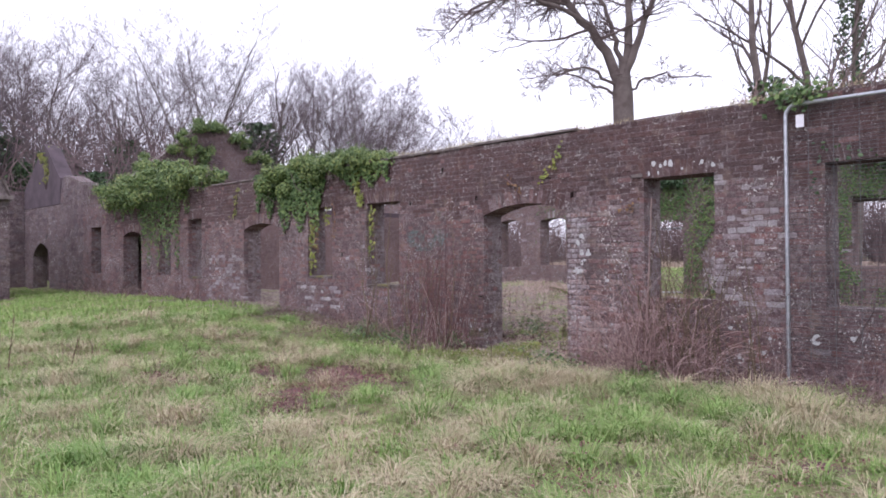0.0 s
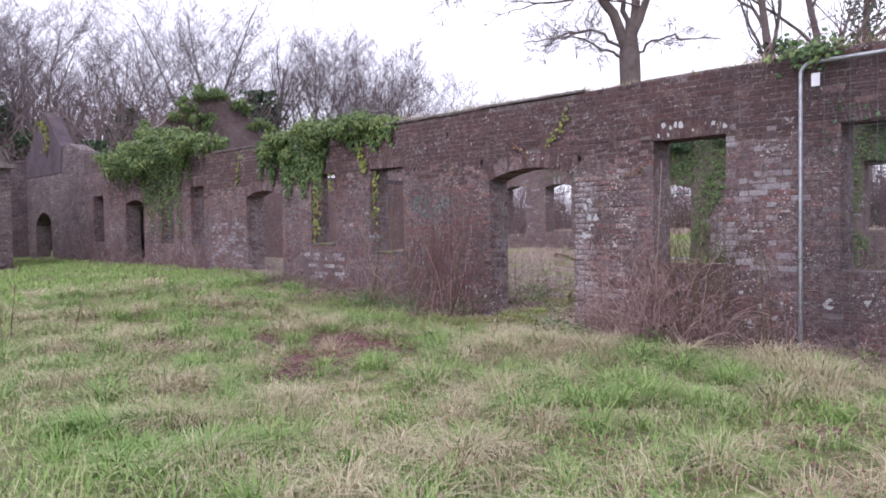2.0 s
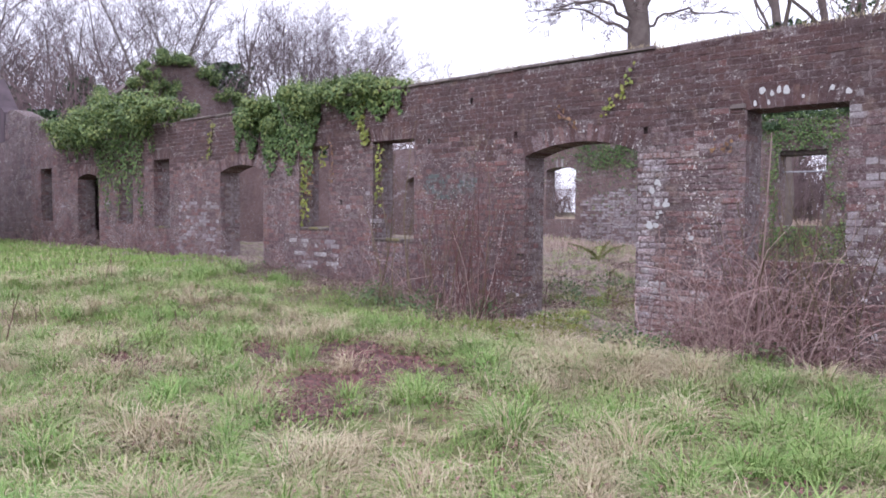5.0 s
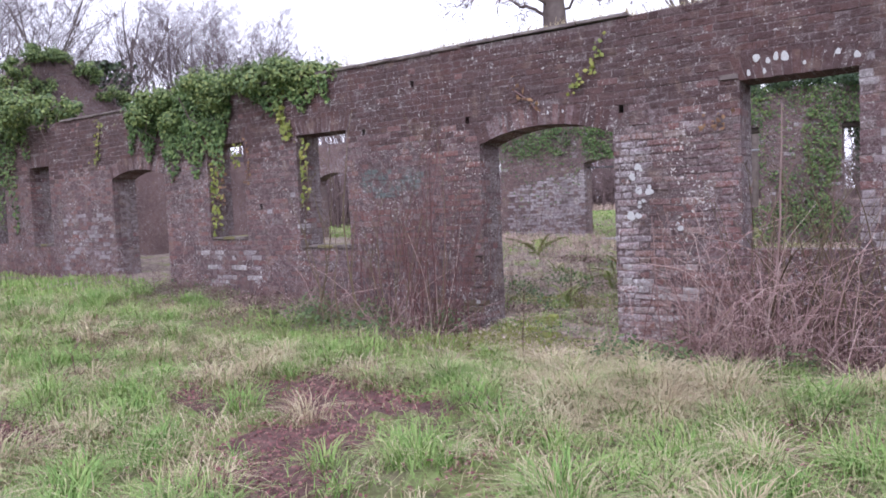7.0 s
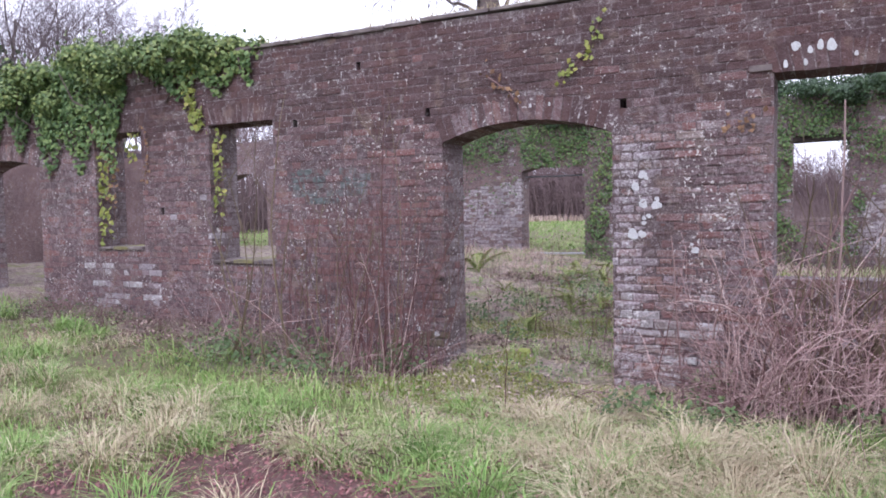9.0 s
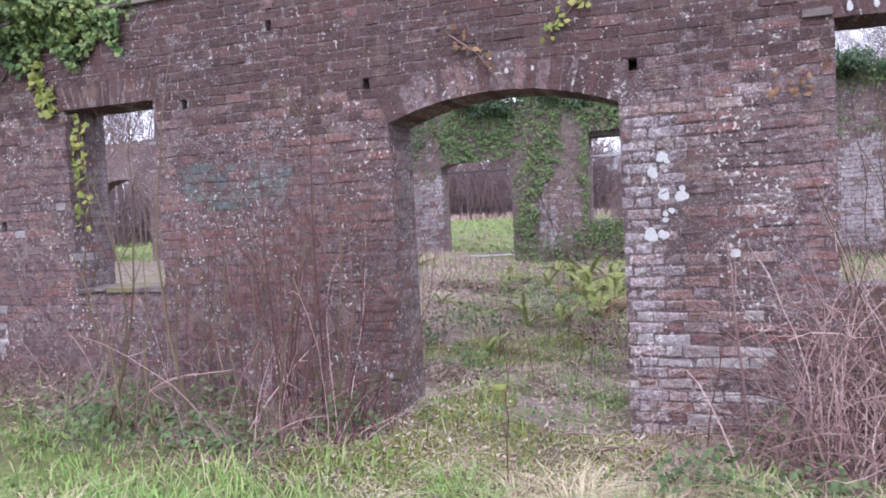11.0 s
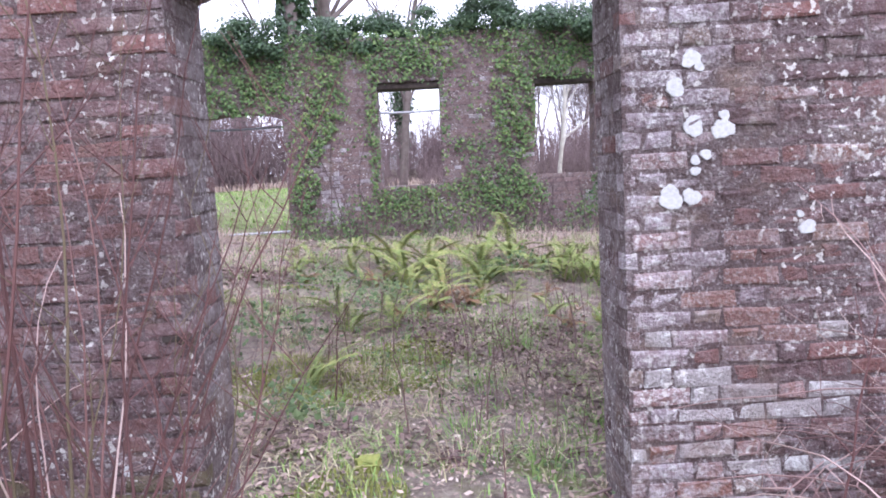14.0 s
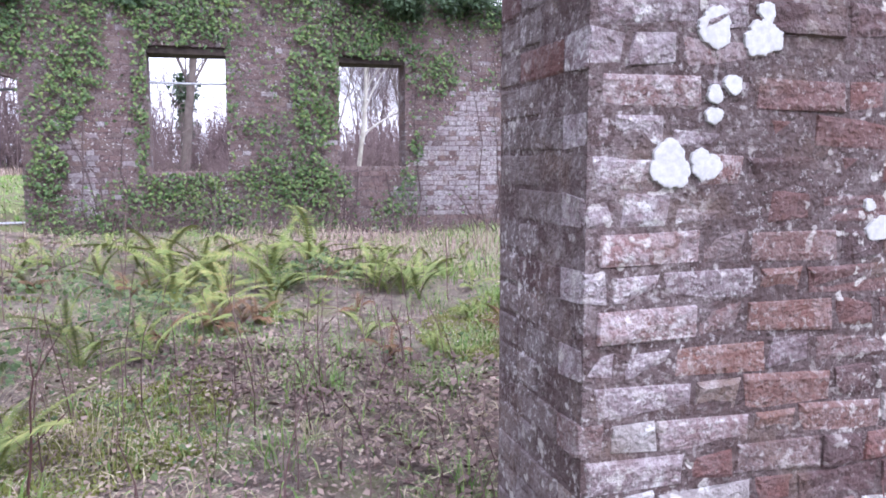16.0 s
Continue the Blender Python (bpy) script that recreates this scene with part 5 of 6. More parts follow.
def vine(name, pts, n, mt, label, seed, size=0.06, wide=0.05):
    g = np.random.default_rng(seed)
    pts = np.array(pts, float)
    t = thing(name, pts[-1], label, "creeper")
    sh = Shape()
    tube(sh, pts, np.linspace(0.008, 0.004, len(pts)), 4)
    part("stem", sh.mesh(name + "_stem", CANE), t)
    f = g.random(n) * (len(pts) - 1)
    i = np.minimum(f.astype(int), len(pts) - 2)
    p = pts[i] + (pts[i + 1] - pts[i]) * (f - i)[:, None] + g.normal(0, wide, (n, 3)) * (1, 0.3, 1)
    p[:, 1] = np.minimum(p[:, 1], pts[0, 1] - 0.01)
    sh = Shape()
    leaf_quads(sh, p, outward(n, (0, -1, 0.4), g), g.uniform(0.7, 1.3, n) * size, g)
    part("leaves", sh.mesh(name + "_leaves", mt), t, kind="stuff")


vine("creeper", [(-6.53, -0.03, 3.3), (-6.6, -0.03, 3.1), (-6.75, -0.03, 2.9), (-6.9, -0.03, 2.75)], 34, IVY_YELLOW, "thin yellowing creeper trailing down to the arch", 91, 0.05, 0.03)
vine("creeper", [(-7.6, -0.03, 2.85), (-7.4, -0.03, 2.7), (-7.25, -0.03, 2.5)], 16, RUSTY_FERN, "withered brown creeper on the arch crown", 92, 0.045)
vine("creeper", [(-11.33, -0.03, 3.35), (-11.4, -0.03, 3.1), (-11.3, -0.03, 2.85), (-11.2, -0.03, 2.6)], 120, IVY_YELLOW, "yellow ivy strand beside the window", 93, 0.06, 0.05)
vine("creeper", [(-11.08, 0.06, 2.62), (-11.05, 0.12, 2.3), (-11.06, 0.15, 2.0), (-11.06, 0.2, 1.6)], 70, IVY_YELLOW, "yellow ivy on the window jamb", 94, 0.06, 0.07)
vine("creeper", [(-13.0, 0.05, 2.6), (-12.98, 0.12, 2.2), (-13.0, 0.2, 1.8), (-13.0, 0.25, 1.3)], 110, IVY_YELLOW, "ivy hanging down the window jamb", 95, 0.07, 0.09)
vine("creeper", [(-12.75, 0.02, 2.66), (-12.72, -0.02, 2.4), (-12.78, 0.02, 2.1), (-12.74, 0.05, 1.75)], 60, RUSTY_FERN, "withered ivy curtain hanging across the window opening", 99, 0.05, 0.06)
vine("creeper", [(-12.4, 0.02, 2.66), (-12.42, 0.0, 2.5), (-12.38, 0.02, 2.3)], 40, IVY_YELLOW, "short yellowing ivy strand under the window head", 100, 0.05, 0.05)
vine("creeper", [(-12.15, -0.02, 2.7), (-12.1, -0.02, 2.3), (-12.15, -0.02, 2.0)], 26, RUSTY_FERN, "red withered creeper on the brickwork", 96, 0.04, 0.03)
vine("creeper", [(-15.9, -0.02, 3.3), (-16.0, -0.02, 2.9), (-16.1, -0.02, 2.6)], 50, IVY_YELLOW, "yellowing creeper below the wall top", 97, 0.05, 0.06)
vine("creeper", [(-5.35, -0.03, 2.32), (-5.4, -0.03, 2.25), (-5.55, -0.03, 2.22)], 18, RUSTY_FERN, "brown withered creeper on the brickwork", 98, 0.045)


# ---- stems and brambles ----
def saplings():
    """Clumps of thin shoots, splaying from shared roots."""
    g = np.random.default_rng(101)
    t = thing("sapling_thicket", (-9.1, -0.5, 0.1), "thicket of thin red-brown leafless saplings before the brick wall", "sapling")
    stems = [(-9.26, -0.95, 2.6, 0.013, 0.03, OLIVE_STEM), (-8.55, -0.42, 2.9, 0.010, 0.04, RED_STEM), (-9.58, -0.95, 1.9, 0.010, -0.1, OLIVE_STEM), (-8.72, -0.6, 2.6, 0.008, -0.04, RED_STEM),
             (-8.4, -0.5, 2.0, 0.007, 0.3, RED_STEM), (-8.3, -0.45, 1.6, 0.006, 0.42, RED_STEM), (-8.62, -0.85, 1.5, 0.009, 0.22, OLIVE_STEM), (-8.85, -0.9, 1.3, 0.008, -0.2, OLIVE_STEM), (-8.3, -0.75, 1.7, 0.006, 0.55, RED_STEM), (-8.15, -0.6, 1.5, 0.005, 0.38, RED_STEM), (-8.2, -0.9, 1.2, 0.005, 0.7, RED_STEM)]
    for c in range(27):
        cx, cy = (g.uniform(-10.2, -8.2) if c < 5 else min(g.normal(-8.66, 0.42), -8.0)), g.uniform(-0.85, -0.2)
        for k in range(int(g.integers(1, 4))):
            mt = OLIVE_STEM if g.random() < 0.3 else RED_STEM
            tall = g.uniform(0.6, 1.9) if c < 5 else g.uniform(1.0, 2.7)
            stems.append((cx + g.normal(0, 0.05), cy + g.normal(0, 0.04), tall, g.uniform(0.0035, 0.0075), g.normal(0.02, 0.17), mt))
    for x, y, h in ((-9.75, -1.15, 2.1), (-9.55, -1.2, 1.6), (-9.9, -1.05, 1.9), (-9.3, -1.25, 1.3), (-9.15, -1.1, 1.5), (-8.75, -0.95, 1.7)):
        stems.append((x, y, h, 0.0095, g.normal(0, 0.12), OLIVE_STEM))
    for x, y, h, r, lean, mt in stems:
        sh = Shape()
        z = float(land(x, y)) - 0.03
        n = 11
        zz = np.linspace(0, 1, n)
        bend = g.normal(0, 0.10)
        pts = np.stack([x + h * (lean * zz + bend * np.sin(zz * 3.0)) + np.cumsum(g.normal(0, 0.010, n)), np.minimum(y + np.cumsum(g.normal(-0.004, 0.012, n)), -0.04), z + h * zz], -1)
        tube(sh, pts, np.linspace(r, r * 0.22, n), 5)
        stem = part("stem", sh.mesh("sapling_stem", mt), t)
        sh = Shape()
        for k in range(int(g.integers(3, 8))):
            i = int(g.integers(3, n - 1))
            L = g.uniform(0.12, 0.5) * (0.4 + h / 3)
            a = g.choice([-1, 1]) * g.uniform(0.3, 0.9)
            e = pts[i] + np.array([a * L * 0.8, g.normal(0, 0.12) * L, L * g.uniform(0.6, 0.95)])
            m1 = pts[i] * 0.5 + e * 0.5 + np.array([0, 0, -0.06 * L])
            tube(sh, [pts[i], m1, e], [r * 0.42, r * 0.3, 0.001], 3)
            if L > 0.25:
                e2 = m1 + np.array([a * L * 0.3, 0, L * 0.45])
                tube(sh, [m1, e2], [r * 0.25, 0.001], 3)
        part("twig", sh.mesh("sapling_twigs", mt), stem, kind="stuff")


saplings()


def cane_path(g, p, az, length, rise, droop, wander):
    """One cane: springs up, bows over and wanders."""
    n = max(6, int(length / 0.13))
    d = np.array([math.cos(az) * (1 - rise), math.sin(az) * (1 - rise) * 0.7, rise])
    pts = [np.array(p, float)]
    kink = g.normal(0, wander, 3) * (1, 0.7, 0.4)
    for i in range(n):
        d = d + np.array([0, 0, -droop / n]) + kink * 2.2 / n + g.normal(0, wander * 0.5, 3)
        d = d / np.linalg.norm(d)
        q = pts[-1] + d * length / n
        if q[2] < float(land(q[0], q[1])) + 0.01:
            q[2] = float(land(q[0], q[1])) + 0.01
            d[2] = abs(d[2]) * 0.3
        if p[1] < 0:
            q[1] = min(q[1], -0.04)
        pts.append(q)
    return np.array(pts)


def brambles(name, n, spots, high, mt, label, seed, r=0.004, droop=1.6, wander=0.22, rise=(0.5, 0.95)):
    """Arching tangled canes springing from loose clumps: spots of x, y, half widths and share."""
    g = np.random.default_rng(seed)
    sh = Shape()
    for cx, cy, rx, ry, share in spots:
        for i in range(int(n * share)):
            x, y = cx + rx * g.uniform(-1, 1), cy + ry * g.uniform(-1, 1)
            y = min(y, -0.05) if cy < 0 else y
            L = high * g.uniform(0.5, 1.5)
            pts = cane_path(g, (x, y, float(land(x, y)) - 0.02), g.uniform(0, 6.28), L, g.uniform(*rise), droop * g.uniform(0.5, 1.3), wander)
            rr = r * g.uniform(0.6, 1.6)
            tube(sh, pts, np.linspace(rr, rr * 0.35, len(pts)), 3)
            for k in range(int(g.integers(1, 4))):
                i2 = int(g.integers(2, len(pts) - 1))
                q = pts[i2] + g.normal(0, 0.10, 3) * (1, 0.6, 1) + (0, 0, 0.03)
                q[1] = min(q[1], -0.03) if cy < 0 else q[1]
                tube(sh, [pts[i2], (pts[i2] + q) / 2 + g.normal(0, 0.012, 3), q], [rr * 0.5, rr * 0.4, 0.001], 3)
    return tagged(new(name, sh.mesh(name, mt)), label, "bramble", kind="stuff")


brambles("bramble_heap", 300, [(-4.72, -0.42, 0.42, 0.36, 0.55), (-4.45, -0.5, 0.45, 0.3, 0.3), (-5.0, -0.7, 0.4, 0.4, 0.15)], 1.15, DARK_CANE, "dark tangled heap of dead bramble under the broken window", 111, 0.0032, 2.2, 0.34)
brambles("bramble_heap", 300, [(-5.05, -0.85, 0.4, 0.35, 0.42), (-4.55, -0.75, 0.5, 0.35, 0.43), (-5.45, -0.75, 0.3, 0.35, 0.15)], 1.2, BRAMBLE, "pinkish dead bramble canes arching before the pier", 112, 0.0036, 1.25, 0.3, (0.6, 0.97))
brambles("bramble_heap", 70, [(-4.6, -0.35, 0.55, 0.28, 0.8), (-3.7, -0.4, 0.4, 0.25, 0.2)], 1.45, OLIVE_STEM, "tall grey-brown stems crowding the broken window", 119, 0.007, 0.4, 0.14, (0.85, 0.98))
brambles("pale_canes", 44, [(-9.4, -1.05, 0.9, 0.3, 0.7), (-8.4, -0.8, 0.4, 0.2, 0.3)], 1.0, BRAMBLE, "pale dead canes leaning among the saplings", 122, 0.0036, 0.8, 0.12, (0.45, 0.9))
brambles("dead_weeds", 420, [(-7.6, -2.5, 0.7, 0.2, 0.14), (-8.9, -3.3, 0.5, 0.25, 0.12), (-8.7, -5.1, 0.45, 0.2, 0.12), (-9.9, -4.1, 0.4, 0.25, 0.1), (-6.5, -4.9, 0.45, 0.25, 0.1), (-6.2, -3.4, 0.3, 0.25, 0.08), (-10.8, -3.2, 0.5, 0.3, 0.1), (-5.0, -3.9, 0.3, 0.2, 0.06), (-11.5, -5.2, 0.4, 0.25, 0.08), (-4.0, -2.4, 0.4, 0.2, 0.1)], 0.28, DARK_CANE, "low brown tangles of dead weeds in the grass", 120, 0.0035, 2.2, 0.35, (0.4, 0.9))
brambles("bramble_heap", 260, [(-3.6, -0.7, 0.5, 0.5, 0.2), (-2.0, -0.7, 1.2, 0.5, 0.5), (0.0, -0.7, 1.0, 0.5, 0.3)], 0.75, CANE, "low dead brambles along the wall foot behind long grass", 113, 0.0035, 2.0, 0.25)
brambles("wall_foot_twigs", 560, [(-9.2, -0.6, 1.1, 0.5, 0.4), (-11.8, -0.5, 1.6, 0.45, 0.35), (-15.2, -0.5, 1.9, 0.4, 0.25)], 0.5, CANE, "thin dead twigs along the wall foot", 114, 0.0028, 1.5, 0.25)
brambles("wall_foot_twigs", 170, [(-21.2, -0.5, 4.2, 0.4, 1.0)], 0.7, CANE, "thin dead twigs along the far wall foot", 115, 0.005, 1.4, 0.25)
brambles("doorway_brambles", 85, [(-6.0, -0.8, 0.55, 0.35, 1.0)], 0.5, BRAMBLE, "flattened dead canes beside the doorway pier", 116, 0.0035, 2.0, 0.22, (0.3, 0.7))
brambles("ruin_twigs", 330, [(-7.5, 5.5, 4.3, 3.8, 0.75), (-7.3, 2.2, 1.6, 1.2, 0.25)], 0.5, CANE, "dead weed stems inside the ruin", 117, 0.0036, 0.4, 0.1, (0.85, 0.98))
brambles("ruin_brambles", 150, [(-6.0, 8.95, 3.0, 0.5, 1.0)], 0.8, TWIG, "dark bramble against the inner wall foot", 118, 0.005, 1.4, 0.2)


def lone_stems():
    g = np.random.default_rng(121)
    for x, y, h, dx, dy, r in ((-4.75, -0.75, 2.3, 0.05, 0.1, 0.013), (-5.15, -0.9, 1.75, 0.55, 0.2, 0.009), (-7.05, -1.04, 0.75, 0.02, 0.02, 0.005), (-5.75, -0.75, 1.35, -0.1, 0.1, 0.009), (-7.84, 1.78, 0.6, 0.03, 0, 0.006),
                               (-6.0, -0.6, 1.0, 0.2, 0.1, 0.006), (-10.9, -6.2, 0.75, 0.1, 0.05, 0.007), (-10.7, -6.35, 0.6, -0.15, 0.0, 0.006), (-11.1, -6.3, 0.55, 0.1, 0.0, 0.005), (-10.4, -5.6, 0.6, 0.12, 0.1, 0.006),
                               (-12.8, -3.6, 0.55, 0.05, 0.1, 0.006), (-14.1, -2.9, 0.6, -0.05, 0, 0.006), (-4.45, -0.35, 1.7, 0.1, 0.1, 0.010)):
        sh = Shape()
        z = float(land(x, y)) - 0.03
        zz = np.linspace(0, 1, 8)
        pts = np.stack([x + dx * zz ** 1.4 + g.normal(0, 0.006, 8), y + dy * zz ** 1.4, z + h * zz], -1)
        tube(sh, pts, np.linspace(r, r * 0.45, 8), 6)
        for k in range(3):
            i = int(g.integers(3, 7))
            e = pts[i] + np.array([g.normal(0, 0.12), g.normal(0, 0.06), g.uniform(0.08, 0.22)])
            tube(sh, [pts[i], (pts[i] + e) / 2, e], [r * 0.4, r * 0.3, 0.0015], 4)
        tagged(new("dead_stem", sh.mesh("dead_stem", CANE if r > 0.0075 else RED_STEM)), "single bare upright weed stem", "stem", "bare weed stems")


lone_stems()


def wall_top_growth():
    """Dead grass and twigs rooted on the wall head."""
    g = np.random.default_rng(133)
    sh = Shape()
    n = 6000
    x = g.uniform(-10.4, 4, n)
    k = g.random(n) < 0.25 + 0.75 * ease(0.35, 0.65, patches(x, x * 0, 2.2, 134))
    x = x[k]
    y = g.uniform(-0.02, 0.42, len(x))
    z = np.where(x < -6.25, 3.475, np.where(x < -1, 3.44, 3.46))
    blades(sh, x, y, g.uniform(0.04, 0.14, len(x)) * (1 + 1.1 * ease(-4.6, -3, x)), g.uniform(0.005, 0.009, len(x)), g.uniform(0.3, 1.3, len(x)), g, z=z)
    stuff("wall_top_grass", sh, STRAW, "dead grass and moss growing on the wall top", "grass")
    sh = Shape()
    for i in range(240):
        x, y = -4.2 + 7 * g.random() ** 0.8, g.uniform(-0.1, 0.4)
        a, L = g.uniform(0, 6.28), g.uniform(0.2, 0.6)
        p0 = np.array([x, y, 3.44])
        m1 = p0 + (math.cos(a) * L * 0.5, math.sin(a) * L * 0.3, L * g.uniform(0.3, 0.8))
        e = p0 + (math.cos(a) * L, math.sin(a) * L * 0.5 - 0.15, L * g.uniform(-0.5, 0.6))
        tube(sh, [p0, m1, e], [0.005, 0.004, 0.0015], 3)
    tagged(new("wall_top_brambles", sh.mesh("wall_top_brambles", CANE)), "dead bramble tangle spilling over the wall top", "bramble", kind="stuff")
    sh = Shape()
    n = 240
    p = np.stack([g.normal(-3.1, 0.2, n), g.uniform(-0.25, 0.1, n), g.normal(3.46, 0.09, n)], -1)
    leaf_quads(sh, p, outward(n, (0, -1, 0.6), g), g.uniform(0.05, 0.08, n), g)
    p2 = np.stack([g.uniform(-2.2, 2.5, 900), g.uniform(-0.3, 0.2, 900), g.normal(3.62, 0.16, 900)], -1)
    leaf_quads(sh, p2, outward(900, (0, -1, 0.6), g), g.uniform(0.05, 0.08, 900), g)
    stuff("wall_top_ivy", sh, IVY, "small ivy tufts on the wall top by the fence", "ivy")


wall_top_growth()


# ---- ferns ----
def fern(mt, seed, label, fronds=8, size=0.6):
    g = np.random.default_rng(seed)
    t = thing("fern", (0, 0, 0), label, "fern", "ferns in the ruin")
    for k in range(fronds):
        sh = Shape()
        a = 6.28 * k / fronds + g.normal(0, 0.55)
        L = size * g.uniform(0.6, 1.25)
        tilt = g.uniform(0.6, 1.75)
        n = 16
        s = np.linspace(0, 1, n)
        out = L * (0.12 * s + 0.5 * s ** 1.8) * tilt
        up = L * (1.0 * s - 0.45 * s ** 2.4) / (0.5 + 0.5 * tilt)
        rach = np.stack([np.cos(a) * out, np.sin(a) * out, up], -1)
        tube(sh, rach, np.linspace(0.006, 0.002, n), 4)
        side = np.array([-math.sin(a), math.cos(a), 0])
        for i in range(3, n):
            w = L * 0.19 * math.sin(math.pi * min(1, (i - 1.5) / (n - 0.5)) ** 0.8) + 0.012
            fwd = (rach[i] - rach[i - 1])
            for sg in (-1, 1):
                for half in (0, 0.5):
                    b0 = rach[i] - fwd * half
                    tip = b0 + side * sg * w + fwd * 0.9 + np.array([0, 0, -0.15 * w])
                    sh.add([b0 - fwd * 0.2, b0 + side * sg * w * 0.5 - fwd * 0.1 + fwd * 0.45, tip, b0 + fwd * 0.22], [(0, 1, 2, 3)])
        part("frond", sh.mesh("frond", mt), t)
    return t


def ferns():
    g = np.random.default_rng(141)
    green = "yellow-green fern with arching fronds"
    protos = [fern(FERN, 142, green, 6, 0.62), fern(FERN, 143, green, 5, 0.50), fern(RUSTY_FERN, 144, "collapsed rusty brown dead fern", 9, 0.36), fern(FERN, 145, green, 4, 0.55), fern(FERN, 146, green, 7, 0.42), fern(RUSTY_FERN, 147, "half-withered brown fern with few fronds", 5, 0.3)]
    spots = [(g.normal(-6.9, 1.05), g.normal(5.8, 1.05), int(g.choice([0, 0, 1, 3, 4, 4, 5])), g.uniform(0.5, 1.1)) for _ in range(60)]
    spots += [(g.uniform(-9.4, -4.4), g.uniform(3.6, 8.0), int(g.choice([1, 3, 4, 4, 5])), g.uniform(0.4, 0.8)) for _ in range(34)]
    spots += [(-6.3, 6.4, 0, 1.3), (-5.5, 4.9, 3, 1.2), (-7.7, 6.6, 0, 1.2), (-5.2, 3.6, 2, 1.2), (-5.0, 3.8, 2, 1.1), (-6.9, 4.4, 5, 1.0), (-7.5, 3.9, 5, 0.9)]
    used = [False] * 6
    for x, y, k, s in spots:
        m = pose(x, y, float(land(x, y)) - 0.03, g.uniform(-22, 22), g.uniform(-22, 22), g.uniform(0, 360))
        ob = protos[k] if not used[k] else copy_thing(protos[k], m)
        ob.matrix_basis = m
        ob.scale = (s, s, s)
        used[k] = True


ferns()


def log_pile():
    sh = Shape()
    g = np.random.default_rng(151)
    for i in range(26):
        x, y = g.uniform(-7.6, -5.8), g.uniform(-1.5, 1.2)
        a, L = g.uniform(0, 3.14), g.uniform(0.15, 0.5)
        z = float(land(x, y)) + 0.015
        d = np.array([math.cos(a) * L, math.sin(a) * L, g.uniform(-0.01, 0.04)])
        p = np.array([x, y, z])
        tube(sh, [p - d / 2, p + g.normal(0, 0.015, 3) + (0, 0, 0.01), p + d / 2], [0.007, 0.006, 0.003], 5)
    tagged(new("fallen_sticks", sh.mesh("fallen_sticks", CANE)), "pale fallen sticks on the ground in the doorway", "sticks", kind="stuff")


log_pile()
for i, (x, y, s) in enumerate([(-7.55, 0.65, 0.07), (-5.0, -0.3, 0.2)]):
    ob = tagged(new("mossy_stone", stone_mesh("mossy_stone", (s * 1.6, s * 1.3, s), MOSS, 160 + i, 0.5)), "small stone cushioned with yellow-green moss", "stone", "mossy stones")
    ob.location = (x, y, float(land(x, y)) - 0.02)
    ob.rotation_euler = (0, 0, i * 1.3)


# ---- trees ----
def bare_tree(seed, height, r0, lean=0.0, levels=4, first=0.25, spread=0.75, kids=(7, 6, 5, 4), twig_r=0.012, up=0.5, fork=0, stem=0.3, low=0, apart=False, splay=0.5):
    """Trunk and limbs in one shape, twigs in another; base at the origin."""
    g = np.random.default_rng(seed)
    wood, twig, limbs = Shape(), Shape(), []

    def grow(p, d, length, r, level):
        n = 7 if level == 0 else (5 if level == 1 else 3 if level > 2 else 4)
        pts, dirs = [p], [d]
        for i in range(n):
            d = d + g.normal(0, 0.07 + 0.05 * level, 3) + np.array([0, 0, 0.05 * up * level])
            d = d / np.linalg.norm(d)
            p = p + d * length / n
            pts.append(p)
            dirs.append(d)
        end = r * (0.35 if level else 0.3)
        rad = np.linspace(r, max(end, twig_r * 0.5), n + 1)
        home = wood if level < 2 else twig
        if apart and level < 2 and (level == 1 or fork):
            home = Shape()
            limbs.append(home)
        tube(home, pts, rad, 8 if level == 0 else 5 if level == 1 else 3)
        if level >= levels:
            return
        k = kids[min(level, len(kids) - 1)]
        for j in range(k):
            f = first + (1 - first) * (j + g.random()) / k if level == 0 else 0.25 + 0.75 * (j + g.random()) / k
            x = f * n
            i = min(int(x), n - 1)
            q = pts[i] + (pts[i + 1] - pts[i]) * (x - i)
            az = g.uniform(0, 6.28)
            side = np.array([math.cos(az), math.sin(az), g.uniform(-0.1, 0.35)])
            dd = dirs[i] * (1 - spread * 0.5) + side * spread + np.array([0, 0, up * 0.5])
            dd /= np.linalg.norm(dd)
            rr = rad[i] * g.uniform(0.4, 0.62)
            grow(q, dd, length * g.uniform(0.38, 0.62) * (1.15 - 0.5 * f if level == 0 else 1), max(rr, twig_r * 0.6), level + 1)

    d0 = np.array([lean, 0, 1.0])
    d0 /= np.linalg.norm(d0)
    if fork:
        pts = np.array([(0, 0, 0), (0.03, 0, height * stem * 0.5), (0, 0.02, height * stem)])
        tube(wood, pts, [r0 * 1.15, r0, r0 * 0.92], 10)
        for k in range(low):
            az = 6.28 * k / low + g.normal(0, 0.4)
            grow(np.array([0, 0, height * stem * g.uniform(0.72, 0.95)]), np.array([math.cos(az), math.sin(az), 0.25]), height * 0.33, r0 * 0.22, 1)
        for k in range(fork):
            az = 6.28 * k / fork + g.normal(0, 0.3)
            d = np.array([math.cos(az) * splay, math.sin(az) * splay * 0.8, 1.0])
            grow(pts[-1], d / np.linalg.norm(d), height * g.uniform(0.85, 1.0) * (1 - stem), r0 * g.uniform(0.33, 0.46), 0)
    else:
        grow(np.zeros(3), d0, height, r0, 0)
    return wood, twig, limbs


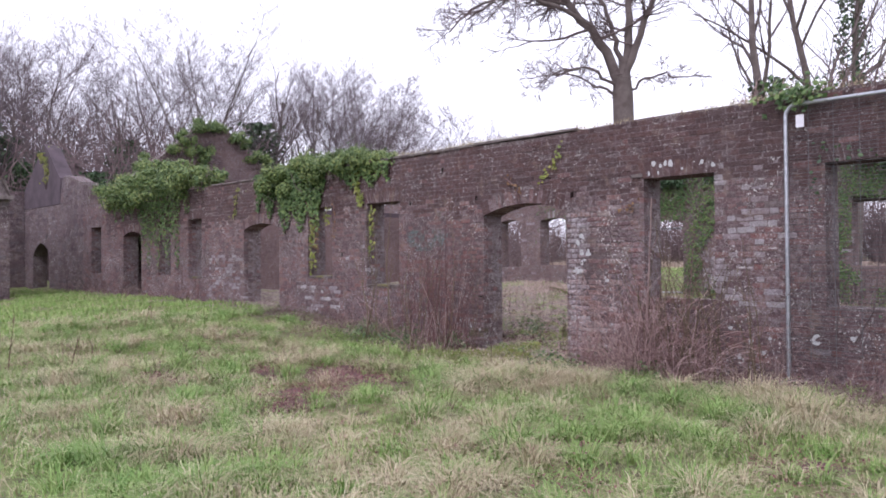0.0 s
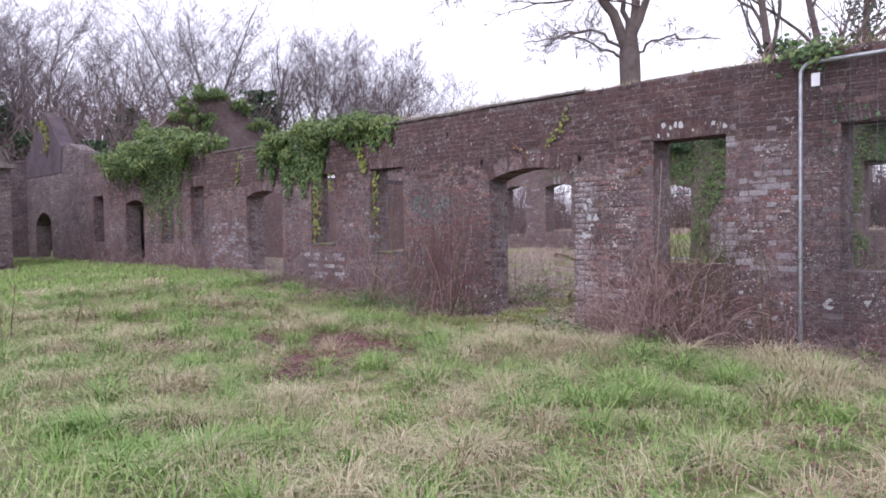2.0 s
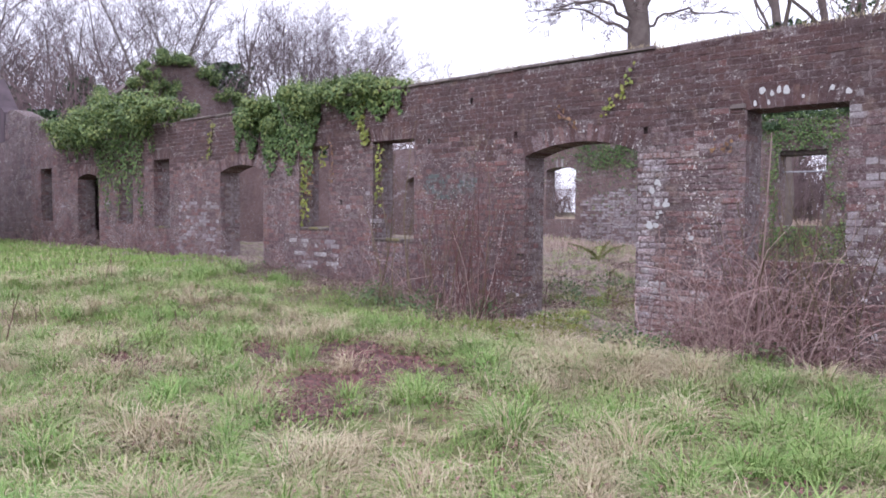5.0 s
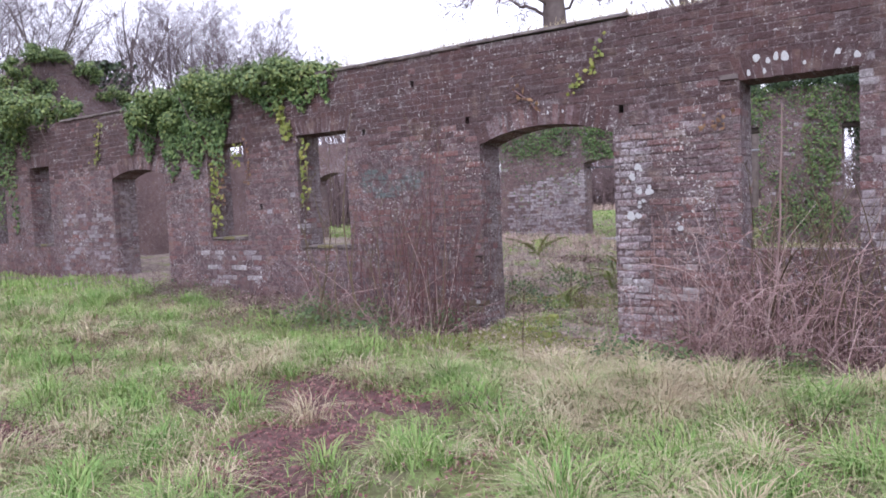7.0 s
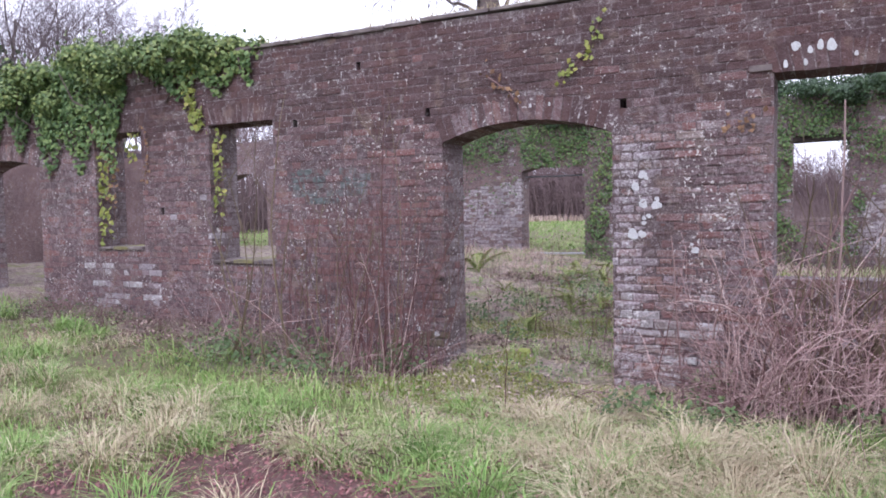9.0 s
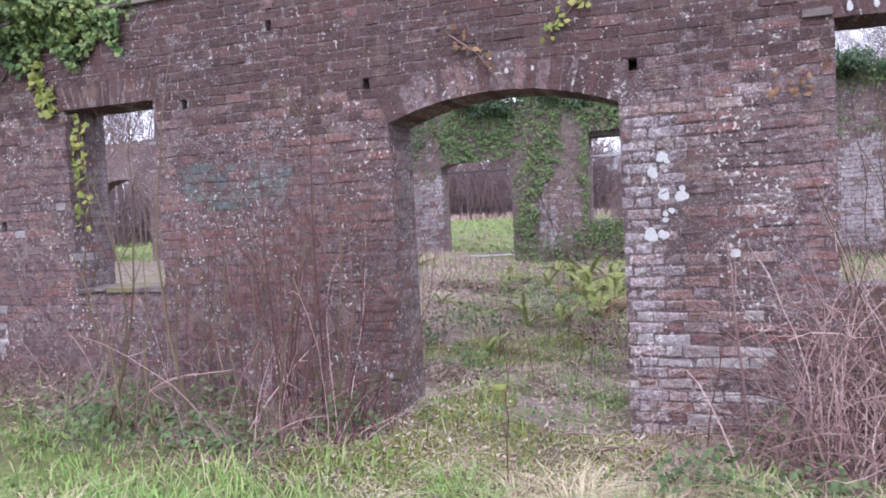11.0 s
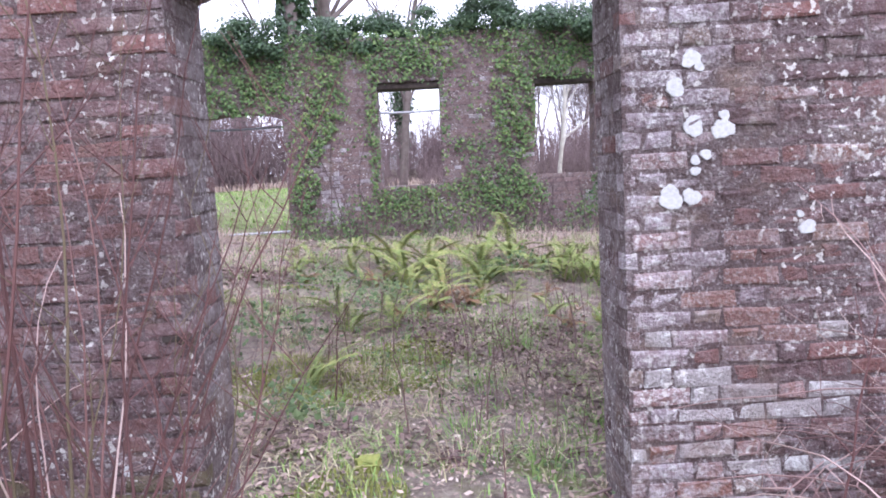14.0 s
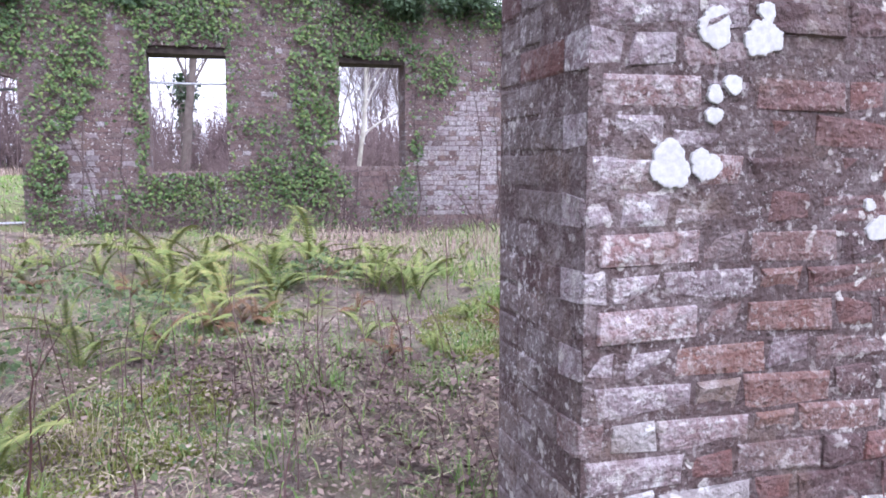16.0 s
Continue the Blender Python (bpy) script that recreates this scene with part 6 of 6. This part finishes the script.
def tree_thing(name, seed, label, at, group="", bark=None, twigs=None, ivy=0, ivy_h=0.6, ivy_lo=0.2, bushy=1.0, **kw):
    wood, twig, limbs = bare_tree(seed, **kw)
    t = thing(name, (0, 0, 0), label, "tree", group)
    stock = part("trunk", wood.mesh(name + "_trunk", bark or BARK, True), t)
    for limb in limbs:
        part("limb", limb.mesh(name + "_limb", bark or BARK, True), stock)
    part("crown", twig.mesh(name + "_twigs", twigs or TWIG), t, kind="stuff")
    if ivy:
        g = np.random.default_rng(seed + 1)
        h = kw["height"]
        z = g.uniform(ivy_lo, ivy_h * h, ivy)
        a = g.uniform(0, 6.28, ivy)
        r = kw["r0"] * 1.2 + np.abs(g.normal(0, 0.12 * (h / 10) * bushy, ivy)) * (1.2 + np.sin(z * 1.3 + seed) * 0.6)
        p = np.stack([np.cos(a) * r + z * kw.get("lean", 0), np.sin(a) * r, z], -1)
        sh = Shape()
        leaf_quads(sh, p, outward(ivy, (0, 0, 0.4), g, 0.8), g.uniform(0.12, 0.25, ivy) * min(bushy, 1.6), g)
        part("ivy_sleeve", sh.mesh(name + "_ivy", IVY_DARK), t, "dark ivy round the trunk", kind="stuff")
    t.location = at
    return t


def forked_tree(at):
    """A large open-grown tree: short bole, one limb thrown far to the side, two upright ones, low drooping boughs."""
    g = np.random.default_rng(172)
    t = thing("forked_tree", (0, 0, 0), "large leafless forked tree rising behind the ruin", "tree")
    side, deep = np.array([0.85, 0.52, 0]), np.array([-0.52, 0.85, 0])
    up = np.array([0, 0, 1.0])
    sh, twig = Shape(), Shape()
    tube(sh, [(0, 0, -0.1), (0.02, 0, 2.5), (0, 0, 5.4), (-0.03, 0, 6.6), (-0.05, 0, 7.3)], [0.46, 0.36, 0.33, 0.33, 0.26], 12)
    stock = part("trunk", sh.mesh("forked_tree_trunk", BARK, True), t)

    def shoot(p, d, length, r, level):
        n = 5 if level < 2 else 4
        pts = [p]
        for i in range(n):
            d = d + g.normal(0, 0.13 + 0.04 * level, 3) + up * (-0.05 if level < 2 else 0.02)
            d = d / np.linalg.norm(d)
            pts.append(pts[-1] + d * length / n)
        tube(twig, pts, np.linspace(r, max(r * 0.35, 0.005), n + 1), 4 if level < 2 else 3)
        if level > 3:
            return
        for k in range((5, 5, 4, 3)[level]):
            f = g.uniform(0.2, 1.0) * n
            i = min(int(f), n - 1)
            q = pts[i] + (pts[i + 1] - pts[i]) * (f - i)
            w = pts[i + 1] - pts[i]
            w = w / np.linalg.norm(w) + g.normal(0, 0.55, 3)
            shoot(q, w / np.linalg.norm(w), length * g.uniform(0.4, 0.65), max(r * 0.5, 0.005), level + 1)

    def limb(rows, r, kids, wide):
        pts = np.array([side * a + deep * b + up * c for a, b, c in rows])
        fine = np.array([[np.interp(x, range(len(pts)), pts[:, i]) for i in range(3)] for x in np.linspace(0, len(pts) - 1, 14)])
        fine[1:-1] += g.normal(0, 0.04, (12, 3))
        sh = Shape()
        tube(sh, fine, np.linspace(r, r * 0.3, 14), 8)
        part("limb", sh.mesh("forked_tree_limb", BARK, True), stock)
        for k in range(kids):
            i = int(g.integers(3, 13))
            w = fine[min(i + 1, 13)] - fine[i]
            w = w / (np.linalg.norm(w) + 1e-6) * 0.5 + (side * g.normal(0, 1.0) + deep * g.normal(0, 0.7)) * 0.7 + up * g.uniform(-0.25, 0.45)
            shoot(fine[i], w / np.linalg.norm(w), wide * g.uniform(0.5, 1.1), r * 0.26, 1)

    limb([(0, 0, 6.6), (-0.45, -0.1, 7.8), (-1.1, -0.3, 8.8), (-1.75, -0.3, 9.6), (-2.4, -0.2, 10.2), (-3.3, 0, 11.2)], 0.2, 15, 2.2)
    limb([(-1.1, -0.3, 8.8), (-2.0, -0.6, 9.4), (-3.0, -0.8, 9.85), (-4.0, -1.0, 9.7), (-5.0, -1.1, 9.1)], 0.085, 12, 1.6)
    limb([(-1.75, -0.3, 9.6), (-2.9, 0.3, 10.1), (-4.2, 0.6, 10.35), (-5.4, 0.6, 9.9), (-6.0, 0.7, 9.3)], 0.075, 11, 1.5)
    limb([(0, 0, 6.9), (0.15, 0.1, 8.3), (0.25, 0.2, 9.8), (0.1, 0.3, 11.4), (0.2, 0.3, 12.8)], 0.17, 14, 1.9)
    limb([(0.05, 0, 7.0), (0.45, -0.2, 8.2), (0.95, -0.3, 9.5), (1.4, -0.3, 10.8), (1.7, -0.2, 12.2)], 0.14, 13, 1.9)
    limb([(-0.05, 0, 7.4), (-0.35, 0.3, 8.8), (-0.75, 0.5, 10.2), (-1.0, 0.6, 11.8)], 0.10, 10, 1.7)
    limb([(-0.1, 0, 6.7), (-0.9, -0.5, 7.3), (-1.9, -0.8, 7.35), (-2.8, -1.0, 6.9)], 0.06, 10, 1.2)
    limb([(0.1, 0, 6.6), (0.7, -0.3, 7.05), (1.7, -0.4, 6.95), (2.7, -0.5, 6.85)], 0.05, 7, 0.9)
    limb([(-0.05, 0, 6.5), (-0.8, 0.7, 7.0), (-1.7, 1.1, 7.6), (-2.9, 1.4, 7.7)], 0.055, 9, 1.2)
    part("crown", twig.mesh("forked_tree_twigs", TWIG), t, kind="stuff")
    t.location = at


def trees():
    g = np.random.default_rng(171)
    forked_tree((-12.95, 12.3, 0.3))
    tree_thing("ivy_tree", 173, "bare tree with an ivy-wrapped trunk behind the wall", (-10.9, 19.0, 0.3), "trees behind the ruin", height=13, r0=0.26, levels=3, kids=(9, 6, 5), twig_r=0.01, ivy=900, ivy_lo=4.0, ivy_h=0.6, apart=True)
    tree_thing("bare_tree", 174, "slender leafless tree behind the wall", (-10.3, 22.0, 0.3), "trees behind the ruin", height=15, r0=0.22, levels=3, kids=(9, 6, 5), twig_r=0.01, first=0.35, apart=True)
    tree_thing("ivy_tree", 175, "bare tree with an ivy-wrapped trunk behind the wall", (-12.4, 34.0, 0.3), "trees behind the ruin", height=21, r0=0.3, levels=3, kids=(9, 7, 6), twig_r=0.01, ivy=1100, ivy_lo=8.5, ivy_h=0.75, first=0.12, apart=True)
    tree_thing("birch", 176, "slim pale birch beyond the inner window", (-3.3, 20.0, 0.3), "", bark=BIRCH, twigs=BIRCH, height=7, r0=0.07, levels=2, kids=(12, 5), twig_r=0.008, first=0.2, apart=True)
    tree_thing("bare_tree", 177, "leafless tree at the field edge", (-8.7, 34.0, 0.3), "trees behind the ruin", height=12, r0=0.22, levels=3, kids=(9, 6, 5), twig_r=0.014, apart=True)
    protos = []
    for k in range(6):
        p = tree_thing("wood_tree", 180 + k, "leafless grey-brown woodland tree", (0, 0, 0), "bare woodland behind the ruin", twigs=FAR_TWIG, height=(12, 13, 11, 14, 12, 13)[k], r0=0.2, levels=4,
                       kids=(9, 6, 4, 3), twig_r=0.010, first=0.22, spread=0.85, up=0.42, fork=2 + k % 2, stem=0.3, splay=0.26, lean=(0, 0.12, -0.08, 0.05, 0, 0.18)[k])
        protos.append(p)
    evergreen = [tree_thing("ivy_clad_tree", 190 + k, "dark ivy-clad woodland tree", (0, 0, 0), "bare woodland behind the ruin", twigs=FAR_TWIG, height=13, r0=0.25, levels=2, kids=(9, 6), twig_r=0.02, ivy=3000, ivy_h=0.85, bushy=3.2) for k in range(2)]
    used = set()

    def put(p, x, y, s):
        m = pose(x, y, float(land(x, y)) - 0.05, 0, 0, g.uniform(0, 360))
        ob = p if p not in used else copy_thing(p, m)
        used.add(p)
        ob.matrix_basis = m
        ob.scale = (s, s, s * g.uniform(0.92, 1.08))

    # Belt of wood: bearing from the court and distance; its roofline rises and dips.
    for k in range(62):
        deg = 127 + 52 * (k + g.random()) / 62
        az, d = radians(deg), g.uniform(46, 74)
        roof = np.interp(deg, [127, 131, 136, 141, 146, 150.5, 155, 158, 161.5, 164, 179], [0.5, 0.6, 0.8, 1.02, 1.0, 0.78, 1.2, 1.0, 0.72, 1.05, 1.05])
        put(protos[int(g.integers(0, 6))], math.cos(az) * d, -9 + math.sin(az) * d, float(roof) * 1.13 * d / 58 * (g.uniform(0.85, 1.08) if k % 3 else g.uniform(0.5, 0.75)))
    for k in range(26):
        az = radians(g.uniform(157, 179))
        d = g.uniform(40, 56)
        put(evergreen[k % 2], math.cos(az) * d, -9 + math.sin(az) * d, g.uniform(0.5, 0.78) * d / 50)
    for az, d, s in ((165.4, 50, 0.78), (167.4, 52, 0.95), (162.9, 54, 0.65), (148.7, 54, 0.95), (171, 46, 0.95), (174, 48, 1.05), (176, 45, 0.95), (179, 44, 1.0), (150, 54, 0.72), (142, 52, 0.7), (139, 56, 0.72), (146, 60, 0.7), (153, 52, 0.62), (155, 49, 0.6)):
        put(evergreen[int(az) % 2], math.cos(radians(az)) * d, -9 + math.sin(radians(az)) * d, s)
    for k in range(6):
        put(protos[k % 6], g.uniform(-3, 7), g.uniform(32, 46), g.uniform(0.55, 0.8))
    for k in range(12):
        put(protos[k % 6], g.uniform(-1, 11), g.uniform(44, 66), g.uniform(0.7, 0.95))
    for k in range(20):
        x, y = g.uniform(-48, 25), g.uniform(54, 80)
        put(protos[int(g.integers(0, 6))], x, y, g.uniform(0.65, 1.0))
    for x, y in ((-15, 55), (-9.5, 58), (-22, 56), (-3, 60), (-30, 58)):
        put(evergreen[int(x) % 2], x, y, 0.7)


trees()


def scrub():
    """Leafless thickets under the wood and beyond the field."""
    g = np.random.default_rng(201)
    protos = []
    for k in range(3):
        sh = Shape()
        for i in range(80):
            a, rr = g.uniform(0, 6.28), math.sqrt(g.random()) * 1.8
            x, y = math.cos(a) * rr, math.sin(a) * rr
            h = g.uniform(1.2, 3.2)
            pts = np.stack([x + np.linspace(0, g.normal(0, 0.5), 4), y + np.linspace(0, g.normal(0, 0.5), 4), np.linspace(0, h, 4)], -1)
            tube(sh, pts, [0.017, 0.015, 0.011, 0.006], 3)
            for j in range(7):
                q = pts[int(g.integers(1, 4))]
                e = q + g.normal(0, 0.45, 3) + (0, 0, 0.25)
                tube(sh, [q, (q + e) / 2 + g.normal(0, 0.04, 3), e], [0.010, 0.009, 0.005], 3)
        protos.append(tagged(new("thicket", sh.mesh("thicket", SCRUB)), "pinkish brown leafless thicket at the field edge", "thicket", "thickets round the ruin"))
    first = [True] * 3

    def put(k, x, y, s):
        m = pose(x, y, float(land(x, y)) - 0.05, 0, 0, g.uniform(0, 360))
        ob = protos[k] if first[k] else copy_thing(protos[k], m)
        first[k] = False
        ob.matrix_basis = m
        ob.scale = (s, s, s * g.uniform(0.8, 1.2))

    for i in range(16):
        put(i % 3, g.uniform(-50, 22), g.uniform(44, 58), g.uniform(1.0, 1.7))
    for i in range(20):
        az, d = radians(g.uniform(128, 176)), g.uniform(40, 62)
        put(i % 3, math.cos(az) * d, -9 + math.sin(az) * d, g.uniform(1.2, 2.2))
    for i in range(26):
        x = g.uniform(-38, -4)
        put(i % 3, x, g.uniform(47, 56), g.uniform(1.4, 2.0) if x < -14 else g.uniform(1.1, 1.5))
    for i in range(30):
        az, d = radians(g.uniform(150, 176)), g.uniform(42, 52)
        put(i % 3, math.cos(az) * d, -9 + math.sin(az) * d, g.uniform(1.5, 2.3))
    for i in range(14):
        put(i % 3, g.uniform(-2, 7), g.uniform(26, 36), g.uniform(0.7, 1.1))
    for i in range(6):
        put(i % 3, g.uniform(-10, -3), g.uniform(30, 40), g.uniform(0.35, 0.55))


scrub()

# ---- brickwork, piece by piece ----
cor, dep, proud, mat = front.lay(front_pick)
mid = cor.mean(1)
size = cor[:, 1, 0] - cor[:, 0, 0]
box_like = np.abs(cor[:, 0, 1] - cor[:, 1, 1]) < 1e-6
near = (((mid[:, 0] + WX > -6.47) & (mid[:, 0] + WX < -5.25)) | ((mid[:, 0] + WX > -8.45) & (mid[:, 0] + WX < -8.1))) & (mid[:, 1] > 0.05) & (mid[:, 1] < 2.24) & (cor[:, 3, 0] - cor[:, 0, 0] == 0) & box_like
rest = ~near
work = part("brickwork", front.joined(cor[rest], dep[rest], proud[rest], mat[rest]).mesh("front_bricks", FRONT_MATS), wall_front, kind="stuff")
part("jamb_bricks", front.jambs(lambda u, z, g: 7 if g.random() < 0.9 else 0).mesh("front_jambs", FRONT_MATS), wall_front, kind="stuff")
bank = {}
gen = np.random.default_rng(77)
for k in np.nonzero(near)[0]:
    w, d, mi = size[k], dep[k], int(mat[k])
    key = (w > 0.15, round(float(d), 2), mi, int(gen.integers(0, 4)))
    if key not in bank:
        unit = np.array([[(-0.5, -0.5), (0.5, -0.5), (0.5, 0.5), (-0.5, 0.5)]]) * (0.215 if key[0] else 0.1025, 0.065)
        pv = piece_verts(unit, np.array([float(d)]), np.array([0.0]), 0.0105, 0.0038, gen)[0]
        sb = Shape()
        sb.add(np.stack([pv[:, 0], -pv[:, 2], pv[:, 1]], -1), PIECE)
        bank[key] = sb.mesh("brick", FRONT_MATS[mi])
    ob = new("brick", bank[key])
    ob.parent = wall_front
    ob.location = (mid[k, 0] + WX, -proud[k] - 0.004 * float(ease(1.0, 0.7, mid[k, 1])), mid[k, 1])
    ob.scale = (w / (0.215 if key[0] else 0.1025), 1, 1)
cor, dep, proud, mat = back.lay(back_pick)
part("brickwork", back.joined(cor, dep, proud, mat).mesh("back_bricks", [BRICK_BACK, BRICK_PALE]), wall_back, kind="stuff")
part("jamb_bricks", back.jambs(back_pick).mesh("back_jambs", [BRICK_BACK, BRICK_PALE]), wall_back, kind="stuff")
cor, dep, proud, mat = bay.lay(lambda u, z, g: 0)
part("stonework", bay.joined(cor, dep, proud * 3, mat, 0.015, 0.006).mesh("bay_stones", [STONE]), bay_wall, kind="stuff")
cor, dep, proud, mat = outb.lay(lambda u, z, g: 0)
part("stonework", outb.joined(cor, dep, proud * 3, mat, 0.015, 0.006).mesh("outbuilding_stones", [STONE]), out_wall, kind="stuff")
cor, dep, proud, mat = end.lay(lambda u, z, g: 0)
part("stonework", end.joined(cor, dep, proud * 3, mat, 0.012, 0.006).mesh("end_stones", [STONE]), end_wall, kind="stuff")
